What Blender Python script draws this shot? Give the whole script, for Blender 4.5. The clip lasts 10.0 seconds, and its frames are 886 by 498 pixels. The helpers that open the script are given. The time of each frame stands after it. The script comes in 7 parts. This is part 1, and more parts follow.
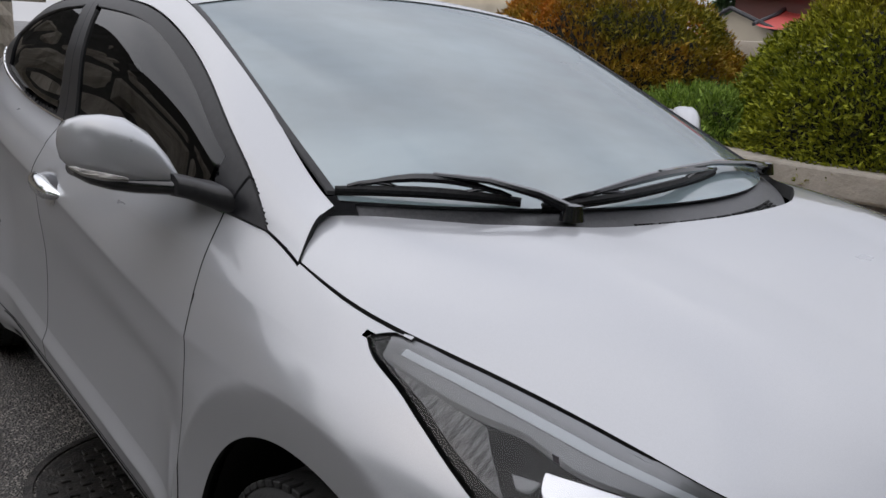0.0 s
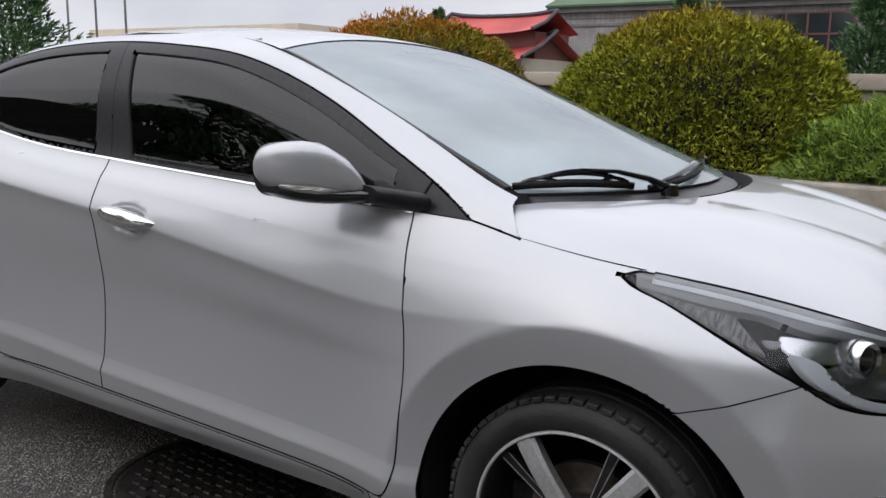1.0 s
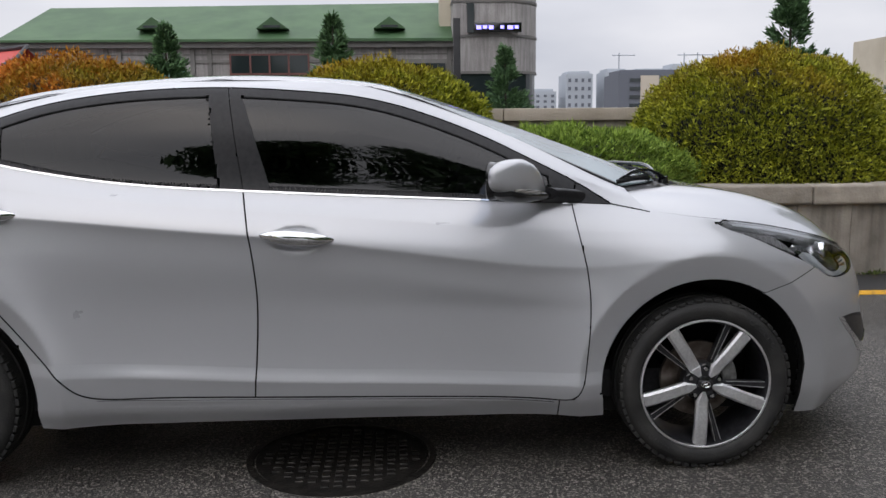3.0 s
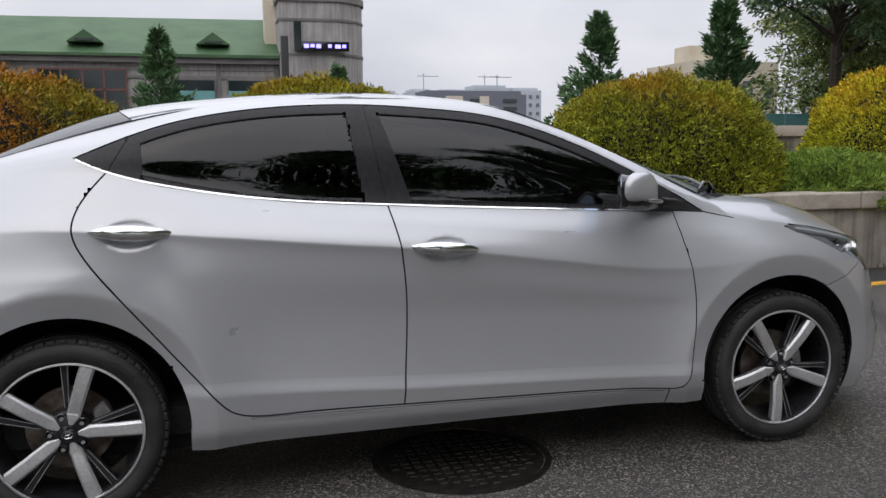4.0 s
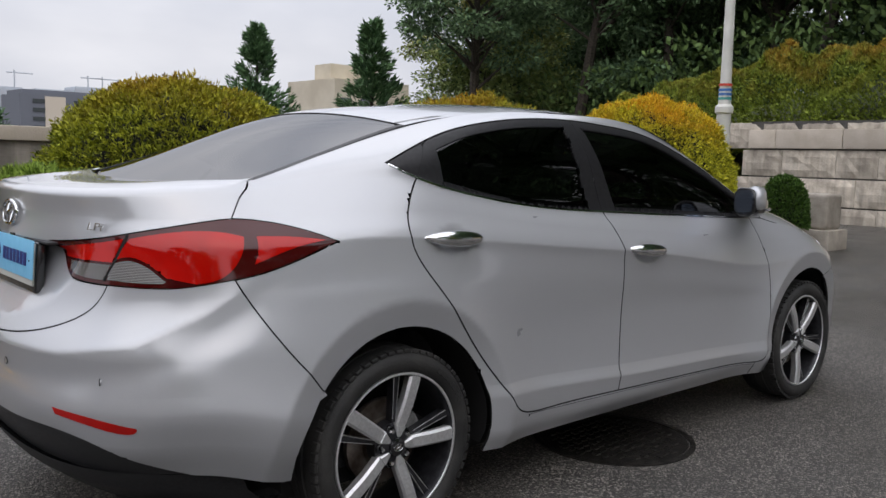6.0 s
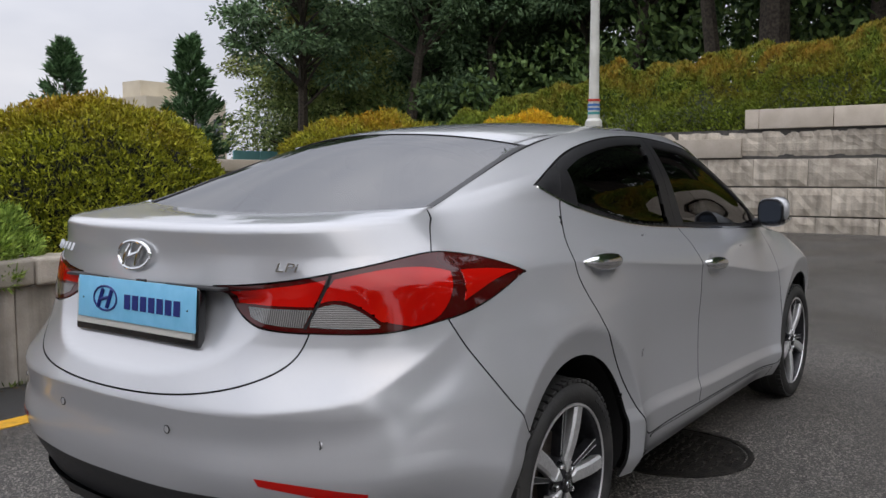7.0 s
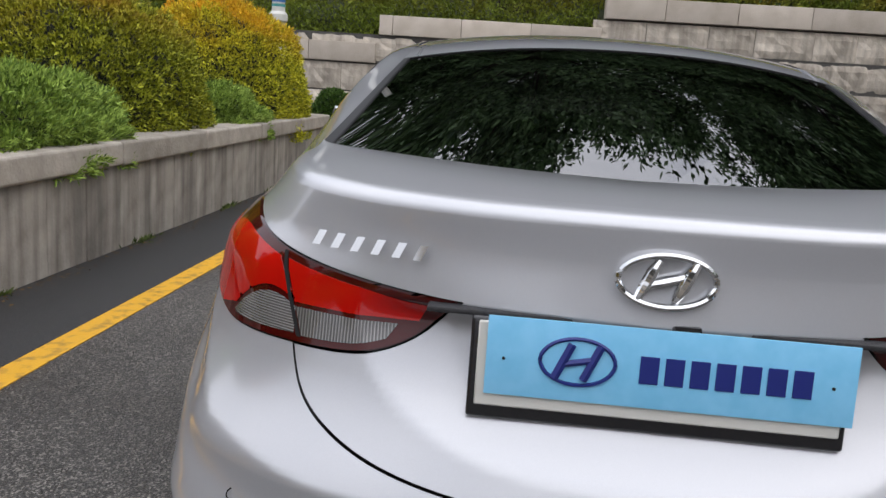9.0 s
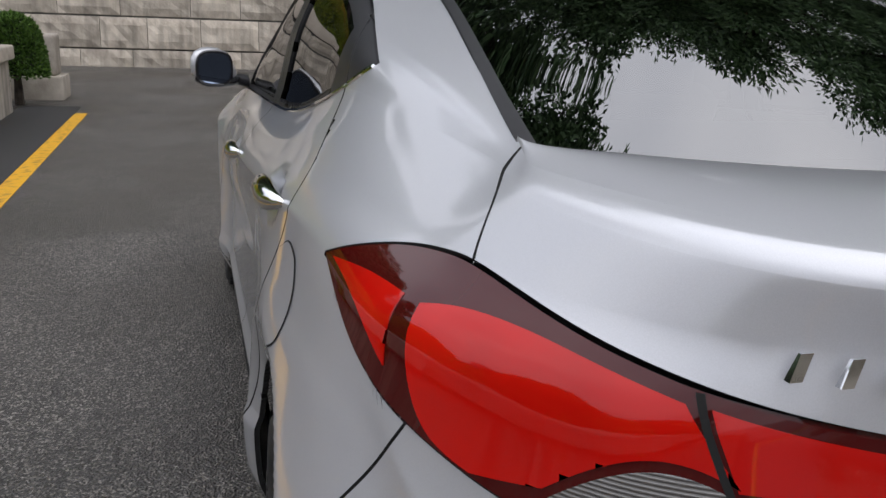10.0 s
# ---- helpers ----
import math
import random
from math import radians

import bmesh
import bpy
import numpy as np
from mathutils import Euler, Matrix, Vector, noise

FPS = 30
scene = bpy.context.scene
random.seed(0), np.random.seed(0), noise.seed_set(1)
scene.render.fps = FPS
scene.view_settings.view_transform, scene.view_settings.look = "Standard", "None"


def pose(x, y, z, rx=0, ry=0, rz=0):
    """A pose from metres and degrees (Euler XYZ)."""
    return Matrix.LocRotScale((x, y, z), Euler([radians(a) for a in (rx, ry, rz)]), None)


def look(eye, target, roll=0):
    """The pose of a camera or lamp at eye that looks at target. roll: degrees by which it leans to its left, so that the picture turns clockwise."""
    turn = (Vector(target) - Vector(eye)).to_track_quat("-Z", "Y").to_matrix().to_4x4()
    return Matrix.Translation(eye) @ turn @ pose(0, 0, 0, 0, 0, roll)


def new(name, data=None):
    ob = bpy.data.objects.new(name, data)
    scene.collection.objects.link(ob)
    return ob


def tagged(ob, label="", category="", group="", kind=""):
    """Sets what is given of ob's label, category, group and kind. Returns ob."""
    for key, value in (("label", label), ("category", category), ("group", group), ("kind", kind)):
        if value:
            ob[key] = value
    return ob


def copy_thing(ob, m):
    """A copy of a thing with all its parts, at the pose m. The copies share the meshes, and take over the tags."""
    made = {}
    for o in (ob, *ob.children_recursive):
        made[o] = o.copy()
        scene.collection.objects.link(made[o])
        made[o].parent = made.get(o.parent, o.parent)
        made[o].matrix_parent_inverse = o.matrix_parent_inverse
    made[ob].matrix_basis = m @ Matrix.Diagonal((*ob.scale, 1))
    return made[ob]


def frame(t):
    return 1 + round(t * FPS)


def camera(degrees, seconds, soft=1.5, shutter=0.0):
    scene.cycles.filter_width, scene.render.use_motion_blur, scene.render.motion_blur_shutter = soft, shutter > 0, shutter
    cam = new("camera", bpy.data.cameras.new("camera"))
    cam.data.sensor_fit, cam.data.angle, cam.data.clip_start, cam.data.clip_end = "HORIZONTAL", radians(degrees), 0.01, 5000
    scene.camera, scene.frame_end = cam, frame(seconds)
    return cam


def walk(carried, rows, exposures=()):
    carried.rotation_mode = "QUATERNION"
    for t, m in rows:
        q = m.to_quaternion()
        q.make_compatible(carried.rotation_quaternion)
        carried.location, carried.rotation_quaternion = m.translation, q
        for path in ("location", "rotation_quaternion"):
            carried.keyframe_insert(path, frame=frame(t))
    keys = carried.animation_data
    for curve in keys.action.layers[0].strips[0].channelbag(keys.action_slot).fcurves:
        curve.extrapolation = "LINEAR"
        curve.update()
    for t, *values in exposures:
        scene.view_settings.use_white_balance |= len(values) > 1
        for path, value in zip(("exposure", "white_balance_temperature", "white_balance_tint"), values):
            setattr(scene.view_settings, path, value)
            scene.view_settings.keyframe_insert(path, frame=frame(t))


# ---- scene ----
cam = camera(55.0, 10.0)
PATH = [
    (0, (2.357, -1.38, 1.29), (0.825, -0.186, 0.815), 2.7),
    (0.5, (2.271, -1.913, 1.277), (0.935, -0.488, 0.849), 2.8),
    (1, (2.018, -2.379, 1.253), (0.948, -0.732, 0.877), 1.0),
    (1.5, (1.718, -2.856, 1.295), (0.95, -1.046, 0.93), -0.6),
    (2, (1.277, -3.192, 1.271), (0.895, -1.253, 0.964), -1.5),
    (3.5, (-0.313, -3.799, 1.231), (-0.002, -1.842, 0.956), -0.0),
    (4, (-0.917, -3.705, 1.235), (-0.367, -1.798, 0.987), -0.5),
    (4.5, (-1.484, -3.649, 1.25), (-0.744, -1.806, 1.02), -1.0),
    (5, (-2.042, -3.448, 1.208), (-1.061, -1.716, 1.011), -0.9),
    (5.5, (-2.566, -3.231, 1.217), (-1.432, -1.602, 0.97), 0.4),
    (6, (-2.976, -2.832, 1.216), (-1.65, -1.351, 1.002), 1.4),
    (6.1, (-3.058, -2.744, 1.227), (-1.703, -1.289, 1.012), 1.4),
    (7.3, (-3.65, -1.639, 1.224), (-1.951, -0.606, 1.014), 0.5),
    (7.5, (-3.681, -1.401, 1.249), (-1.936, -0.462, 0.974), 1.8),
    (8, (-3.696, -0.839, 1.235), (-1.855, -0.127, 0.91), 2.7),
    (8.2, (-3.693, -0.61, 1.227), (-1.826, 0.034, 0.916), 2.8),
    (8.5, (-3.645, -0.277, 1.269), (-1.731, 0.219, 0.956), 3.4),
    (9, (-3.395, 0.209, 1.265), (-1.435, 0.382, 0.882), 3.8),
    (9.5, (-3.069, 0.668, 1.271), (-1.122, 0.414, 0.884), 5.7),
    (9.6, (-2.993, 0.732, 1.266), (-1.056, 0.430, 0.860), 4.9),
    (10, (-2.636, 0.955, 1.275), (-0.783, 0.405, 0.738), 2.3),
]
walk(cam, [(t, look(eye, target, roll)) for t, eye, target, roll in PATH], exposures=[(0, 0.1), (0.6, 0.37), (1.2, 0.53), (2, 0.5), (4, 0.44), (6.2, 0.46), (7.4, 0.44), (8.5, 0.55), (9.3, 0.66), (10, 0.58)])
# One silver saloon on a wet service road, beside a planter with clipped shrubs.
# x runs along the car (front +), y to its left, z up; the origin lies on the ground between the axles.


# ---------------------------------------------------------------- world and light
world = bpy.data.worlds.new("overcast_sky")
scene.world = world
world.use_nodes = True
wn, wl = world.node_tree.nodes, world.node_tree.links
sky = wn.new("ShaderNodeTexSky")
sky.sky_type, sky.sun_disc = "NISHITA", False
sky.sun_elevation, sky.sun_rotation = radians(48), radians(200)
sky.air_density, sky.dust_density, sky.ozone_density = 1.0, 6.0, 1.0
SKY_STRENGTH, SUN_STRENGTH = 0.12, 0.35
# the cloud cover: a pale even layer with soft grey patches over the clear sky
coord = wn.new("ShaderNodeTexCoord")
cloud = wn.new("ShaderNodeTexNoise")
cloud.inputs["Scale"].default_value, cloud.inputs["Detail"].default_value = 2.2, 5.0
squash = wn.new("ShaderNodeMapping")
squash.inputs["Scale"].default_value = (1, 1, 2.6)
wl.new(coord.outputs["Generated"], squash.inputs["Vector"])
wl.new(squash.outputs["Vector"], cloud.inputs["Vector"])
ramp = wn.new("ShaderNodeValToRGB")
ramp.color_ramp.elements[0].position, ramp.color_ramp.elements[1].position = 0.34, 0.66
ramp.color_ramp.elements[0].color = (5.75, 5.95, 6.75, 1)
ramp.color_ramp.elements[1].color = (8.45, 8.45, 9.0, 1)
wl.new(cloud.outputs["Fac"], ramp.inputs["Fac"])
cover = wn.new("ShaderNodeMix")
cover.data_type = "RGBA"
cover.inputs[0].default_value = 0.93
wl.new(sky.outputs["Color"], cover.inputs[6])
wl.new(ramp.outputs["Color"], cover.inputs[7])
# an overcast sky grows brighter from the horizon to the zenith
split_dir = wn.new("ShaderNodeSeparateXYZ")
wl.new(coord.outputs["Generated"], split_dir.inputs[0])
rise = wn.new("ShaderNodeMapRange")
rise.inputs["From Min"].default_value, rise.inputs["From Max"].default_value = 0.12, 0.85
rise.inputs["To Min"].default_value, rise.inputs["To Max"].default_value = 0.64, 1.5
wl.new(split_dir.outputs["Z"], rise.inputs["Value"])
lum = wn.new("ShaderNodeMix")
lum.data_type, lum.blend_type = "RGBA", "MULTIPLY"
lum.inputs[0].default_value = 1.0
wl.new(cover.outputs[2], lum.inputs[6])
wl.new(rise.outputs["Result"], lum.inputs[7])
wl.new(lum.outputs[2], wn["Background"].inputs["Color"])
wn["Background"].inputs["Strength"].default_value = SKY_STRENGTH
sun = new("sun", bpy.data.lights.new("sun", "SUN"))
sun.data.energy, sun.data.angle, sun.data.color = SUN_STRENGTH, radians(120), (1.0, 0.97, 0.93)
sun.matrix_world = look((-6, -14, 16), (0, 0, 0))


# ---------------------------------------------------------------- materials
def shader(name, base=(0.5, 0.5, 0.5), rough=0.5, metal=0.0, **more):
    m = bpy.data.materials.new(name)
    m.use_nodes = True
    b = m.node_tree.nodes["Principled BSDF"]
    b.inputs["Base Color"].default_value = (*base, 1)
    b.inputs["Roughness"].default_value, b.inputs["Metallic"].default_value = rough, metal
    for key, value in more.items():
        b.inputs[key.replace("_", " ")].default_value = value
    return m


def grain(m, a, b, scale=20.0, detail=6.0, low=0.35, high=0.65, where="Object", rough=None, bump=0.0, bump_scale=None, stretch=None, voronoi=False):
    """Two colours mixed by noise, with an optional roughness range and relief."""
    n, l = m.node_tree.nodes, m.node_tree.links
    p = n["Principled BSDF"]
    c = n.new("ShaderNodeTexCoord")
    src = c.outputs[where]
    if stretch:
        mp = n.new("ShaderNodeMapping")
        mp.inputs["Scale"].default_value = stretch
        l.new(src, mp.inputs["Vector"])
        src = mp.outputs["Vector"]
    t = n.new("ShaderNodeTexNoise")
    t.inputs["Scale"].default_value, t.inputs["Detail"].default_value = scale, detail
    l.new(src, t.inputs["Vector"])
    r = n.new("ShaderNodeValToRGB")
    r.color_ramp.elements[0].position, r.color_ramp.elements[1].position = low, high
    r.color_ramp.elements[0].color, r.color_ramp.elements[1].color = (*a, 1), (*b, 1)
    l.new(t.outputs["Fac"], r.inputs["Fac"])
    l.new(r.outputs["Color"], p.inputs["Base Color"])
    if rough:
        q = n.new("ShaderNodeMapRange")
        q.inputs["To Min"].default_value, q.inputs["To Max"].default_value = rough
        l.new(t.outputs["Fac"], q.inputs["Value"])
        l.new(q.outputs["Result"], p.inputs["Roughness"])
    if bump:
        f = n.new("ShaderNodeTexVoronoi" if voronoi else "ShaderNodeTexNoise")
        f.inputs["Scale"].default_value = bump_scale or scale * 4
        l.new(src, f.inputs["Vector"])
        k = n.new("ShaderNodeBump")
        k.inputs["Strength"].default_value, k.inputs["Distance"].default_value = bump, 0.01
        l.new(f.outputs[0], k.inputs["Height"])
        l.new(k.outputs["Normal"], p.inputs["Normal"])
    return m, r, t


def pane_glass(name, tint, rough=0.0, ior=1.5, veil=0.0):
    """Thin tinted glazing: what lies behind is dimmed, the surface mirrors by Fresnel."""
    m = bpy.data.materials.new(name)
    m.use_nodes = True
    n, l = m.node_tree.nodes, m.node_tree.links
    n.remove(n["Principled BSDF"])
    clear, gloss, mix, fr = (n.new("ShaderNode" + k) for k in ("BsdfTransparent", "BsdfGlossy", "MixShader", "Fresnel"))
    clear.inputs["Color"].default_value = (*tint, 1)
    gloss.inputs["Roughness"].default_value = rough
    fr.inputs["IOR"].default_value = ior
    l.new(fr.outputs[0], mix.inputs[0])
    l.new(clear.outputs[0], mix.inputs[1])
    l.new(gloss.outputs[0], mix.inputs[2])
    if veil:                                    # a thin film of dew and dust under the shine; its pale blue also paints in mirrored sky
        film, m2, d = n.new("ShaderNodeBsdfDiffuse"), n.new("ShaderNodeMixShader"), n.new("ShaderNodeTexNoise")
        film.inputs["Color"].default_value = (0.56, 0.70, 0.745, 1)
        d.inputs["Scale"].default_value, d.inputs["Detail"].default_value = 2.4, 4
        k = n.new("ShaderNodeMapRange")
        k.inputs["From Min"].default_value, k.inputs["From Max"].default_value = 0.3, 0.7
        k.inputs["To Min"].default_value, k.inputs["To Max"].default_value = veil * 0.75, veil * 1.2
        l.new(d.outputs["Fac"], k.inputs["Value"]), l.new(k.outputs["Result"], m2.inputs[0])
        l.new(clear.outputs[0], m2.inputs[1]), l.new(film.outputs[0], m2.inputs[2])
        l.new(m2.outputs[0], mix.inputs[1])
    out = mix.outputs[0]
    l.new(out, n["Material Output"].inputs["Surface"])
    return m


# silver metallic paint: fine flakes under a clear coat, faint water marks
paint = shader("silver_paint", (0.52, 0.535, 0.56), 0.26, 0.32, Coat_Weight=1.0, Coat_Roughness=0.03, Coat_IOR=1.5)
_, r_, t_ = grain(paint, (0.46, 0.468, 0.488), (0.50, 0.508, 0.53), 900, 2, 0.3, 0.7)
flake_n, flake_l = paint.node_tree.nodes, paint.node_tree.links
smear = flake_n.new("ShaderNodeTexNoise")
smear.inputs["Scale"].default_value, smear.inputs["Detail"].default_value = 2.5, 5
sm = flake_n.new("ShaderNodeMapRange")
sm.inputs["To Min"].default_value, sm.inputs["To Max"].default_value = 0.26, 0.31
flake_l.new(smear.outputs["Fac"], sm.inputs["Value"])
flake_l.new(sm.outputs["Result"], paint.node_tree.nodes["Principled BSDF"].inputs["Roughness"])

chrome = shader("chrome", (0.82, 0.83, 0.84), 0.06, 1.0)
gloss_black = shader("gloss_black_plastic", (0.012, 0.012, 0.014), 0.12, 0.0, Coat_Weight=0.6)
matt_black = grain(shader("grained_black_plastic", (0.02, 0.02, 0.022), 0.55), (0.016, 0.016, 0.018), (0.03, 0.03, 0.032), 160, 4, bump=0.15, bump_scale=700)[0]
satin_black = grain(shader("satin_black_trim", (0.016, 0.016, 0.018), 0.4, 0.0, Specular_IOR_Level=0.3), (0.014, 0.014, 0.016), (0.022, 0.022, 0.024), 60, 3, rough=(0.34, 0.44))[0]
cowl_grey = grain(shader("satin_cowl_plastic", (0.05, 0.05, 0.053), 0.38), (0.04, 0.04, 0.043), (0.062, 0.062, 0.066), 120, 4, rough=(0.32, 0.42), bump=0.1, bump_scale=600)[0]
# near-black for black parts, and for shade coloured into gaps and recesses
void = shader("black_parts_and_recess_shade", (0.006, 0.006, 0.006), 0.9)
rubber = grain(shader("tyre_rubber", (0.022, 0.022, 0.022), 0.7), (0.016, 0.016, 0.016), (0.05, 0.048, 0.045), 9, 8, 0.4, 0.8, rough=(0.55, 0.85), bump=0.2, bump_scale=140)[0]
alloy = grain(shader("machined_alloy", (0.72, 0.72, 0.73), 0.28, 1.0), (0.70, 0.70, 0.71), (0.82, 0.82, 0.83), 120, 3, rough=(0.5, 0.62))[0]
grey_alloy = grain(shader("dark_grey_wheel_paint", (0.05, 0.05, 0.055), 0.35, 0.5), (0.022, 0.022, 0.025), (0.045, 0.045, 0.05), 40, 4)[0]
iron = grain(shader("rusty_disc_iron", (0.2, 0.16, 0.13), 0.5, 0.7), (0.06, 0.042, 0.032), (0.19, 0.165, 0.145), 18, 6)[0]
caliper_metal = grain(shader("caliper_casting", (0.3, 0.3, 0.3), 0.5, 0.6), (0.2, 0.2, 0.2), (0.36, 0.36, 0.36), 40, 4, bump=0.2)[0]
tint_glass = pane_glass("dark_tinted_glass", (0.05, 0.046, 0.055), ior=1.6)
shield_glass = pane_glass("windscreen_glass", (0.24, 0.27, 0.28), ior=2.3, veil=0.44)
rear_glass = pane_glass("rear_window_glass", (0.05, 0.048, 0.055), ior=3.1)
lens_glass = pane_glass("clear_lens", (0.9, 0.9, 0.9), ior=1.45)
red_lens = grain(shader("red_lamp_lens", (0.5, 0.006, 0.004), 0.6, 0.0, Coat_Weight=1.0, Coat_Roughness=0.01, Specular_IOR_Level=0.0), (0.36, 0.003, 0.002), (0.52, 0.006, 0.003), 6, 2, 0.3, 0.7)[0]
dark_red = shader("smoked_red_lamp_rim", (0.055, 0.003, 0.003), 0.5, 0.0, Specular_IOR_Level=0.0, Coat_Weight=1.0, Coat_Roughness=0.02)
def ribbed_lens(name, axis, scale):
    """Clear plastic with fine ribs over a dark bowl."""
    m = shader(name, (0.3, 0.3, 0.3), 0.15, 0.5, Coat_Weight=1.0, Coat_Roughness=0.02)
    n, l = m.node_tree.nodes, m.node_tree.links
    c, w, r, k = n.new("ShaderNodeTexCoord"), n.new("ShaderNodeTexWave"), n.new("ShaderNodeValToRGB"), n.new("ShaderNodeBump")
    w.bands_direction = axis
    w.inputs["Scale"].default_value, w.inputs["Distortion"].default_value, w.inputs["Detail"].default_value, w.inputs["Detail Scale"].default_value = scale, 0.8, 2.0, 0.6
    r.color_ramp.elements[0].position, r.color_ramp.elements[1].position = 0.45, 0.95
    r.color_ramp.elements[0].color, r.color_ramp.elements[1].color = (0.12, 0.115, 0.11, 1), (0.27, 0.262, 0.255, 1)
    k.inputs["Strength"].default_value, k.inputs["Distance"].default_value = 0.3, 0.003
    l.new(c.outputs["Object"], w.inputs["Vector"]), l.new(w.outputs["Fac"], r.inputs["Fac"]), l.new(r.outputs["Color"], n["Principled BSDF"].inputs["Base Color"])
    l.new(w.outputs["Fac"], k.inputs["Height"]), l.new(k.outputs["Normal"], n["Principled BSDF"].inputs["Normal"])
    return m


lens_lines, lens_flutes = ribbed_lens("lined_clear_lens", "Z", 75.0), ribbed_lens("fluted_clear_lens", "Y", 60.0)
clear_lamp = grain(shader("clear_reversing_lens", (0.55, 0.54, 0.52), 0.16, 0.55, Coat_Weight=1.0, Coat_Roughness=0.02), (0.07, 0.065, 0.06), (0.50, 0.48, 0.45), 16, 2, 0.38, 0.68, stretch=(1, 1, 7), bump=0.4, bump_scale=40)[0]
plate_blue = grain(shader("plate_blue", (0.22, 0.58, 0.86), 0.4), (0.2, 0.555, 0.83), (0.24, 0.6, 0.88), 30, 3)[0]
plate_white = shader("plate_white", (0.62, 0.61, 0.56), 0.5)
plate_ink = shader("plate_navy", (0.01, 0.02, 0.17), 0.45)
mirror_silver = shader("mirror_glass", (0.30, 0.36, 0.47), 0.02, 1.0)
lamp_grey = shader("lamp_grey_reflector", (0.20, 0.205, 0.215), 0.3, 0.4)
guide_grey = shader("pale_light_guide", (0.60, 0.64, 0.68), 0.3, 0.1)
reflector_metal = shader("bright_reflector", (0.72, 0.73, 0.75), 0.22, 1.0)
amber = shader("amber_bulb", (0.5, 0.18, 0.03), 0.2)
cloth = grain(shader("black_seat_cloth", (0.02, 0.02, 0.022), 0.9), (0.016, 0.016, 0.018), (0.03, 0.03, 0.033), 80, 4, bump=0.2, bump_scale=400)[0]
trim_grey = grain(shader("grey_interior_plastic", (0.10, 0.10, 0.105), 0.6), (0.085, 0.085, 0.09), (0.115, 0.115, 0.12), 60, 4)[0]

asphalt, a_ramp, a_noise = grain(shader("worn_asphalt", (0.06, 0.06, 0.06), 0.75), (0.030, 0.028, 0.026), (0.185, 0.172, 0.155), 150, 5, 0.44, 0.72, bump=0.7, bump_scale=130, voronoi=True)
an, al = asphalt.node_tree.nodes, asphalt.node_tree.links
damp = an.new("ShaderNodeTexNoise")
damp.inputs["Scale"].default_value, damp.inputs["Detail"].default_value = 0.55, 5
ac = an.new("ShaderNodeTexCoord")
al.new(ac.outputs["Object"], damp.inputs["Vector"])
wet = an.new("ShaderNodeMapRange")
wet.inputs["From Min"].default_value, wet.inputs["From Max"].default_value = 0.42, 0.62
wet.inputs["To Min"].default_value, wet.inputs["To Max"].default_value = 0.30, 0.6
al.new(damp.outputs["Fac"], wet.inputs["Value"])
al.new(wet.outputs["Result"], an["Principled BSDF"].inputs["Roughness"])
chips = an.new("ShaderNodeTexVoronoi")
chips.inputs["Scale"].default_value = 150
al.new(ac.outputs["Object"], chips.inputs["Vector"])
tone = an.new("ShaderNodeSeparateColor")
al.new(chips.outputs["Color"], tone.inputs[0])
cr = an.new("ShaderNodeValToRGB")
cr.color_ramp.elements[0].position, cr.color_ramp.elements[1].position = 0.64, 1.0
cr.color_ramp.elements[0].color, cr.color_ramp.elements[1].color = (0.038, 0.035, 0.032, 1), (0.46, 0.425, 0.375, 1)
al.new(tone.outputs[0], cr.inputs["Fac"])
blend = an.new("ShaderNodeMix")
blend.data_type = "RGBA"
blend.inputs[0].default_value = 0.66
al.new(a_ramp.outputs["Color"], blend.inputs[6])
al.new(cr.outputs["Color"], blend.inputs[7])
soak = an.new("ShaderNodeMix")
soak.data_type, soak.blend_type = "RGBA", "MULTIPLY"
soak.inputs[0].default_value = 1.0
dr = an.new("ShaderNodeValToRGB")
dr.color_ramp.elements[0].position, dr.color_ramp.elements[1].position = 0.38, 0.62
dr.color_ramp.elements[0].color, dr.color_ramp.elements[1].color = (0.55, 0.55, 0.56, 1), (1, 1, 1, 1)
al.new(damp.outputs["Fac"], dr.inputs["Fac"])
al.new(blend.outputs[2], soak.inputs[6])
al.new(dr.outputs["Color"], soak.inputs[7])
al.new(soak.outputs[2], an["Principled BSDF"].inputs["Base Color"])


# ---------------------------------------------------------------- building helpers
def mesh_of(name, verts, faces, mats, normals=None, smooth=True, face_mats=None):
    me = bpy.data.meshes.new(name)
    me.from_pydata([tuple(map(float, v)) for v in verts], [], faces)
    for m in mats if isinstance(mats, (list, tuple)) else [mats]:
        me.materials.append(m)
    if face_mats is not None:
        me.polygons.foreach_set("material_index", face_mats)
    me.polygons.foreach_set("use_smooth", [smooth] * len(me.polygons))
    me.update()
    if normals is not None:
        me.normals_split_custom_set_from_vertices([tuple(map(float, v)) for v in normals])
    return me


def put(name, me, parent=None, label=""):
    ob = new(name, me)
    if parent is not None:
        ob.parent = parent
    return tagged(ob, label)


def part(name, bm, material, parent=None, label="", smooth=True, m=None):
    """One bmesh as one mesh object under its thing."""
    if m is not None:
        bm.transform(m)
    bmesh.ops.recalc_face_normals(bm, faces=bm.faces)
    me = bpy.data.meshes.new(name)
    bm.to_mesh(me)
    bm.free()
    me.materials.append(material)
    me.polygons.foreach_set("use_smooth", [smooth] * len(me.polygons))
    if smooth:
        me.set_sharp_from_angle(angle=radians(38))
    return put(name, me, parent, label)


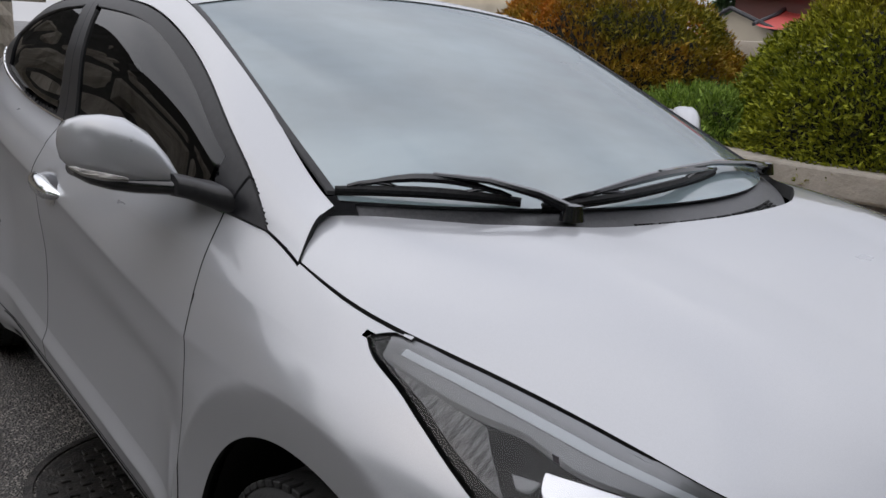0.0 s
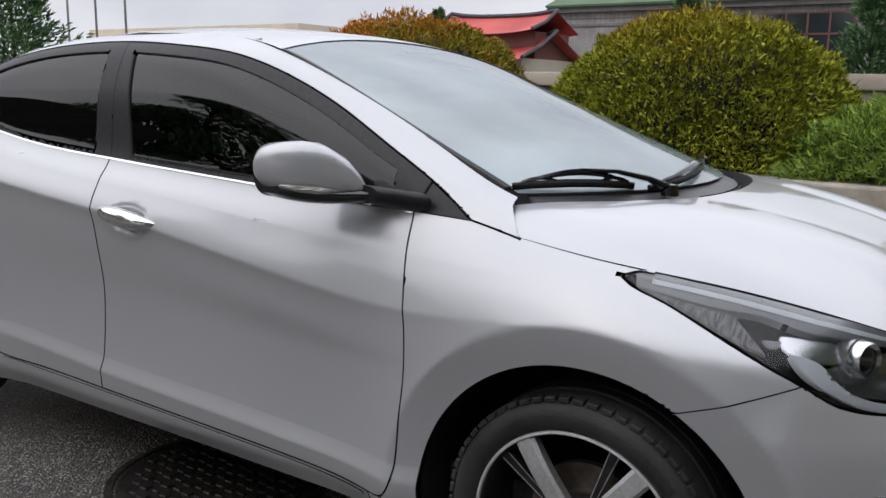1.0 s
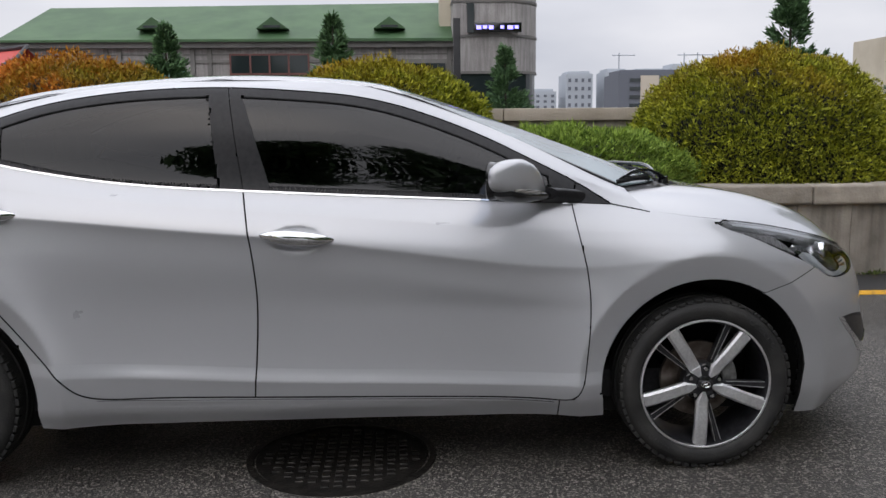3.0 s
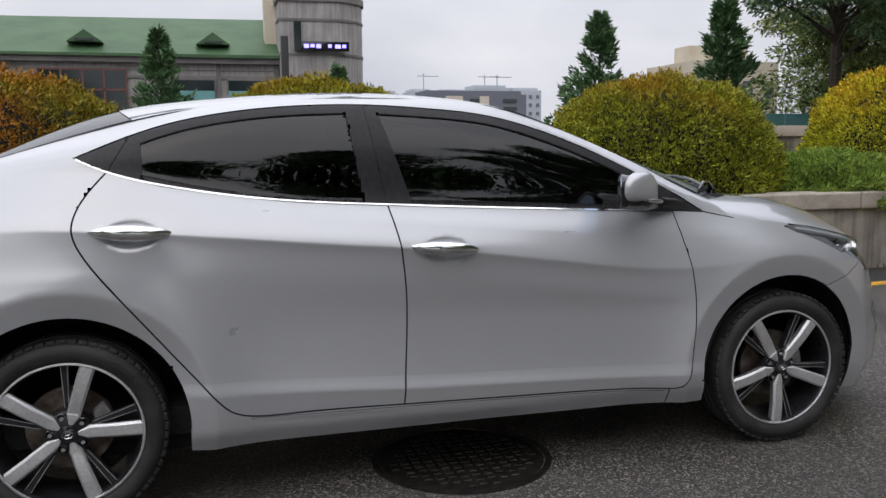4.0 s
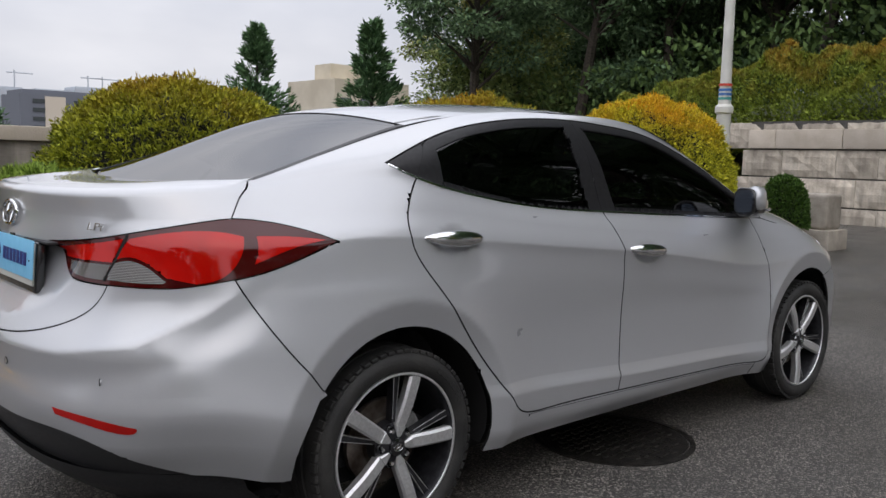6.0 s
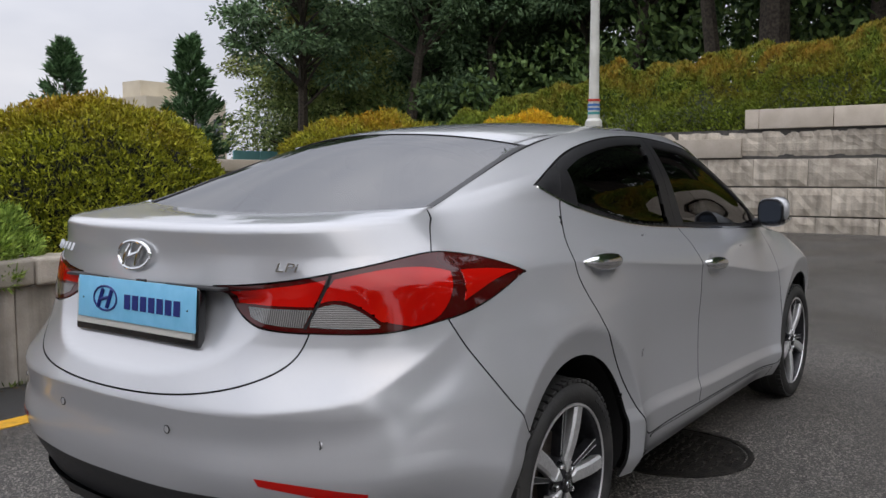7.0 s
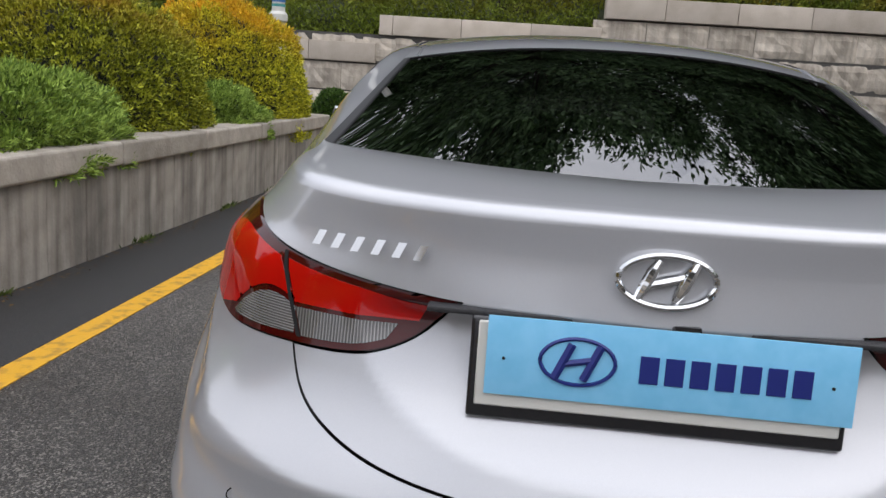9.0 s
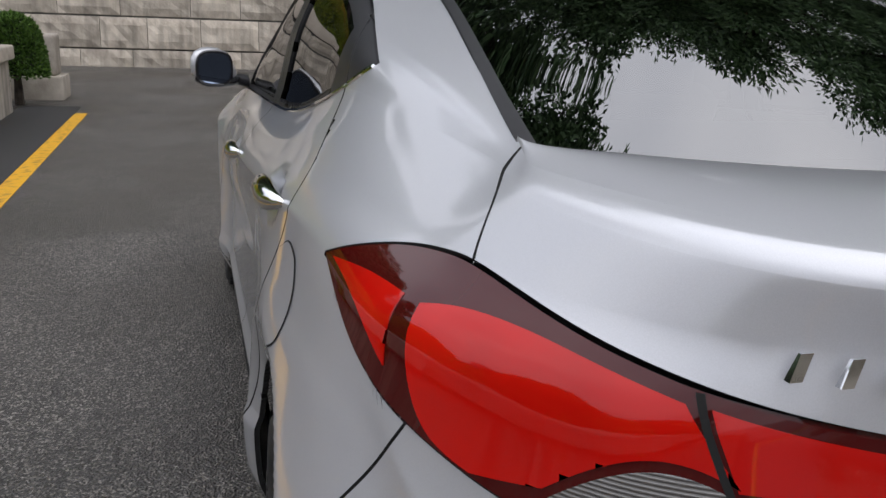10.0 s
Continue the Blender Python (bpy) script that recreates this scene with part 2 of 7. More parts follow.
def box(x0, y0, z0, x1, y1, z1, bevel=0.0, seg=2):
    bm = bmesh.new()
    bmesh.ops.create_cube(bm, size=1.0)
    bm.transform(Matrix.Translation(((x0 + x1) / 2, (y0 + y1) / 2, (z0 + z1) / 2)) @ Matrix.Diagonal((abs(x1 - x0), abs(y1 - y0), abs(z1 - z0), 1)))
    if bevel:
        bmesh.ops.bevel(bm, geom=bm.edges[:], offset=bevel, segments=seg, affect="EDGES", profile=0.6)
    return bm


def lathe(profile, seg=48, axis="Y"):
    """A turned body: profile rows of (radius, height along the axis)."""
    bm = bmesh.new()
    rings = []
    for r, h in profile:
        ring = []
        for i in range(seg):
            a = 2 * math.pi * i / seg
            c, s = r * math.cos(a), r * math.sin(a)
            ring.append(bm.verts.new((c, h, s) if axis == "Y" else (c, s, h)))
        rings.append(ring)
    for p, q in zip(rings, rings[1:]):
        for i in range(seg):
            j = (i + 1) % seg
            bm.faces.new((p[i], p[j], q[j], q[i]))
    return bm


def sweep(points, radius, seg=8, flat=1.0, closed=False):
    """A round or oval bar along points; radius may be one number or one for each point."""
    pts = [Vector(p) for p in points]
    n = len(pts)
    rad = radius if isinstance(radius, (list, tuple)) else [radius] * n
    bm = bmesh.new()
    rings = []
    for i, p in enumerate(pts):
        a = pts[(i - 1) % n] if (i or closed) else pts[0]
        b = pts[(i + 1) % n] if (i < n - 1 or closed) else pts[-1]
        d = (b - a).normalized()
        up = Vector((0, 0, 1)) if abs(d.z) < 0.95 else Vector((1, 0, 0))
        u = d.cross(up).normalized()
        w = u.cross(d)
        rings.append([bm.verts.new(p + float(rad[i]) * (math.cos(t) * u + flat * math.sin(t) * w)) for t in (2 * math.pi * k / seg for k in range(seg))])
    for i in range(n if closed else n - 1):
        p, q = rings[i], rings[(i + 1) % n]
        for k in range(seg):
            bm.faces.new((p[k], p[(k + 1) % seg], q[(k + 1) % seg], q[k]))
    if not closed:
        bm.faces.new(rings[0][::-1]), bm.faces.new(rings[-1])
    return bm


def prism(outline, y0, y1, bevel=0.0):
    """A closed outline of (x, z) made solid between y0 and y1."""
    bm = bmesh.new()
    a = [bm.verts.new((x, y0, z)) for x, z in outline]
    b = [bm.verts.new((x, y1, z)) for x, z in outline]
    n = len(a)
    bm.faces.new(a), bm.faces.new(b[::-1])
    for i in range(n):
        bm.faces.new((a[i], b[i], b[(i + 1) % n], a[(i + 1) % n]))
    if bevel:
        bmesh.ops.bevel(bm, geom=bm.edges[:], offset=bevel, segments=2, affect="EDGES")
    return bm


def join(*bms):
    out = bmesh.new()
    for b in bms:
        me = bpy.data.meshes.new("tmp")
        b.to_mesh(me)
        out.from_mesh(me)
        b.free()
        bpy.data.meshes.remove(me)
    return out


# ---------------------------------------------------------------- smooth lines and sheets
def natural(u, y, q):
    """The natural cubic spline through (u, y), at q; y may have columns."""
    u, y, q = np.asarray(u, float), np.asarray(y, float), np.asarray(q, float)
    n = len(u)
    h = np.diff(u)
    A = np.eye(n)
    r = np.zeros_like(y)
    for i in range(1, n - 1):
        A[i, i - 1:i + 2] = h[i - 1], 2 * (h[i - 1] + h[i]), h[i]
        r[i] = 6 * ((y[i + 1] - y[i]) / h[i] - (y[i] - y[i - 1]) / h[i - 1])
    m = np.linalg.solve(A, r)
    k = np.clip(np.searchsorted(u, q) - 1, 0, n - 2)
    shp = (-1,) + (1,) * (y.ndim - 1)
    a, b, hk = (u[k + 1] - q).reshape(shp), (q - u[k]).reshape(shp), h[k].reshape(shp)
    return (m[k] * a ** 3 + m[k + 1] * b ** 3) / (6 * hk) + (y[k] / hk - m[k] * hk / 6) * a + (y[k + 1] / hk - m[k + 1] * hk / 6) * b


def pchip(u, y, q):
    """The shape-keeping cubic through (u, y), at q; y has columns."""
    u, y, q = np.asarray(u, float), np.asarray(y, float), np.asarray(q, float)
    h = np.diff(u).reshape((-1,) + (1,) * (y.ndim - 1))
    d = np.diff(y, axis=0) / h
    s = np.zeros_like(y)
    w1, w2 = 2 * h[1:] + h[:-1], h[1:] + 2 * h[:-1]
    with np.errstate(divide="ignore", invalid="ignore"):
        t = (w1 + w2) / (w1 / d[:-1] + w2 / d[1:])
    s[1:-1] = np.where(d[:-1] * d[1:] > 0, t, 0)
    s[0], s[-1] = d[0], d[-1]
    s = np.nan_to_num(s)
    k = np.clip(np.searchsorted(u, q) - 1, 0, len(u) - 2)
    shp = (-1,) + (1,) * (y.ndim - 1)
    hk = (u[k + 1] - u[k]).reshape(shp)
    t = (q - u[k]).reshape(shp) / hk
    return (2 * t ** 3 - 3 * t ** 2 + 1) * y[k] + (t ** 3 - 2 * t ** 2 + t) * hk * s[k] + (3 * t ** 2 - 2 * t ** 3) * y[k + 1] + (t ** 3 - t ** 2) * hk * s[k + 1]


def smooth_line(pts, n=8, closed=False):
    """A flowing line through 2D or 3D points."""
    p = np.asarray(pts, float)
    if closed:
        p = np.vstack([p[-2:], p, p[:3]])
    d = np.r_[0, np.cumsum(np.maximum(np.linalg.norm(np.diff(p, axis=0), axis=1), 1e-6) ** 0.75)]
    if closed:
        q = np.concatenate([np.linspace(d[i], d[i + 1], n, endpoint=False) for i in range(2, len(p) - 3)])
    else:
        q = np.concatenate([np.linspace(d[i], d[i + 1], n, endpoint=False) for i in range(len(p) - 1)] + [[d[-1]]])
    return natural(d, p, q)


def outline(*runs):
    """A closed outline from runs of points; each run flows, and corners stand between the runs."""
    out = []
    for run in runs:
        for p in (smooth_line(run) if len(run) > 2 else np.asarray(run, float)):
            if not out or np.linalg.norm(np.asarray(out[-1]) - p) > 1e-5:
                out.append(p)
    if np.linalg.norm(out[0] - out[-1]) < 1e-5:
        out.pop()
    return np.array(out)


def shrink(poly, gap):
    """The outline drawn in by gap."""
    p = np.asarray(poly, float)
    area = 0.5 * np.sum(p[:, 0] * np.roll(p[:, 1], -1) - np.roll(p[:, 0], -1) * p[:, 1])
    e = np.roll(p, -1, axis=0) - p
    e /= np.maximum(np.linalg.norm(e, axis=1, keepdims=True), 1e-9)
    nrm = np.stack([-e[:, 1], e[:, 0]], 1) * (1 if area > 0 else -1)
    v = nrm + np.roll(nrm, 1, axis=0)
    v /= np.maximum((v * v).sum(1, keepdims=True), 0.5) / 2
    return p + gap * v


def clip(poly, p, q):
    """What of the outline lies left of the line from p to q."""
    poly, p, q = np.asarray(poly, float), np.asarray(p, float), np.asarray(q, float)
    e = q - p
    d = e[0] * (poly[:, 1] - p[1]) - e[1] * (poly[:, 0] - p[0])
    out = []
    for k in range(len(poly)):
        if (d[k - 1] >= 0) != (d[k] >= 0):
            out.append(poly[k - 1] + d[k - 1] / (d[k - 1] - d[k]) * (poly[k] - poly[k - 1]))
        if d[k] >= 0:
            out.append(poly[k])
    return np.array(out)


class Sheet:
    """A smooth grid of places with normals and a flat chart, from which panels are cut."""

    def __init__(self, P, Q, flip=False):
        self.P, self.Q = np.asarray(P, float), np.asarray(Q, float)
        du, dv = np.gradient(self.P, axis=0), np.gradient(self.P, axis=1)
        N = np.cross(du, dv)
        N /= np.maximum(np.linalg.norm(N, axis=2, keepdims=True), 1e-9)
        self.N = -N if flip else N
        self.done, self.step = {}, 99.0

    def cut(self, poly):
        """Verts, normals and faces of the part of the sheet inside poly (in chart units)."""
        poly = np.asarray(poly, float)
        fine = []                               # long edges in short steps
        for a, b in zip(poly, np.roll(poly, -1, axis=0)):
            n = max(1, int(np.ceil(np.abs(b - a).max() / self.step)))
            fine.append(a + (b - a) * np.arange(n)[:, None] / n)
        poly = np.vstack(fine)
        if poly.tobytes() in self.done:
            return self.done[poly.tobytes()]
        lo, hi = poly.min(0), poly.max(0)
        box_in = ((self.Q >= lo - 0.06) & (self.Q <= hi + 0.06)).all(2)
        rows, cols = np.flatnonzero(box_in.any(1)), np.flatnonzero(box_in.any(0))
        if not len(rows):
            return np.zeros((0, 3)), np.zeros((0, 3)), []
        win = np.s_[max(rows[0] - 1, 0):rows[-1] + 2, max(cols[0] - 1, 0):cols[-1] + 2]
        P, Q, N = self.P[win], self.Q[win], self.N[win]
        verts, norms, faces, seen = [], [], [], {}

        def vert(p, n, q):
            key = (round(q[0], 5), round(q[1], 5))
            if key not in seen:
                seen[key] = len(verts)
                verts.append(p), norms.append(n / max(np.linalg.norm(n), 1e-9))
            return seen[key]
        inside = np.zeros(Q.shape[:2], bool)
        x, y = Q[..., 0], Q[..., 1]
        a, b = poly, np.roll(poly, -1, axis=0)
        for (x0, y0), (x1, y1) in zip(a, b):
            if y0 != y1:
                inside ^= ((y0 > y) != (y1 > y)) & (x < (x1 - x0) * (y - y0) / (y1 - y0) + x0)
        I, J = Q.shape[:2]
        cx0 = np.minimum.reduce([x[:-1, :-1], x[1:, :-1], x[:-1, 1:], x[1:, 1:]])
        cx1 = np.maximum.reduce([x[:-1, :-1], x[1:, :-1], x[:-1, 1:], x[1:, 1:]])
        cy0 = np.minimum.reduce([y[:-1, :-1], y[1:, :-1], y[:-1, 1:], y[1:, 1:]])
        cy1 = np.maximum.reduce([y[:-1, :-1], y[1:, :-1], y[:-1, 1:], y[1:, 1:]])
        near = (cx1 >= lo[0]) & (cx0 <= hi[0]) & (cy1 >= lo[1]) & (cy0 <= hi[1])
        ex0, ex1 = np.minimum(a[:, 0], b[:, 0]), np.maximum(a[:, 0], b[:, 0])
        ey0, ey1 = np.minimum(a[:, 1], b[:, 1]), np.maximum(a[:, 1], b[:, 1])
        cells = np.argwhere(near)
        bx0, bx1, by0, by1 = (c[near] for c in (cx0, cx1, cy0, cy1))
        touch = np.zeros(len(cells), bool)
        for m in range(len(poly)):
            touch |= (ex1[m] >= bx0) & (ex0[m] <= bx1) & (ey1[m] >= by0) & (ey0[m] <= by1)
        for (i, j), hit in zip(cells, touch):
            c = [(i, j), (i + 1, j), (i + 1, j + 1), (i, j + 1)]
            if not hit:
                if inside[i, j]:
                    f = [vert(P[k], N[k], Q[k]) for k in c]
                    if len(set(f)) > 2:
                        faces.append(list(dict.fromkeys(f)))
                continue
            q = np.array([Q[k] for k in c])
            s = 0.5 * np.sum(q[:, 0] * np.roll(q[:, 1], -1) - np.roll(q[:, 0], -1) * q[:, 1])
            if abs(s) < 1e-10:
                continue
            ring = q if s > 0 else q[::-1]
            sub = poly
            for k in range(4):
                p0, e = ring[k], ring[(k + 1) % 4] - ring[k]
                if abs(e[0]) + abs(e[1]) < 1e-9:
                    continue
                d = e[0] * (sub[:, 1] - p0[1]) - e[1] * (sub[:, 0] - p0[0])
                keep = d >= 0
                if keep.all():
                    continue
                if not keep.any():
                    sub = sub[:0]
                    break
                before, dp = np.roll(sub, 1, axis=0), np.roll(d, 1)
                cross = keep != np.roll(keep, 1)
                t = np.where(cross, dp / np.where(cross, dp - d, 1), 0)[:, None]
                two = np.stack([before + t * (sub - before), sub], 1).reshape(-1, 2)
                sub = two[np.stack([cross, keep], 1).ravel()]
            if len(sub) < 3:
                continue
            f = []
            for p in sub:
                g, h = self.inverse(q, p)
                w = ((1 - g) * (1 - h), g * (1 - h), g * h, (1 - g) * h)
                f.append(vert(sum(wk * P[k] for wk, k in zip(w, c)), sum(wk * N[k] for wk, k in zip(w, c)), p))
            f = list(dict.fromkeys(f))
            if len(f) > 2:
                faces.append(f if s > 0 else f[::-1])
        verts, norms = np.array(verts), np.array(norms)
        for k, f in enumerate(faces):
            a, b, c = verts[f[0]], verts[f[len(f) // 3]], verts[f[2 * len(f) // 3]]
            if np.dot(np.cross(b - a, c - a), norms[f[0]]) < 0:
                faces[k] = f[::-1]
        self.done[poly.tobytes()] = verts, norms, faces
        return self.done[poly.tobytes()]

    @staticmethod
    def inverse(q, p):
        """Where p lies in the cell q, as two shares."""
        g = h = 0.5
        for _ in range(6):
            x = (1 - g) * (1 - h) * q[0] + g * (1 - h) * q[1] + g * h * q[2] + (1 - g) * h * q[3] - p
            jg = (1 - h) * (q[1] - q[0]) + h * (q[2] - q[3])
            jh = (1 - g) * (q[3] - q[0]) + g * (q[2] - q[1])
            det = jg[0] * jh[1] - jg[1] * jh[0]
            if abs(det) < 1e-14:
                break
            g -= (x[0] * jh[1] - x[1] * jh[0]) / det
            h -= (jg[0] * x[1] - jg[1] * x[0]) / det
        return min(max(g, -0.05), 1.05), min(max(h, -0.05), 1.05)

    def panel(self, name, poly, material, parent, label="", gap=0.0028, lift=0.0, rim=0.012, side=1, extra=(), both=False, inner=None):
        """A panel cut out of the sheet, with a gap round it and edges turned in. side -1 mirrors it to the car's left."""
        V, M, F = [], [], []
        for sheet, outl in ((self, poly), *extra):
            v, n, f = sheet.cut(shrink(outl, gap) if gap else outl)
            if not len(v):
                continue
            base = len(V)
            V += list(v + n * lift)
            M += list(n)
            F += [[base + k for k in g] for g in f]
        V, M = np.array(V), np.array(M)
        skin = len(F)
        if rim:
            count = {}
            for f in F:
                for a, b in zip(f, f[1:] + f[:1]):
                    count[(a, b)] = count.get((a, b), 0) + 1
            edges = [(a, b) for a, b in count if (b, a) not in count and not (both and abs(V[a][1]) < 2e-3 and abs(V[b][1]) < 2e-3)]
            low, extraV, extraN = {}, [], []
            for a, b in edges:
                for k in (a, b):
                    if k not in low:
                        low[k] = len(V) + len(extraV)
                        extraV.append(V[k] - M[k] * rim)
                        extraN.append(M[k])
            F = F + [[b, a, low[a], low[b]] for a, b in edges]
            V, M = np.vstack([V, extraV]), np.vstack([M, extraN])
        if side < 0:
            V, M = V * (1, -1, 1), M * (1, -1, 1)
            F = [f[::-1] for f in F]
        if both:
            n = len(V)
            V, M = np.vstack([V, V * (1, -1, 1)]), np.vstack([M, M * (1, -1, 1)])
            F = F + [[n + k for k in f[::-1]] for f in F]
        # painted panels get near-black turned-in edges: the gap's shade as colour
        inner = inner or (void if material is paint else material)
        half = len(F) // 2 if both else len(F)
        slots = [0 if (k % half) < skin else 1 for k in range(len(F))]
        return put(name, mesh_of(name, V, F, [material, inner], M, face_mats=slots), parent, label)


# ---------------------------------------------------------------- the car's surfaces
# stations along the right flank (x), then lines of y and z at them, from the sill to the roof's edge
SX = (-1.75, -1.5, -1.2, -0.9, -0.55, -0.2, 0.15, 0.5, 0.85, 1.1, 1.35, 1.6, 1.78)


def flank(ys, zs, back, front):
    """One line round the half car: rear middle, flank, front middle."""
    return np.array([*back, *[(x, y, z) for x, y, z in zip(SX, ys, zs)], *front], float)


def at_z(z, *xy):
    return [(x, y, z) for x, y in xy]


LINES = [
    # sill's lower edge and the bumpers' lower edges
    flank((-.785, -.795, -.80, -.80, -.80, -.80, -.80, -.80, -.80, -.80, -.795, -.765, -.71), (.29, .25, .22, .215, .215, .215, .215, .213, .21, .20, .19, .18, .175),
          at_z(.34, (-2.26, 0), (-2.25, -.25), (-2.20, -.48), (-2.10, -.65), (-1.95, -.745)), at_z(.18, (1.92, -.61), (2.06, -.44), (2.15, -.23), (2.18, 0))),
    flank((-.835, -.838, -.836, -.836, -.836, -.836, -.836, -.836, -.836, -.836, -.83, -.80, -.745), (.40, .34, .30, .29, .285, .28, .28, .28, .28, .28, .28, .28, .28),
          at_z(.44, (-2.305, 0), (-2.295, -.26), (-2.245, -.5), (-2.14, -.69), (-1.97, -.79)), at_z(.28, (1.97, -.645), (2.12, -.47), (2.21, -.25), (2.24, 0))),
    # the crease low on the doors; the reflector's line at the back
    flank((-.852, -.853, -.845, -.843, -.843, -.843, -.843, -.843, -.843, -.845, -.842, -.81, -.752), (.49, .46, .43, .405, .388, .368, .355, .342, .33, .34, .36, .38, .39),
          at_z(.53, (-2.32, 0), (-2.31, -.26), (-2.265, -.5), (-2.14, -.715), (-1.97, -.812)), at_z(.40, (1.975, -.645), (2.125, -.47), (2.215, -.25), (2.245, 0))),
    flank((-.848, -.846, -.835, -.8325, -.832, -.832, -.832, -.832, -.834, -.839, -.838, -.806, -.752), (.535, .51, .475, .45, .433, .413, .40, .387, .375, .39, .41, .43, .44),
          at_z(.575, (-2.322, 0), (-2.312, -.26), (-2.262, -.5), (-2.135, -.71), (-1.965, -.806)), at_z(.46, (1.965, -.64), (2.115, -.465), (2.205, -.25), (2.235, 0))),
    flank((-.835, -.838, -.829, -.825, -.824, -.824, -.824, -.824, -.827, -.833, -.835, -.805, -.752), (.66, .64, .63, .62, .615, .61, .60, .59, .575, .58, .58, .58, .57),
          at_z(.665, (-2.318, 0), (-2.305, -.26), (-2.252, -.5), (-2.125, -.70), (-1.96, -.79)), at_z(.57, (1.955, -.635), (2.10, -.46), (2.19, -.245), (2.22, 0))),
    flank((-.795, -.815, -.826, -.83, -.834, -.836, -.836, -.834, -.83, -.83, -.83, -.80, -.745), (.84, .85, .86, .84, .81, .78, .745, .70, .66, .67, .68, .665, .65),
          at_z(.82, (-2.256, 0), (-2.243, -.25), (-2.18, -.47), (-2.085, -.635), (-1.94, -.735)), at_z(.645, (1.94, -.625), (2.08, -.455), (2.17, -.24), (2.20, 0))),
    # the shoulder crease
    flank((-.772, -.796, -.815, -.826, -.834, -.838, -.838, -.834, -.826, -.822, -.82, -.79, -.735), (.955, .97, .96, .935, .90, .868, .828, .78, .745, .755, .775, .745, .715),
          at_z(.955, (-2.235, 0), (-2.205, -.26), (-2.145, -.475), (-2.055, -.63), (-1.91, -.725)), at_z(.69, (1.925, -.615), (2.06, -.45), (2.15, -.24), (2.18, 0))),
    flank((-.71, -.745, -.77, -.785, -.797, -.80, -.80, -.798, -.795, -.79, -.785, -.745, -.69), (1.03, 1.045, 1.05, 1.015, .975, .948, .92, .89, .868, .858, .845, .81, .77),
          at_z(1.03, (-2.219, 0), (-2.199, -.25), (-2.138, -.46), (-2.034, -.60), (-1.88, -.68)), at_z(.72, (1.905, -.595), (2.04, -.435), (2.12, -.23), (2.15, 0))),
    # the belt, the hood's edge and the boot lid's lip
    flank((-.632, -.672, -.712, -.735, -.745, -.745, -.745, -.748, -.747, -.733, -.735, -.672, -.615), (1.115, 1.135, 1.145, 1.084, 1.04, 1.018, 1.0, .983, .965, .935, .902, .866, .828),
          [(-2.221, 0, 1.082), (-2.204, -.25, 1.082), (-2.144, -.45, 1.085), (-2.03, -.575, 1.091), (-1.86, -.635, 1.10)], [(1.90, -.565, .795), (2.02, -.43, .752), (2.09, -.22, .732), (2.115, 0, .725)]),
    flank((-.622, -.65, -.694, -.697, -.695, -.69, -.692, -.702, -.722, -.708, -.70, -.64, -.58), (1.122, 1.16, 1.195, 1.215, 1.225, 1.225, 1.20, 1.125, 1.022, .962, .922, .880, .838),
          [(-2.214, 0, 1.096), (-2.197, -.25, 1.096), (-2.137, -.445, 1.099), (-2.024, -.568, 1.104), (-1.858, -.629, 1.108)], [(1.90, -.565, .795), (2.02, -.43, .752), (2.09, -.22, .732), (2.115, 0, .725)]),
    # the top of the side windows and the edge of screen, roof and rear window
    flank((-.614, -.625, -.657, -.635, -.615, -.605, -.612, -.636, -.69, -.678, -.66, -.60, -.54), (1.128, 1.185, 1.243, 1.328, 1.369, 1.37, 1.338, 1.232, 1.066, .984, .940, .893, .848),
          [(-2.197, 0, 1.104), (-2.180, -.247, 1.104), (-2.121, -.437, 1.107), (-2.012, -.557, 1.112), (-1.852, -.621, 1.116)], [(1.90, -.565, .795), (2.02, -.43, .752), (2.09, -.22, .732), (2.115, 0, .725)]),
    flank((-.606, -.582, -.552, -.545, -.548, -.55, -.56, -.587, -.617, -.638, -.61, -.55, -.49), (1.134, 1.208, 1.296, 1.362, 1.396, 1.40, 1.378, 1.268, 1.113, 1.0, .955, .905, .858),
          [(-2.170, 0, 1.108), (-2.153, -.243, 1.108), (-2.096, -.426, 1.111), (-1.993, -.541, 1.117), (-1.842, -.610, 1.123)], [(1.90, -.565, .795), (2.02, -.43, .752), (2.09, -.22, .732), (2.115, 0, .725)]),
]
AXLES = ((-1.35, 0.312), (1.35, 0.312))
HANDLES = ((-1.125, -0.815, 0.955, 1.6), (-0.08, -0.83, 0.862, 2.8))
STA = np.r_[0, np.cumsum(np.linalg.norm(np.diff(LINES[5][:, :2], axis=0), axis=1))]
U = np.linspace(0, STA[-1], 500)
lanes = np.stack([natural(STA, line, U) for line in LINES])          # line, u, xyz
LEV = np.r_[0, np.cumsum([0.09, 0.09, 0.045, 0.17, 0.21, 0.10, 0.09, 0.09, 0.11, 0.12, 0.07])]
W = np.sort(np.unique(np.r_[np.linspace(0, LEV[-1], 96), LEV]))
BODY = np.swapaxes(pchip(LEV, lanes, W), 0, 1).copy()                # u, v, xyz
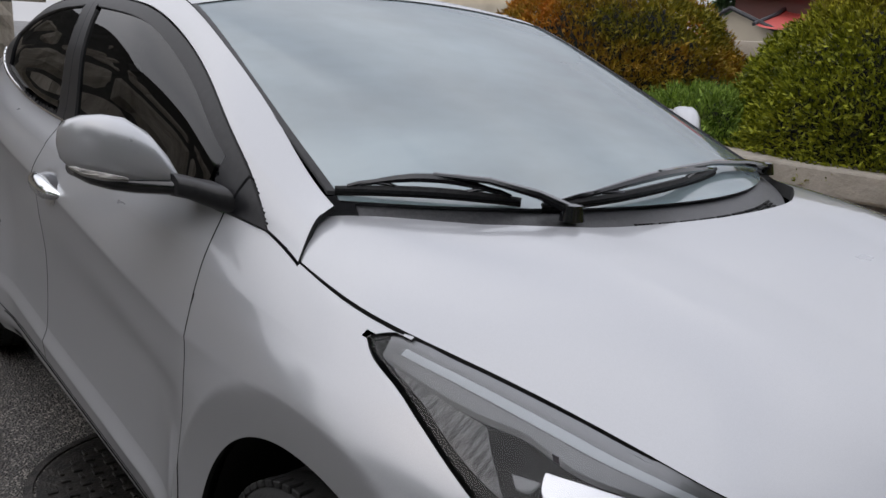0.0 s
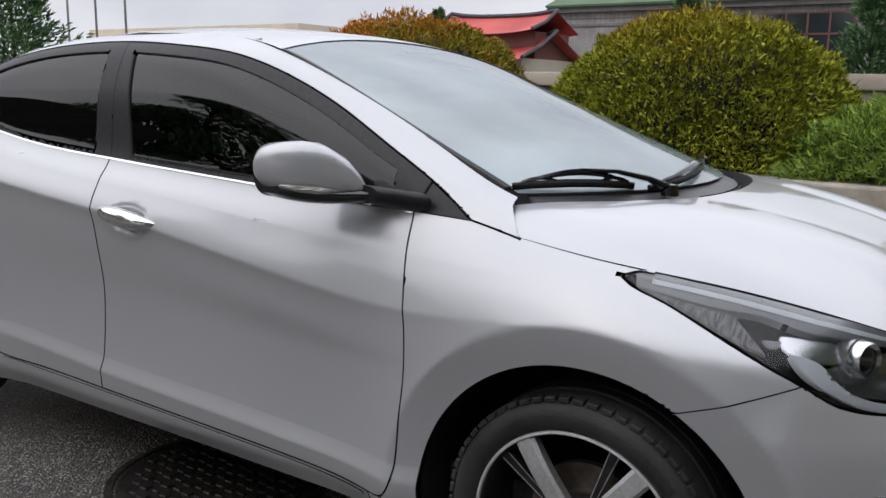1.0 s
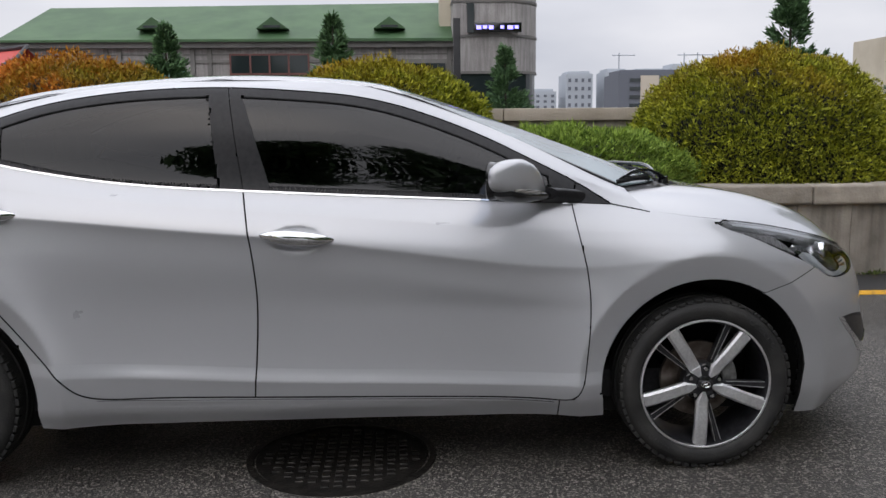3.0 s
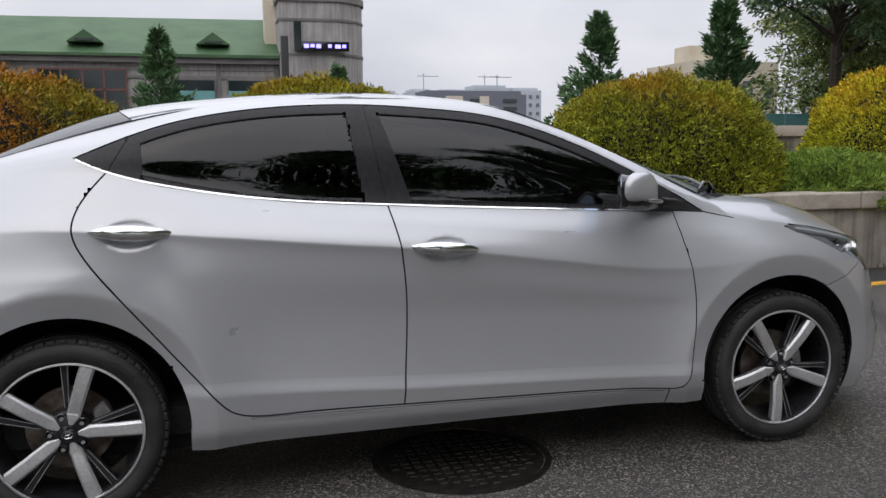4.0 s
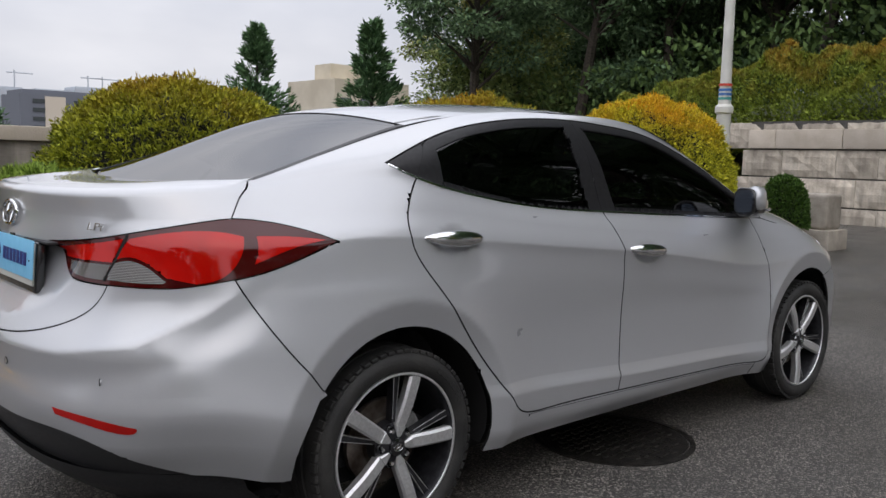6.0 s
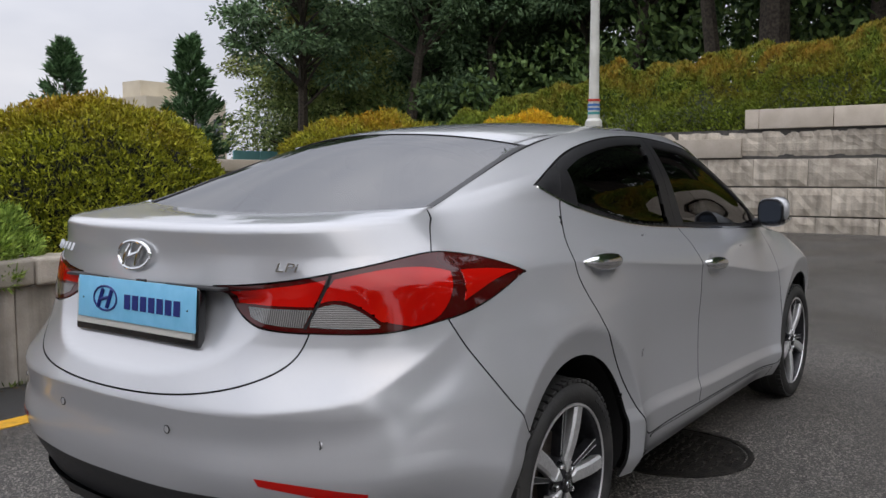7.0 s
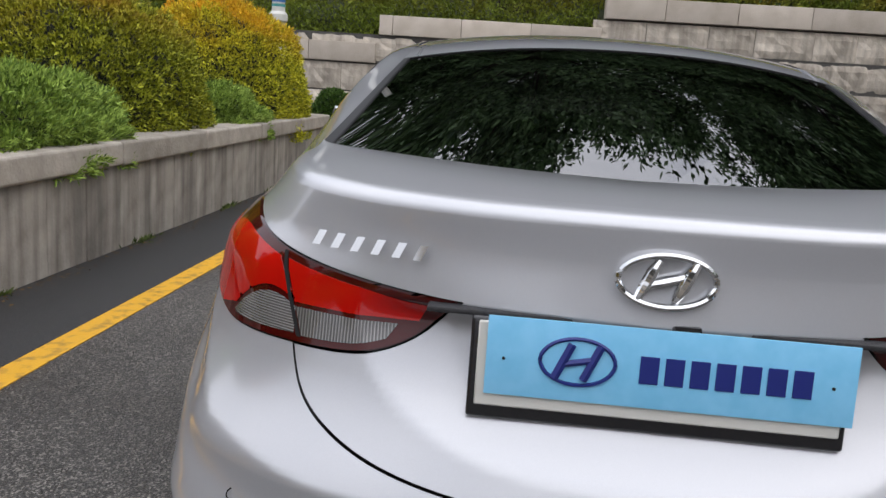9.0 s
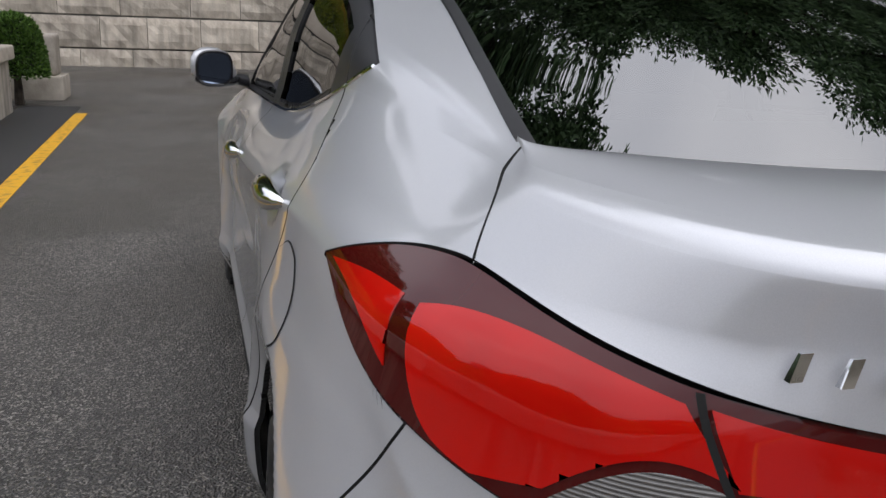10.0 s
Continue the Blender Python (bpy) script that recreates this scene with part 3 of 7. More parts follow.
# wheel arches swell and fold; bowls behind the door handles
X, Z = BODY[..., 0], BODY[..., 2]
for ax, az in AXLES:
    rr = np.hypot(X - ax, Z - az)
    swell = np.where(rr > 0.468, np.exp(-(rr - 0.468) / 0.16), 1 - 6.5 * (0.468 - rr))
    edge = np.clip((0.74 - np.abs(X - ax)) / 0.32, 0, 1)
    BODY[..., 1] -= 0.038 * np.clip(swell, 0, 1) * edge * edge * (3 - 2 * edge) * np.clip((1.02 - Z) / 0.2, 0, 1)
for hx, hy, hz, _ in HANDLES:
    e = ((X - hx) / 0.088) ** 2 + ((Z - hz + 0.006) / 0.042) ** 2
    BODY[..., 1] += 0.022 * np.clip(1 - e, 0, 1) ** 0.75
# the number plate's pocket in the boot lid
Y = BODY[..., 1]
dish = (np.abs(Y) / 0.44) ** 2.6 + (np.clip(0.945 - Z, 0, 1) / 0.215) ** 2.6
pocket = np.clip((0.945 - Z) / 0.015, 0, 1) * np.clip((1 - dish) / 0.62, 0, 1) * (X < -2)
BODY[..., 0] += 0.034 * pocket
# the shoulder crease and the crease low on the doors are crisp edges
for lev, height, reach, x0, x1 in ((LEV[6], 0.0075, 0.03, -1.7, 1.25), (LEV[2], 0.0045, 0.022, -1.0, 1.0)):
    fade = np.clip((X - x0) / 0.5, 0, 1) * np.clip((x1 - X) / 0.5, 0, 1)
    fade = fade * fade * (3 - 2 * fade)
    BODY[..., 1] -= height * fade * np.exp(-np.abs(W - lev) / reach)[None, :]
# the rear bumper's edge climbs round the corner to the tail lamp; below it the skin is hollowed
edge_z = np.interp(U, [0, STA[1], STA[2], STA[3], STA[4], 0.35 * STA[4] + 0.65 * STA[5]], [.665, .667, .676, .712, .785, .87])[:, None]
run = np.gradient(lanes[5][:, :2], axis=0)
out_n = np.stack([-run[:, 1], run[:, 0]], 1)
out_n /= np.linalg.norm(out_n, axis=1, keepdims=True)
out_n *= np.sign((out_n * (lanes[5][:, :2] - (-1.2, 0))).sum(1, keepdims=True))
tail = np.clip((0.2 * STA[4] + 0.8 * STA[5] - U) / 0.2, 0, 1)[:, None]
swell = tail * (0.013 * np.exp(-np.abs(Z - edge_z) / 0.045) - 0.007 * np.exp(-((Z - edge_z + 0.075) / 0.045) ** 2)) * np.clip((0.93 - Z) / 0.06, 0, 1)
BODY[..., :2] += swell[..., None] * out_n[:, None]
# chart: length round the car (equal to x along the flank) and height
A_REF = pchip(STA, LINES[5], U)
LEN = np.r_[0, np.cumsum(np.linalg.norm(np.diff(A_REF[:, :2], axis=0), axis=1))]
k0 = np.argmin(np.abs(A_REF[:, 0] + 0.2) + (A_REF[:, 1] > -0.5) * 9)
mid_len = LEN - LEN[k0] + A_REF[k0, 0]
BODYQ = np.stack([np.repeat(mid_len[:, None], len(W), 1), BODY[..., 2]], 2)
# along the doors the chart's length is x itself
BODYQ[..., 0] = np.where(((U > STA[6]) & (U < STA[15]))[:, None], BODY[..., 0], BODYQ[..., 0])
shift_b = BODYQ[np.searchsorted(U, STA[6]), 40, 0] - mid_len[np.searchsorted(U, STA[6])]
shift_f = BODYQ[np.searchsorted(U, STA[15]) - 1, 40, 0] - mid_len[np.searchsorted(U, STA[15]) - 1]
BODYQ[..., 0] += np.where((U <= STA[6])[:, None], shift_b, 0) + np.where((U >= STA[15])[:, None], shift_f, 0)
# equal heights above the shoulder must not fold the chart
BODYQ[..., 1] += np.linspace(0, 1e-4, len(W))[None, :]
flank_sheet = Sheet(BODY, BODYQ)
flank_sheet.step = 0.012
if flank_sheet.N[250, 30, 1] > 0:
    flank_sheet.N *= -1
j_lip = int(np.searchsorted(W, LEV[8]))
ends = (U < STA[5] - 0.02) | (U > STA[17] + 0.02)
ends &= U > STA[10]
flank_sheet.N[ends, j_lip:] = flank_sheet.N[ends, j_lip - 2][:, None]
flank_sheet.N[ends, j_lip - 1] = flank_sheet.N[ends, j_lip - 2]


def S(x, z):
    """Chart place of a point of the flank."""
    d = (BODY[..., 0] - x) ** 2 + (BODY[..., 2] - z) ** 2 + 9 * (BODY[..., 1] > -0.5)
    i = np.unravel_index(np.argmin(d), d.shape)
    near = BODY[..., 0][i]
    return (BODYQ[i][0] + (x - near), z)


def R(y, z, end=-1):
    """Chart place of a point of the rear end (end -1) or the nose (end 1)."""
    d = (BODY[..., 1] - y) ** 2 + (BODY[..., 2] - z) ** 2 + 9 * (BODY[..., 0] * end < 1.5)
    i, j = np.unravel_index(np.argmin(d), d.shape)
    k = min(max(i + (1 if BODY[min(i + 1, len(U) - 1), j, 1] > y else -1), 0), len(U) - 1)
    dy = BODY[k, j, 1] - BODY[i, j, 1]
    t = (y - BODY[i, j, 1]) / dy if abs(dy) > 1e-4 else 0
    return (BODYQ[i, j, 0] + np.clip(t, -1, 1) * (BODYQ[k, j, 0] - BODYQ[i, j, 0]), z)


A_REAR, A_FRONT = BODYQ[0, 40, 0], BODYQ[-1, 40, 0]

# screen, roof and rear window: edge line (right) and middle line, row by row from the cowl to the boot
TOP_EDGE = np.array([(1.092, -.645, 1.0), (1.055, -.632, 1.022), (.85, -.617, 1.113), (.5, -.587, 1.268), (.29, -.571, 1.348), (.1, -.557, 1.385), (-.2, -.55, 1.402), (-.55, -.546, 1.396),
                     (-.9, -.543, 1.362), (-1.12, -.545, 1.322), (-1.35, -.565, 1.256), (-1.58, -.59, 1.183), (-1.735, -.606, 1.137)])
TOP_MID = np.array([(1.455, 0, .975), (1.31, 0, 1.028), (1.0, 0, 1.145), (.55, 0, 1.305), (.25, 0, 1.398), (.05, 0, 1.428), (-.2, 0, 1.443), (-.55, 0, 1.44),
                    (-.93, 0, 1.412), (-1.20, 0, 1.372), (-1.45, 0, 1.292), (-1.70, 0, 1.19), (-1.87, 0, 1.118)])
tk = np.arange(len(TOP_EDGE), dtype=float)
TS = np.linspace(0, len(tk) - 1, 170)
edge_c, mid_c = natural(tk, TOP_EDGE, TS), natural(tk, TOP_MID, TS)
TW = np.linspace(0, 1, 41)                                            # 0 middle, 1 edge
bow = (1 - TW ** 2.2)[None, :, None]
TOP = edge_c[:, None] + (mid_c - edge_c)[:, None] * bow
TOP[..., 1] = edge_c[:, None, 1] * TW[None, :]
TOPQ = np.stack(np.broadcast_arrays(TS[:, None], TW[None, :]), 2)
top_sheet = Sheet(TOP, TOPQ)
if top_sheet.N[80, 10, 2] < 0:
    top_sheet.N *= -1

# hood: from the hood's edge on the flank line to the middle
US = np.linspace(STA[14] + 0.058, STA[-1], 90)
HE = natural(STA, LINES[8], US)
HM = natural([0, .22, .45, .7, .9, 1.0], np.array([(1.375, 0, 1.0), (1.56, 0, .972), (1.76, 0, .922), (1.95, 0, .85), (2.07, 0, .772), (2.115, 0, .725)]), np.linspace(0, 1, 90))
HW = np.linspace(0, 1, 45)
hs = np.linspace(0, 1, 90)[:, None]
bulge = 1 - HW[None, :] ** (2.4 + 3.2 * (1 - hs) ** 1.5 + 5.0 * (1 - hs) ** 8)
HOOD = HE[:, None] + (HM - HE)[:, None] * (1 - HW ** 2.0)[None, :, None]
HOOD[..., 1] = HE[:, None, 1] * HW[None, :]
HOOD[..., 2] = HE[:, None, 2] + (HM - HE)[:, None, 2] * bulge
# the rear corners reach back to the foot of the windscreen
ear = pchip([0, .3, .6, .8, .88, .95, 1.0], np.array([0, -.012, -.062, -.115, -.132, -.082, -0.006])[:, None], HW)[:, 0]
HOOD[..., 0] += ear[None, :] * np.clip(1 - hs / 0.35, 0, 1) ** 2
# two soft folds run down the hood
fold = np.clip(1 - np.abs(HW[None, :] - 0.60) / 0.25, 0, 1)
HOOD[..., 2] += 0.009 * fold * np.clip(hs / 0.2, 0, 1) * np.clip((1.0 - hs) / 0.2, 0, 1)
HQ = np.stack(np.broadcast_arrays(np.linspace(0, 1, 90)[:, None], HW[None, :]), 2)
hood_sheet = Sheet(HOOD, HQ)
if hood_sheet.N[40, 10, 2] < 0:
    hood_sheet.N *= -1

# boot deck: from the lip line to the foot of the rear window
UD = np.linspace(0, STA[5] + 0.02, 90)
DE = natural(STA, LINES[11], UD)
gt = np.linspace(0, 1, 90)
DG = natural([0, .3, .55, .75, .9, 1.0], np.array([(-1.87, 0, 1.118), (-1.862, -.2, 1.122), (-1.845, -.36, 1.128), (-1.81, -.48, 1.133), (-1.765, -.57, 1.136), (-1.735, -.606, 1.137)]), gt)
DW = np.linspace(0, 1, 30)
DECK = DG[:, None] + (DE - DG)[:, None] * DW[None, :, None]
DECK[..., 2] += (0.006 * np.sin(DW * math.pi))[None, :]
DQ = np.stack(np.broadcast_arrays(gt[:, None], DW[None, :]), 2)
deck_sheet = Sheet(DECK, DQ)
if deck_sheet.N[30, 10, 2] < 0:
    deck_sheet.N *= -1

for sheet, rows in ((flank_sheet, (np.s_[0], np.s_[-1])), (top_sheet, (np.s_[:, 0],)), (hood_sheet, (np.s_[:, 0], np.s_[-1])), (deck_sheet, (np.s_[0],))):
    for r in rows:
        sheet.N[r][..., 1] = 0


# ---------------------------------------------------------------- the car
car = tagged(new("car"), "silver-grey metallic four-door saloon car parked on wet asphalt", "car")


def SP(*pts):
    return [S(*p) for p in pts]


def arc(ax, az, r, a0, a1, n=22):
    return [S(ax + r * math.cos(radians(a)), az + r * math.sin(radians(a))) for a in np.linspace(a0, a1, n)]


def roofline(x0, x1, line, n=30, dz=0.0):
    """Chart points along one of the body's lines between two x."""
    m = (lanes[line][:, 1] < -0.5) & (np.abs(lanes[line][:, 0]) < 1.8)
    p = lanes[line][m]
    p = p[np.argsort(p[:, 0])]
    return [S(x, float(np.interp(x, p[:, 0], p[:, 2])) + dz) for x in np.linspace(x0, x1, n)]


ARCH = 0.382
split = SP((-.268, 1.02), (-.244, .892), (-.222, .69), (-.223, .548), (-.238, .312))
rear_gap = SP((-.238, .312), (-.60, .318), (-.76, .322), (-.83, .345), (-.885, .399), (-1.024, .565), (-1.18, .764), (-1.267, .878), (-1.303, .97), (-1.272, 1.06), (-1.197, 1.15))
front_gap = SP((.876, .962), (.89, .868), (.915, .734), (.926, .599), (.915, .43), (.895, .318), (.865, .283), (.82, .277))
belt_rear = SP((-1.197, 1.15), (-1.089, 1.118), (-.93, 1.086), (-.746, 1.058), (-.516, 1.035), (-.268, 1.02))
belt_front = SP((-.268, 1.02), (-.023, 1.006), (.424, .984), (.876, .962))
dlo_top = SP((-1.298, 1.195), (-1.152, 1.256), (-.995, 1.308), (-.806, 1.345), (-.611, 1.366), (-.327, 1.374), (-.072, 1.36), (.149, 1.335), (.38, 1.272), (.597, 1.184), (.76, 1.103), (.90, 1.03), (1.022, .953))
lamp_top = SP((-1.563, .966), (-1.63, .992), (-1.72, 1.017), (-1.79, 1.028), (-1.855, 1.031)) + [R(-.66, 1.018), R(-.567, .99), R(-.45, .968), R(-.36, .958), R(-.285, .953)]
lamp_low = [R(-.285, .953), R(-.33, .905), R(-.38, .875), R(-.45, .857), R(-.56, .852), R(-.66, .85)] + SP((-2.0, .852), (-1.9, .868), (-1.80, .888), (-1.68, .925), (-1.563, .966))
lid_gap = [R(-.545, .852), R(-.53, .80), R(-.47, .748), R(-.364, .714), R(-.2, .692), R(-.06, .686), (A_REAR - .05, .686)]
seam_rear = SP((-1.868, .874), (-1.842, .81), (-1.752, .665), (-1.645, .538))
nose_top = SP((1.40, .880), (1.425, .8885)) + roofline(1.46, 1.77, 8, 7, 0.001) + [R(-.565, .793, 1), R(-.48, .765, 1), R(-.42, .749, 1)]
nose_low = [R(-.42, .749, 1), R(-.43, .70, 1), R(-.50, .668, 1), R(-.58, .66, 1)] + SP((1.825, .682), (1.77, .715), (1.709, .746), (1.612, .791), (1.551, .819), (1.486, .845), (1.425, .866), (1.40, .880))
seam_front = SP((1.76, .722), (1.65, .676), (1.543, .636))


def between(line, a, b):
    """The stretch of a smooth line from the place nearest to a to the place nearest to b."""
    p = smooth_line(line)
    i, j = (int(np.argmin(((p - q) ** 2).sum(1))) for q in (np.array(a), np.array(b)))
    return [tuple(q) for q in (p[i:j + 1] if i <= j else p[j:i + 1][::-1])]


low_r, low_f = smooth_line(lamp_low), smooth_line(nose_low)
p_seam_r = tuple(low_r[np.argmin(((low_r - np.array(seam_rear[0])) ** 2).sum(1))])
p_seam_f = tuple(low_f[np.argmin(((low_f - np.array(seam_front[0])) ** 2).sum(1))])
p_lid = tuple(low_r[np.argmin(((low_r - np.array(lid_gap[0])) ** 2).sum(1))])
p_trunk = S(-1.847, 1.032)

ribbed = grain(shader("ribbed_lamp_grey", (0.42, 0.42, 0.43), 0.3, 0.6), (0.16, 0.16, 0.165), (0.34, 0.34, 0.35), 60, 2, 0.4, 0.6, stretch=(3.0, 0.2, 1.0), bump=0.5, bump_scale=200)[0]
for side in (1, -1):
    # outer skin of one side: quarter panel, sill, roof rail and windscreen pillar
    side_poly = outline(front_gap[-1:] + SP((.6, .29), (.2, .302), (-.238, .312)), rear_gap, SP((-1.197, 1.15), (-1.25, 1.172), (-1.298, 1.195)), dlo_top,
                        SP((1.022, .953), (1.157, .925)), SP((1.157, .925), (1.10, .99)), roofline(1.08, -1.75, -1, 40, 0.03), SP((-1.75, 1.16), (-1.752, 1.134), (-1.80, 1.09), (-1.847, 1.032)),
                        between(lamp_top, p_trunk, lamp_top[0]), between(lamp_low, lamp_low[-1], p_seam_r), [p_seam_r, *seam_rear[1:]], arc(-1.35, .312, ARCH, 145, -2, 26),
                        SP((-.968, .30), (-.972, .19)), SP((-.972, .19), (.82, .19)))
    flank_sheet.panel("side_panel", side_poly, paint, car, side=side)
    front_door = flank_sheet.panel("front_door", outline(split[::-1], belt_front, front_gap, SP((.82, .277), (.6, .29), (.2, .302), (-.238, .312))), paint, car, side=side)
    rear_door = flank_sheet.panel("rear_door", outline(rear_gap, belt_rear, split), paint, car, side=side)
    fender = outline(front_gap, SP((.82, .277), (.82, .18)), SP((.82, .18), (.99, .18)), SP((.99, .18), (.972, .30)), arc(1.35, .312, ARCH, 182, 60, 26), [seam_front[-1], seam_front[1], p_seam_f],
                     between(nose_low, p_seam_f, nose_low[-1]), [nose_top[0], nose_top[1], nose_top[2]], roofline(1.46, 1.157, 8, 6, 0.0015), SP((1.157, .925), (1.022, .953)), SP((1.022, .953), (.876, .962)))
    flank_sheet.panel("front_fender", fender, paint, car, gap=0.0018, side=side)
    # side windows: black frames, glass, pillar covers and the bright strip at the belt
    quarter = outline(SP((-1.298, 1.195), (-1.25, 1.172), (-1.197, 1.15)), SP((-1.197, 1.15), (-1.128, 1.265)), SP((-1.128, 1.265), (-1.152, 1.256), (-1.298, 1.195)))
    flank_sheet.panel("quarter_trim", quarter, satin_black, car, "satin black triangle behind the rear door window", side=side, lift=-0.001, gap=0.0015)
    top_r = between(dlo_top, S(-1.128, 1.265), S(-.327, 1.374))
    top_f = between(dlo_top, S(-.327, 1.374), S(.895, 1.03))
    frame_r = outline(belt_rear[::-1], SP((-1.197, 1.15), (-1.128, 1.265)), top_r, SP((-.327, 1.374), (-.268, 1.02)))
    frame_f = outline(SP((-.268, 1.02), (-.327, 1.374)), top_f, SP((.895, 1.03), (.876, .962)), belt_front[::-1])
    win_r = outline(SP((-1.088, 1.135), (-.95, 1.10), (-.762, 1.068), (-.55, 1.047), (-.352, 1.035)), SP((-.352, 1.035), (-.393, 1.345)), SP((-.393, 1.345), (-.6, 1.337), (-.806, 1.315), (-.98, 1.28), (-1.092, 1.243)), SP((-1.092, 1.243), (-1.088, 1.135)))
    win_f = outline(SP((-.176, 1.025), (.2, 1.008), (.5, .995), (.80, .982)), SP((.80, .982), (.80, 1.055)), SP((.80, 1.055), (.72, 1.09), (.59, 1.153), (.38, 1.238), (.149, 1.304), (-.072, 1.33), (-.275, 1.343)), SP((-.275, 1.343), (-.176, 1.025)))
    for nm, fr, win in (("rear_window_frame", frame_r, win_r), ("front_window_frame", frame_f, win_f)):
        # the frame is the part of the opening outside the glass, cut as one ring
        k = int(np.argmin(((fr - win[0]) ** 2).sum(1)))
        ccw = lambda p: 0.5 * np.sum(p[:, 0] * np.roll(p[:, 1], -1) - np.roll(p[:, 0], -1) * p[:, 1])
        w = win if ccw(win) * ccw(fr) < 0 else win[::-1]
        m = int(np.argmin(((w - fr[k]) ** 2).sum(1)))
        ring = np.vstack([np.roll(shrink(fr, 0.0015), -k, axis=0), shrink(fr, 0.0015)[k][None], np.roll(w, -m, axis=0), w[m][None]])
        flank_sheet.panel(nm, ring, satin_black, car, "satin black window surround", gap=0, lift=-0.001, rim=0.014, side=side)
        pane = flank_sheet.panel("side_window", shrink(win, -0.006), tint_glass, car, "dark tinted side window", gap=0, lift=-0.008, rim=0, side=side)
        pane.visible_shadow = False
    corner = outline(between(dlo_top, S(.90, 1.03), dlo_top[-1]), SP((1.022, .953), (.88, .962)), SP((.88, .962), (.90, 1.03)))
    flank_sheet.panel("mirror_sail", corner, satin_black, car, "black triangle at the foot of the windscreen pillar", side=side, lift=-0.001, gap=0.002)
    strip_line = smooth_line(SP((-1.293, 1.189), (-1.197, 1.148), (-1.089, 1.116), (-.93, 1.084), (-.746, 1.056), (-.516, 1.033), (-.268, 1.018), (-.023, 1.004), (.424, .982), (.872, .9602)), 6)
    strip = np.vstack([strip_line + (0, 0.0024), (strip_line - (0, 0.0024))[::-1]])
    flank_sheet.panel("belt_strip", strip, chrome, car, "thin chrome strip under the side windows", gap=0, lift=0.004, rim=0.008, side=side)
    sill = smooth_line(SP((.80, .266), (.6, .279), (.2, .291), (-.238, .301), (-.60, .307), (-.77, .312)), 6)
    flank_sheet.panel("sill_bead", np.vstack([sill + (0, .0035), (sill - (0, .0035))[::-1]]), paint, car, "rounded bead along the sill under the doors", gap=0, lift=0.004, rim=0.008, side=side)
    # lamps
    lamp_poly = outline(lamp_top, lamp_low)
    lamp = flank_sheet.panel("tail_lamp", lamp_poly, dark_red, car, "red tail lamp with smoked rim and clear reversing lenses", gap=0.002, lift=0.003, rim=0.02, side=side)
    sa, st, sb = R(-.5605, .93)[0], R(-.568, .99)[0], R(-.535, .86)[0]       # the seam leans inwards to its foot
    inner = shrink(lamp_poly, 0.012)
    rear_half = clip(inner, (sb - .007, .86), (st - .007, .99))
    red_in = clip(clip(rear_half, (sa - 1, .913), (sa + 1, .913)), (R(-.335, .93)[0] - .02, .97), (R(-.335, .93)[0] + .02, .90))
    clear_in = clip(clip(rear_half, (sa + 1, .906), (sa - 1, .906)), (R(-.365, .9)[0], .92), (R(-.365, .9)[0] + .05, .86))
    # outer lens: a bright field with a bulging edge, a dark oblique band, then a wedge that runs out to the tip
    wave = smooth_line([(sb + .012, .905), (sa + .012, .916), (sa + .05, .919), (sa + .085, .909), (sa + .12, .889), (sa + .15, .868)], 6)
    over = wave + (0, .010)
    bulge_edge = smooth_line(SP((-1.965, .862), (-1.905, .877), (-1.868, .908), (-1.846, .945), (-1.836, .984)), 6)
    top_edge = smooth_line([S(-1.836, .984), S(-1.89, .996), R(-.66, .997), (st + .010, .977)], 6)
    red_out = np.vstack([over, bulge_edge, top_edge])
    clear_out = np.vstack([[(sb + .012, .866), (sa + .05, .864), (sa + .10, .862), (sa + .145, .863)], wave[::-1]])
    red_tip = outline(SP((-1.818, .912), (-1.806, .95), (-1.80, .984)), SP((-1.80, .984), (-1.70, .981), (-1.60, .970)), SP((-1.60, .970), (-1.68, .957), (-1.755, .936), (-1.818, .912)))
    for poly, mt in ((red_in, red_lens), (red_out, red_lens), (red_tip, red_lens)):
        flank_sheet.panel("red_lens", poly, mt, lamp, gap=0, lift=0.0045, rim=0.003, side=side)
    for poly, mt in ((clear_in, lens_flutes), (clear_out, lens_lines)):
        flank_sheet.panel("reversing_lens", poly, mt, lamp, "ribbed clear lens", gap=0, lift=0.0045, rim=0.003, side=side)
    seam = np.array([(st, .987), (sa - .003, .925), (sb, .862)])
    flank_sheet.panel("lens_seam", np.vstack([seam + (0.004, 0), (seam - (0.004, 0))[::-1]]), void, lamp, gap=0, lift=0.0048, rim=0.002, side=side)
    # head lamp: dark bowl, reflectors, clear cover
    head_poly = outline(nose_top, nose_low)
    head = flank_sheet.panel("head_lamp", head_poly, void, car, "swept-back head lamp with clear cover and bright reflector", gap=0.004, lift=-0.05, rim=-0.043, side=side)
    lamp_mid = SP((1.437, .868), (1.535, .850), (1.623, .836), (1.665, .831), (1.737, .810), (1.80, .797)) + [R(-.604, .781, 1), R(-.52, .765, 1), R(-.45, .752, 1)]
    top_in = smooth_line([(a, z + .001) for a, z in nose_top[1:]], 5)
    flank_sheet.panel("lamp_ledge", np.vstack([top_in, smooth_line(lamp_mid, 5)[::-1]]), lamp_grey, head, "smooth grey inner ledge", gap=0, lift=-0.006, rim=0.02, side=side)
    stripe = smooth_line([(a, z - .012) for a, z in nose_top[2:]], 5)
    flank_sheet.panel("lamp_stripe", np.vstack([stripe + (0, .0035), (stripe - (0, .0035))[::-1]]), guide_grey, head, "pale stripe along the ledge", gap=0, lift=-0.0045, rim=0.003, side=side)
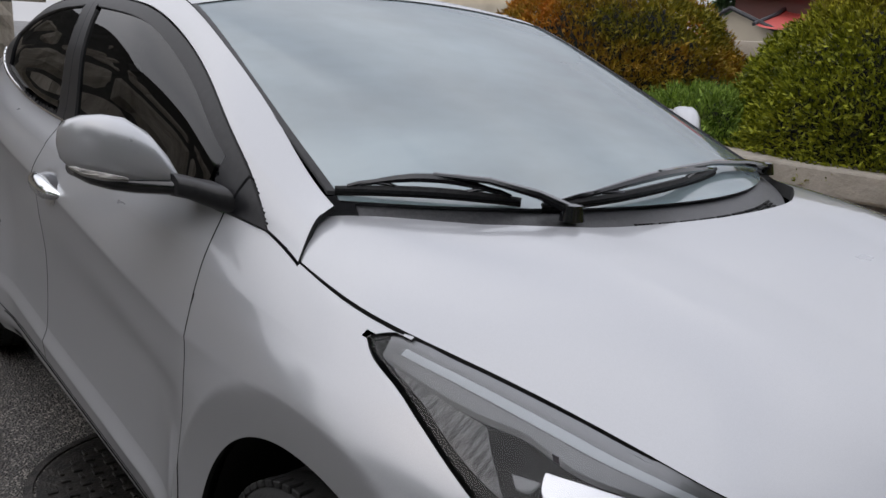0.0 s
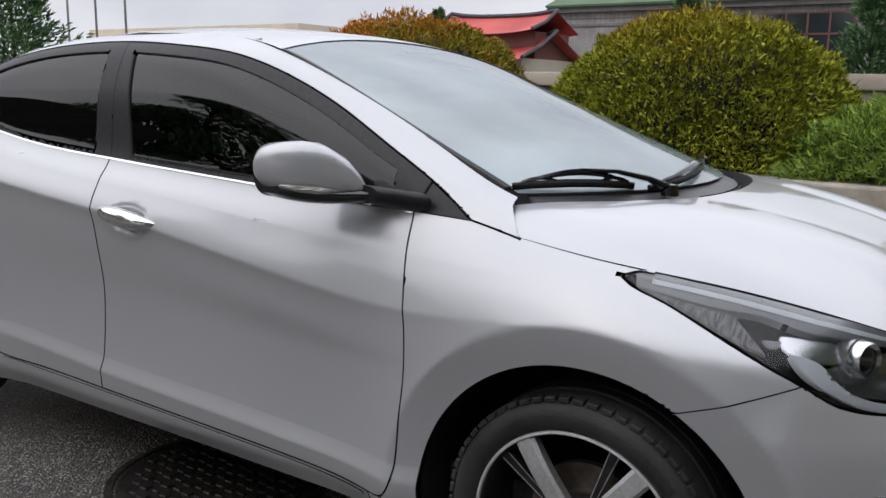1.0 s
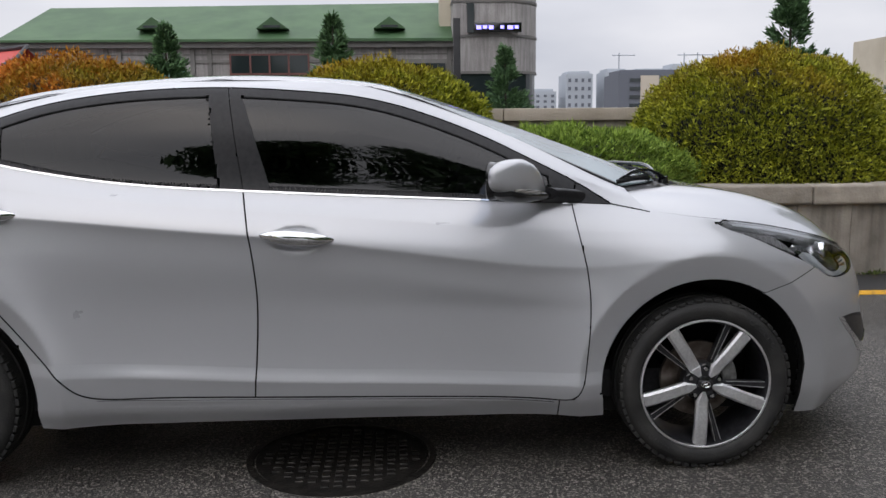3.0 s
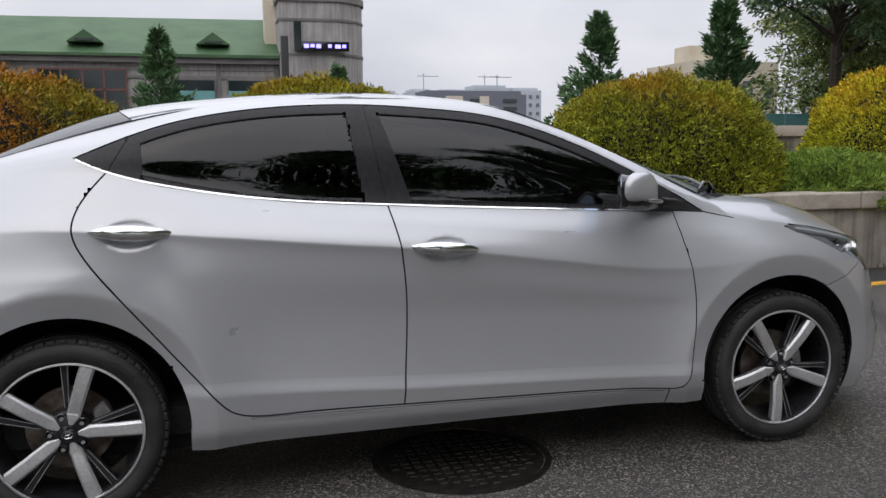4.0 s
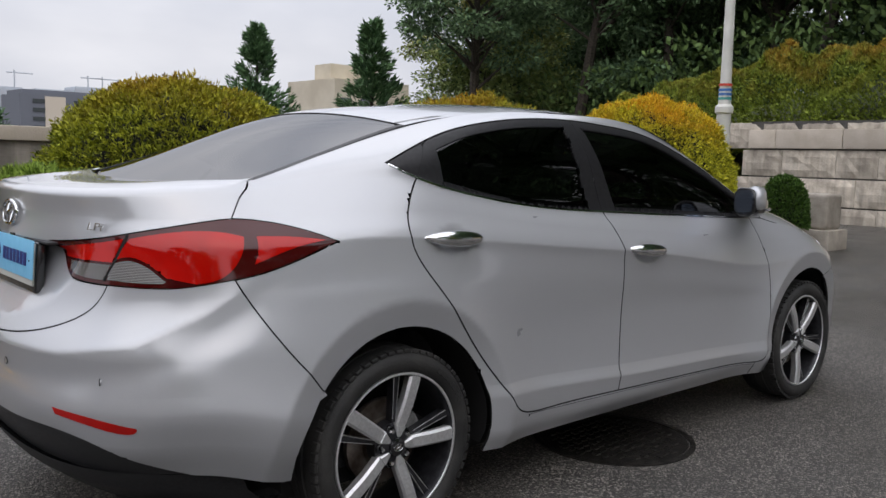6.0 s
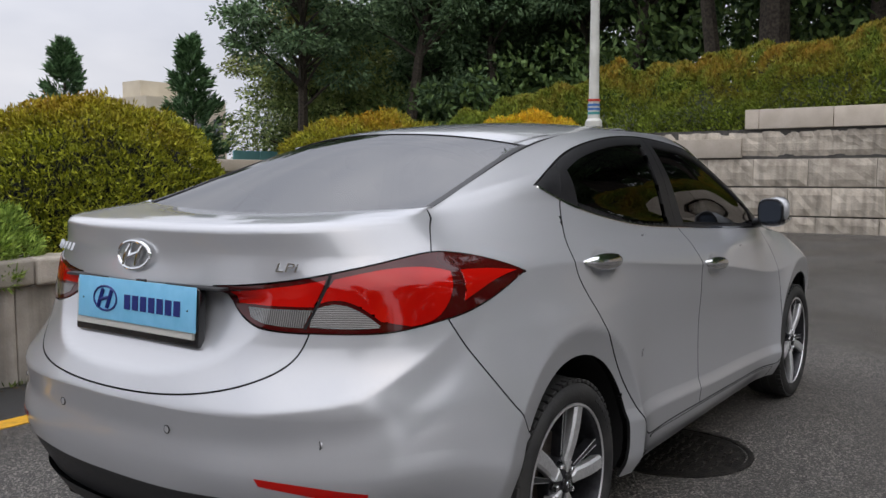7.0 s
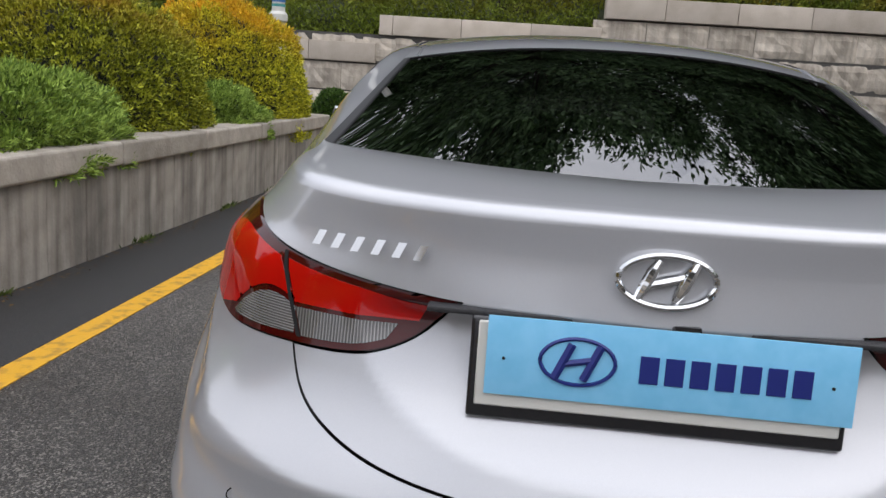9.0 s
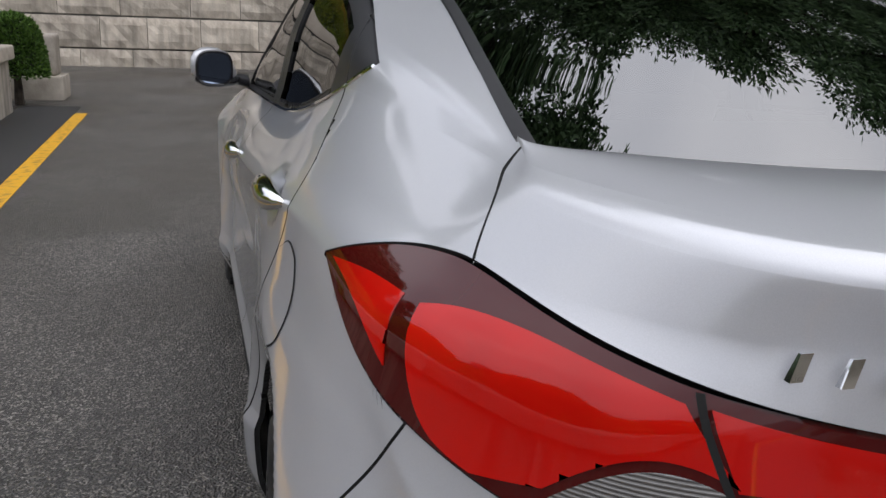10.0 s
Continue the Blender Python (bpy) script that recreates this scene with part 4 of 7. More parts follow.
    flank_sheet.panel("position_light", outline(SP((1.466, .861), (1.544, .845), (1.624, .830)), SP((1.624, .830), (1.695, .771)), SP((1.695, .771), (1.62, .799), (1.541, .834), (1.466, .859))), ribbed, head, "ribbed grey position light", gap=0, lift=-0.008, rim=0.012, side=side)
    flank_sheet.panel("marker_slot", outline(SP((1.684, .797), (1.716, .795)), SP((1.716, .795), (1.714, .786), (1.697, .786)), SP((1.697, .786), (1.684, .797))), lamp_grey, head, gap=0, lift=-0.014, rim=0.008, side=side)
    flank_sheet.panel("reflector", outline(SP((1.712, .806), (1.76, .801), (1.80, .794)), SP((1.80, .794), (1.832, .757), (1.783, .764), (1.736, .778)), SP((1.736, .778), (1.722, .79), (1.712, .806))), reflector_metal, head, "mirror-bright reflector", gap=0, lift=-0.020, rim=0.01, side=side)
    guide = outline(SP((1.736, .775), (1.784, .760), (1.811, .737)) + [R(-.689, .697, 1), R(-.639, .682, 1), R(-.56, .680, 1), R(-.50, .69, 1), R(-.46, .718, 1)], [R(-.46, .718, 1), R(-.445, .708, 1)], [R(-.445, .708, 1), R(-.50, .674, 1), R(-.56, .664, 1), R(-.669, .668, 1), R(-.711, .687, 1)] + SP((1.806, .713), (1.754, .755), (1.736, .775)))
    flank_sheet.panel("light_guide", guide, guide_grey, head, "pale curved light guide", gap=0, lift=-0.013, rim=0.02, side=side)
    flank_sheet.panel("lower_reflector", outline([S(1.80, .752), R(-.70, .722, 1), R(-.64, .70, 1), R(-.56, .695, 1)], [R(-.56, .695, 1), R(-.50, .715, 1), R(-.49, .738, 1)], [R(-.49, .738, 1), R(-.60, .765, 1), S(1.80, .752)]), reflector_metal, head, "bright lower reflector", gap=0, lift=-0.03, rim=0.006, side=side)
    proj = lathe([(0.026, -0.030), (0.033, -0.034), (0.036, -0.030), (0.0365, -0.012), (0.040, -0.010), (0.0405, 0.012), (0.044, 0.014), (0.045, 0.05)], 30)
    barrel_m = Matrix.Diagonal((1, side, 1, 1)) @ Matrix.Translation((1.828, -0.622, 0.752)) @ Matrix.Rotation(radians(62), 4, "Z") @ Matrix.Rotation(radians(-4), 4, "X")
    part("projector", proj, reflector_metal, head, "chrome projector barrel", m=barrel_m)
    part("projector_lens", lathe([(0.0, -0.038), (0.014, -0.036), (0.027, -0.028), (0.027, -0.02)], 24), gloss_black, head, "dark glass projector lens", m=barrel_m)
    cover = flank_sheet.panel("lamp_cover", head_poly, lens_glass, head, "clear plastic cover", gap=0.003, lift=0.001, rim=0, side=side)
    cover.visible_shadow = False
    flank_sheet.panel("fog_lamp_bezel", outline([R(-.695, .512, 1), R(-.60, .508, 1), R(-.47, .48, 1)], [R(-.47, .48, 1), R(-.45, .40, 1)], [R(-.45, .40, 1), R(-.57, .355, 1), R(-.63, .42, 1), R(-.695, .512, 1)]), matt_black, car, "black fog lamp recess", gap=0, lift=0.001, rim=0.004, side=side)
    flank_sheet.panel("fog_lamp", outline([R(-.675, .503, 1), R(-.60, .498, 1), R(-.50, .472, 1)], [R(-.50, .472, 1), R(-.49, .425, 1)], [R(-.49, .425, 1), R(-.57, .39, 1), R(-.625, .435, 1), R(-.675, .503, 1)]), grey_alloy, car, "grey smoked fog lamp", gap=0, lift=0.003, rim=0.003, side=side)
    flank_sheet.panel("fog_lamp_blade", outline([R(-.70, .515, 1), R(-.675, .51, 1)], [R(-.675, .51, 1), R(-.61, .42, 1), R(-.56, .385, 1), R(-.45, .41, 1)], [R(-.45, .41, 1), R(-.45, .395, 1), R(-.57, .35, 1), R(-.635, .415, 1), R(-.70, .515, 1)]), chrome, car, "chrome blade round the fog lamp", gap=0, lift=0.004, rim=0.008, side=side)
    flank_sheet.panel("rear_reflector", outline([R(-.49, .527), R(-.60, .518), R(-.72, .497)], [R(-.72, .497), R(-.715, .487), R(-.62, .492), R(-.50, .510)], [R(-.50, .510), R(-.49, .527)]), red_lens, car, "slim red reflector in the rear bumper", gap=0, lift=0.002, rim=0.006, side=side)

# bumpers, lid, hood, roof and glazing reach across the car
rear_bumper = outline([(A_REAR - .05, .686), (A_REAR - .05, .452)], [(A_REAR - .05, .452), R(-.25, .455), R(-.46, .462), R(-.60, .44), R(-.69, .385)] + SP((-1.93, .325), (-1.80, .295), (-1.72, .285)), SP((-1.72, .29), (-1.728, .36)), arc(-1.35, .312, ARCH, 172, 145, 10), [seam_rear[-1], *seam_rear[-2:0:-1], p_seam_r],
                      between(lamp_low, p_seam_r, p_lid), [p_lid, *lid_gap[1:]])
flank_sheet.panel("rear_bumper", rear_bumper, paint, car, gap=0.0016, both=True)
flank_sheet.panel("valance_face", outline([(A_REAR - .05, .456), (A_REAR - .05, .30)], [(A_REAR - .05, .30), S(-1.76, .25)], [S(-1.76, .25), S(-1.76, .30)], [*SP((-1.76, .30), (-1.93, .33)), R(-.69, .39), R(-.60, .444), R(-.46, .466), R(-.25, .459), (A_REAR - .05, .456)]), matt_black, car, "grained black plastic lower bumper", gap=0, lift=-0.008, rim=0, both=True)
low = bmesh.new()
vl = smooth_line([(-1.85, -.75, .315), (-1.98, -.715, .335), (-2.12, -.63, .345), (-2.22, -.46, .345), (-2.265, -.24, .345), (-2.275, 0, .345), (-2.265, .24, .345), (-2.22, .46, .345), (-2.12, .63, .345), (-1.98, .715, .335), (-1.85, .75, .315)], 6)
rows = [[low.verts.new((p[0] * k, p[1] * w, p[2] - d)) for p in vl] for k, w, d in ((1.0, 1.0, -0.004), (0.985, 0.985, 0.05), (0.95, 0.96, 0.11), (0.9, 0.9, 0.12))]
for p, q in zip(rows, rows[1:]):
    for a in range(len(p) - 1):
        low.faces.new((p[a], p[a + 1], q[a + 1], q[a]))
part("lower_valance", low, matt_black, car, "grained black plastic valance under the rear bumper")
lid = flank_sheet.panel("boot_lid", outline([(A_REAR - .05, .686), (A_REAR - .05, 1.2)], [(A_REAR - .05, 1.2), S(-1.75, 1.2)], SP((-1.75, 1.2), (-1.752, 1.134), (-1.80, 1.09), (-1.847, 1.032)), between(lamp_top, p_trunk, lamp_top[-1]), between(lamp_low, lamp_low[0], p_lid), [p_lid, *lid_gap[1:]]), paint, car, both=True,
                       extra=((deck_sheet, np.array([(-.1, .0), (1.2, .0), (1.2, 1.1), (-.1, 1.1)])),), rim=0)
front_bumper = outline([(A_FRONT + .05, .72), (A_FRONT + .05, .10)], [(A_FRONT + .05, .10), S(1.70, .10)], SP((1.70, .10), (1.722, .25)), arc(1.35, .312, ARCH, 8, 58, 14), [seam_front[-1], seam_front[1], p_seam_f], between(nose_low, p_seam_f, nose_low[0]), [nose_top[-1], R(-.2, .72, 1), (A_FRONT + .05, .715)])
flank_sheet.panel("front_bumper", front_bumper, paint, car, gap=0.0012, both=True)
flank_sheet.panel("grille", outline([(A_FRONT + .05, .68), R(-.30, .665, 1)], [R(-.30, .665, 1), R(-.26, .60, 1)], [R(-.26, .60, 1), (A_FRONT + .05, .59)]), gloss_black, car, "black grille", gap=0, lift=0.003, rim=0.01, both=True)
hood_sheet.panel("hood", np.array([(0.075, -.1), (0.075, .42), (0.055, .64), (0.015, .80), (0.0, .88), (0.0, 1.1), (1.1, 1.1), (1.1, -.1)]), paint, car, "smooth silver hood with two soft folds", gap=0, rim=0.03, both=True)
WIN0, WIN1, REAR0, REAR1 = 1.0, 4.0, 9.0, 12.0
top_sheet.panel("roof", np.array([(WIN1, -.1), (REAR0, -.1), (REAR0, 1.1), (WIN1, 1.1)]), paint, car, gap=0.003, rim=0.014, both=True)
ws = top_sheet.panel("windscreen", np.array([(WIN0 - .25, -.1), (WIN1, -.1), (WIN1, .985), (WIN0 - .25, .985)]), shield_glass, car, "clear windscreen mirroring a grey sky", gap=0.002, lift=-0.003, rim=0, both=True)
ws.visible_shadow = False
# black printed border inside the windscreen's edge
for zone in (([(WIN1 - .16, -.1), (WIN1, -.1), (WIN1, .985), (WIN1 - .16, .93)]), ([(WIN0 - .25, -.1), (WIN0 + .10, -.1), (WIN0 + .10, .93), (WIN0 - .25, .985)])):
    top_sheet.panel("glass_border", np.array(zone), satin_black, car, "black printed border of the windscreen", gap=0, lift=-0.007, rim=0, both=True)
for side in (1, -1):
    top_sheet.panel("glass_border", np.array([(WIN0 - .2, .93), (WIN1 - .02, .93), (WIN1 - .02, .985), (WIN0 - .2, .985)]), satin_black, car, "black printed border of the windscreen", gap=0, lift=-0.007, rim=0, side=side)
rg = top_sheet.panel("rear_window", np.array([(REAR0, -.1), (REAR1, -.1), (REAR1, .972), (REAR0, .98)]), rear_glass, car, "dark tinted rear window", gap=0.002, lift=-0.003, rim=0, both=True)
rg.visible_shadow = False
for side in (1, -1):
    top_sheet.panel("rear_window_trim", np.array([(REAR0, .972), (REAR0, 1.015), (REAR1, 1.015), (REAR1, .965)]), satin_black, car, "black rubber beside the rear window", gap=0.001, lift=0.001, rim=0.01, side=side)
    top_sheet.panel("windscreen_trim", np.array([(WIN0, .98), (WIN1, .98), (WIN1, 1.02), (WIN0, 1.02)]), satin_black, car, "black rubber beside the windscreen", gap=0.001, lift=0.001, rim=0.01, side=side)
top_sheet.panel("cowl_panel", np.array([(-.2, -.1), (WIN0 - .2, -.1), (WIN0 - .2, .95), (-.2, .95)]), cowl_grey, car, "black plastic cowl below the windscreen", gap=0, lift=-0.012, rim=0.01, both=True)
# near-black structure behind the panel gaps; their shade is put into its colour
for side in (1, -1):
    shell = outline([(A_REAR - .01, .36), S(-1.735, .33)], arc(-1.35, .312, ARCH + .004, 178, 2, 30), SP((-.955, .205), (.955, .205)), arc(1.35, .312, ARCH + .004, 178, 2, 30), [S(1.735, .2), (A_FRONT + .01, .2)], [(A_FRONT + .01, .70), R(-.4, .70, 1), S(1.72, .79), S(1.4, .86), S(1.1, .91)], SP((1.0, .93), (.876, .945), (-.27, 1.0), (-.93, 1.06), (-1.2, 1.12)), SP((-1.2, 1.12), (-1.8, 1.08)), [R(-.6, 1.06), (A_REAR - .01, 1.06)])
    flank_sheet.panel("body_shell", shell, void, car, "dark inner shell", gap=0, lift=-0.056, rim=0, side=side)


# ---------------------------------------------------------------- wheels
def ring_spoke(r0, r1, w0, w1, y0, y1, depth, bend=0.0):
    """A spoke along +z, from radius r0 to r1, its face falling from y0 to y1."""
    bm = bmesh.new()
    rows = []
    for k in range(7):
        t = k / 6
        r, w, y = r0 + (r1 - r0) * t, w0 + (w1 - w0) * t, y0 + (y1 - y0) * t + bend * math.sin(math.pi * t)
        c = 0.16 * w
        rows.append([bm.verts.new(p) for p in ((-w / 2, y + c, r), (-w / 2 + c, y, r), (w / 2 - c, y, r), (w / 2, y + c, r), (w / 2 * 0.8, y + depth, r), (-w / 2 * 0.8, y + depth, r))])
    for p, q in zip(rows, rows[1:]):
        for i in range(6):
            bm.faces.new((p[i], p[(i + 1) % 6], q[(i + 1) % 6], q[i]))
    bm.faces.new(rows[0][::-1]), bm.faces.new(rows[-1])
    return bm


def tread_blocks():
    """Shoulder blocks round the tyre."""
    out = []
    for i in range(60):
        a = 2 * math.pi * i / 60
        b = box(-0.0125, -0.098, 0.2985, 0.0115, -0.070, 0.3105, 0.002, 1)
        b.transform(Matrix.Rotation(a, 4, "Y"))
        out.append(b)
    return join(*out)


def build_wheel(turn):
    """A wheel with its outer face towards -y, the hub's face at y = 0."""
    w = new("wheel")
    w.parent = car
    prof = [(0.236, 0.012), (0.243, 0.002), (0.252, -0.004), (0.268, -0.009), (0.284, -0.007), (0.296, 0.004), (0.305, 0.02), (0.3095, 0.035), (0.310, 0.065), (0.3065, 0.067), (0.3065, 0.074), (0.312, 0.076), (0.312, 0.105), (0.3075, 0.107), (0.3075, 0.115), (0.312, 0.117), (0.312, 0.150), (0.3065, 0.152), (0.3065, 0.160), (0.310, 0.162), (0.306, 0.195), (0.290, 0.214), (0.262, 0.216), (0.236, 0.205)]
    tyre = part("tyre", lathe(prof, 72), rubber, w, "black tyre, dusty on the sidewall")
    blocks = tread_blocks()
    blocks.transform(Matrix.Translation((0, 0.102, 0)))
    part("tread", blocks, rubber, tyre, smooth=False)
    letters = []
    for a0 in (0.6, 3.7):
        for i in range(7):
            b = box(-0.008, -0.0095, 0.262, 0.008, -0.006, 0.279, 0.001, 1)
            b.transform(Matrix.Rotation(a0 + i * 0.085, 4, "Y"))
            letters.append(b)
    tagged(part("sidewall_mark", join(*letters), rubber, tyre), kind="stuff")
    rim = part("rim", lathe([(0.2375, 0.010), (0.2365, 0.004), (0.231, 0.003), (0.227, 0.008), (0.224, 0.02), (0.219, 0.04), (0.214, 0.09), (0.212, 0.17), (0.226, 0.2)], 72), grey_alloy, w, "dark grey wheel barrel")
    part("rim_lip", lathe([(0.2382, 0.010), (0.2374, 0.0025), (0.2315, 0.0012), (0.2285, 0.0065), (0.2285, 0.0075)], 72), alloy, rim, "bright machined rim edge")
    for i in range(5):
        m = Matrix.Rotation(radians(-(turn + 72 * i - 90)), 4, "Y")
        part("spoke", ring_spoke(0.064, 0.2295, 0.043, 0.05, 0.017, 0.006, 0.035, -0.006), alloy, w, "wide machined alloy spoke", m=m)
        part("spoke_root", ring_spoke(0.031, 0.0645, 0.012, 0.0428, 0.014, 0.012, 0.03), alloy, w, "pointed root of the spoke", m=m)
        n = Matrix.Rotation(radians(-(turn + 72 * i - 90 + 18)), 4, "Y")
        slim = part("inner_spoke", ring_spoke(0.075, 0.226, 0.012, 0.022, 0.030, 0.020, 0.035), grey_alloy, w, "slim dark grey spoke", m=n)
        for dx in (-1, 1):
            part("spoke_edge", sweep([(dx * 0.006, 0.0305, 0.085), (dx * 0.008, 0.0255, 0.15), (dx * 0.0105, 0.0205, 0.222)], 0.0011, 5), alloy, slim, "thin bright edge of the slim spoke", m=n)
        q = Matrix.Rotation(radians(-(turn + 72 * i - 54)), 4, "Y")
        nut = lathe([(0.0, 0.012), (0.007, 0.012), (0.0088, 0.016), (0.0088, 0.04)], 6)
        nut.transform(q @ Matrix.Translation((0, 0, 0.054)))
        part("wheel_nut", nut, chrome, w)
        seat = lathe([(0.0105, 0.03), (0.0135, 0.022), (0.0165, 0.024), (0.018, 0.05)], 14)
        seat.transform(q @ Matrix.Translation((0, 0, 0.054)))
        part("nut_seat", seat, gloss_black, w)
    part("hub", lathe([(0.0, 0.016), (0.03, 0.016), (0.05, 0.024), (0.072, 0.034), (0.074, 0.08)], 40), grey_alloy, w)
    cap = part("hub_cap", lathe([(0.0, 0.004), (0.022, 0.005), (0.0285, 0.008), (0.0295, 0.018)], 32), gloss_black, w, "black hub cap with a small bright emblem")
    em = [sweep([(0.017 * math.cos(a), 0.0035, 0.011 * math.sin(a)) for a in np.linspace(0, 2 * math.pi, 24, endpoint=False)], 0.0012, 5, closed=True)]
    for dx in (-0.006, 0.006):
        em.append(sweep([(dx - 0.003, 0.0035, -0.008), (dx + 0.003, 0.0035, 0.008)], 0.0016, 5))
    em.append(sweep([(-0.006, 0.0035, -0.0015), (0.006, 0.0035, 0.0015)], 0.0013, 5))
    part("emblem", join(*em), chrome, cap)
    disc = part("brake_disc", lathe([(0.06, 0.09), (0.062, 0.075), (0.075, 0.073), (0.078, 0.088), (0.138, 0.088), (0.14, 0.094), (0.138, 0.108), (0.07, 0.108)], 48), iron, w, "rust-tinged brake disc")
    cal = prism([(0.135 * math.cos(a), 0.135 * math.sin(a)) for a in np.linspace(-0.45, 0.45, 8)] + [(0.085 * math.cos(a), 0.085 * math.sin(a)) for a in np.linspace(0.4, -0.4, 7)], 0.062, 0.125, 0.006)
    cal.transform(Matrix.Rotation(radians(-14), 4, "Y"))
    part("brake_caliper", cal, caliper_metal, w)
    return w


wheel_f = build_wheel(-93)
wheel_r = build_wheel(0)
spots = ((wheel_f, 1.35, -1), (wheel_r, -1.35, -1))
for w, x, s in spots:
    other = copy_thing(w, pose(x, 0.835, 0.312, 0, 40, 180))
    w.matrix_basis = pose(x, -0.835, 0.312)
for side in (-1, 1):
    for ax in (-1.35, 1.35):
        bm = bmesh.new()
        rows = []
        for a in np.linspace(math.pi * 1.06, -math.pi * 0.06, 26):
            c, s = ax + 0.39 * math.cos(a), 0.312 + 0.39 * math.sin(a)
            near = (BODY[..., 0] - c) ** 2 + (BODY[..., 2] - s) ** 2 + 9 * (BODY[..., 1] > -0.5)
            yo = -BODY[..., 1].flat[np.argmin(near)] - 0.03
            rows.append([bm.verts.new((c, side * yo, s)), bm.verts.new((c, side * (yo - 0.05), s + 0.004)), bm.verts.new((c, side * 0.53, s))])
        for p, q in zip(rows, rows[1:]):
            for i in range(2):
                bm.faces.new((p[i], p[i + 1], q[i + 1], q[i]))
        bm.faces.new([r[2] for r in rows])
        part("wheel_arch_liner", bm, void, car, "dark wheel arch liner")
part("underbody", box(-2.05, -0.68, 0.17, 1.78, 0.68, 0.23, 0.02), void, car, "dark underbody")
part("axle_beam", sweep([(-1.35, -0.62, 0.3), (-1.35, 0.62, 0.3)], 0.035, 10), void, car)
part("drive_axle", sweep([(1.35, -0.62, 0.3), (1.35, 0.62, 0.3)], 0.03, 10), void, car)


# ---------------------------------------------------------------- mirrors, handles, wipers, badges
def shell(sections, seg=22):
    """A closed skin over oval sections: (x, y, z, half width along x, half height, tilt)."""
    bm = bmesh.new()
    rings = []
    for x, y, z, a, b, sq in sections:
        ring = []
        for i in range(seg):
            t = 2 * math.pi * i / seg
            c, s = math.cos(t), math.sin(t)
            ring.append(bm.verts.new((x + a * math.copysign(abs(c) ** sq, c), y, z + b * math.copysign(abs(s) ** sq, s))))
        rings.append(ring)
    for p, q in zip(rings, rings[1:]):
        for i in range(seg):
            bm.faces.new((p[i], p[(i + 1) % seg], q[(i + 1) % seg], q[i]))
    bm.faces.new(rings[0][::-1]), bm.faces.new(rings[-1])
    return bm


def build_mirror(side):
    m = new("door_mirror")
    m.parent = car
    f = Matrix.Diagonal((1, -side, 1, 1)) @ Matrix.Translation((-0.02, -0.78, 0)) @ Matrix.Diagonal((1, 0.84, 1, 1)) @ Matrix.Translation((0, 0.78, 0))
    cap = shell([(0.7853, -0.795, 1.028, 0.0076, 0.014, 1), (0.7663, -0.812, 1.036, 0.02584, 0.036, 0.95), (0.735, -0.84, 1.047, 0.04712, 0.055, 0.82), (0.702, -0.88, 1.055, 0.06232, 0.064, 0.72), (0.675, -0.92, 1.059, 0.06536, 0.064, 0.68), (0.65, -0.955, 1.061, 0.0608, 0.058, 0.7), (0.626, -0.98, 1.062, 0.04712, 0.047, 0.76), (0.612, -0.995, 1.062, 0.02736, 0.032, 0.9), (0.605, -1, 1.062, 0.00912, 0.012, 1)], 28)
    for v in cap.verts:                         # cut off flat to the rear, nose drawn down to the front
        back_x = 0.60 + 0.35 * max(-0.86 - v.co.y, -0.12) * -1
        if v.co.x < back_x:
            v.co.x = back_x + (v.co.x - back_x) * 0.2
        v.co.z -= 0.28 * max(v.co.x - 0.70, 0)
        if v.co.z < 1.012:
            v.co.z = 1.012 + (v.co.z - 1.012) * 0.45
    part("mirror_cap", cap, paint, m, "silver painted mirror shell", m=f)
    low = shell([(0.7917, -0.785, 0.998, 0.038, 0.014, 0.9), (0.755, -0.82, 0.994, 0.0532, 0.018, 0.85), (0.705, -0.88, 0.995, 0.05928, 0.02, 0.85), (0.675, -0.92, 0.998, 0.05928, 0.019, 0.85), (0.65, -0.955, 1.004, 0.05168, 0.016, 0.85), (0.6285, -0.982, 1.012, 0.0342, 0.01, 0.9)])
    part("mirror_base", low, gloss_black, m, "gloss black underside", m=f)
    stalk = shell([(0.86, -0.742, 0.985, 0.085, 0.026, 0.8), (0.84, -0.765, 0.99, 0.075, 0.024, 0.85), (0.81, -0.79, 0.997, 0.06, 0.022, 0.9), (0.785, -0.815, 1.0, 0.05, 0.022, 0.9)])
    part("mirror_foot", stalk, satin_black, m, m=f)
    face = shell([(0.0, -0.05, 0, 0.070, 0.054, 0.7), (0.0, 0.004, 0, 0.083, 0.065, 0.68), (0.0, 0.008, 0, 0.079, 0.061, 0.68)], 30)
    face.transform(Matrix.Translation((0.603, -0.902, 1.050)) @ Matrix.Rotation(radians(71), 4, "Z"))
    part("mirror_housing", face, gloss_black, m, m=f)
    glass = shell([(0.0, 0.006, 0, 0.072, 0.054, 0.68), (0.0, 0.0095, 0, 0.071, 0.053, 0.68)], 30)
    glass.transform(Matrix.Translation((0.603, -0.902, 1.050)) @ Matrix.Rotation(radians(71), 4, "Z"))
    part("mirror_glass", glass, mirror_silver, m, "bluish mirror glass", m=f)
    lamp = sweep([(0.770, -0.90, 1.010), (0.745, -0.945, 1.014), (0.712, -0.975, 1.018), (0.665, -0.993, 1.022)], [0.004, 0.008, 0.008, 0.004], 8)
    part("side_repeater", lamp, clear_lamp, m, "clear side repeater lamp", m=f)


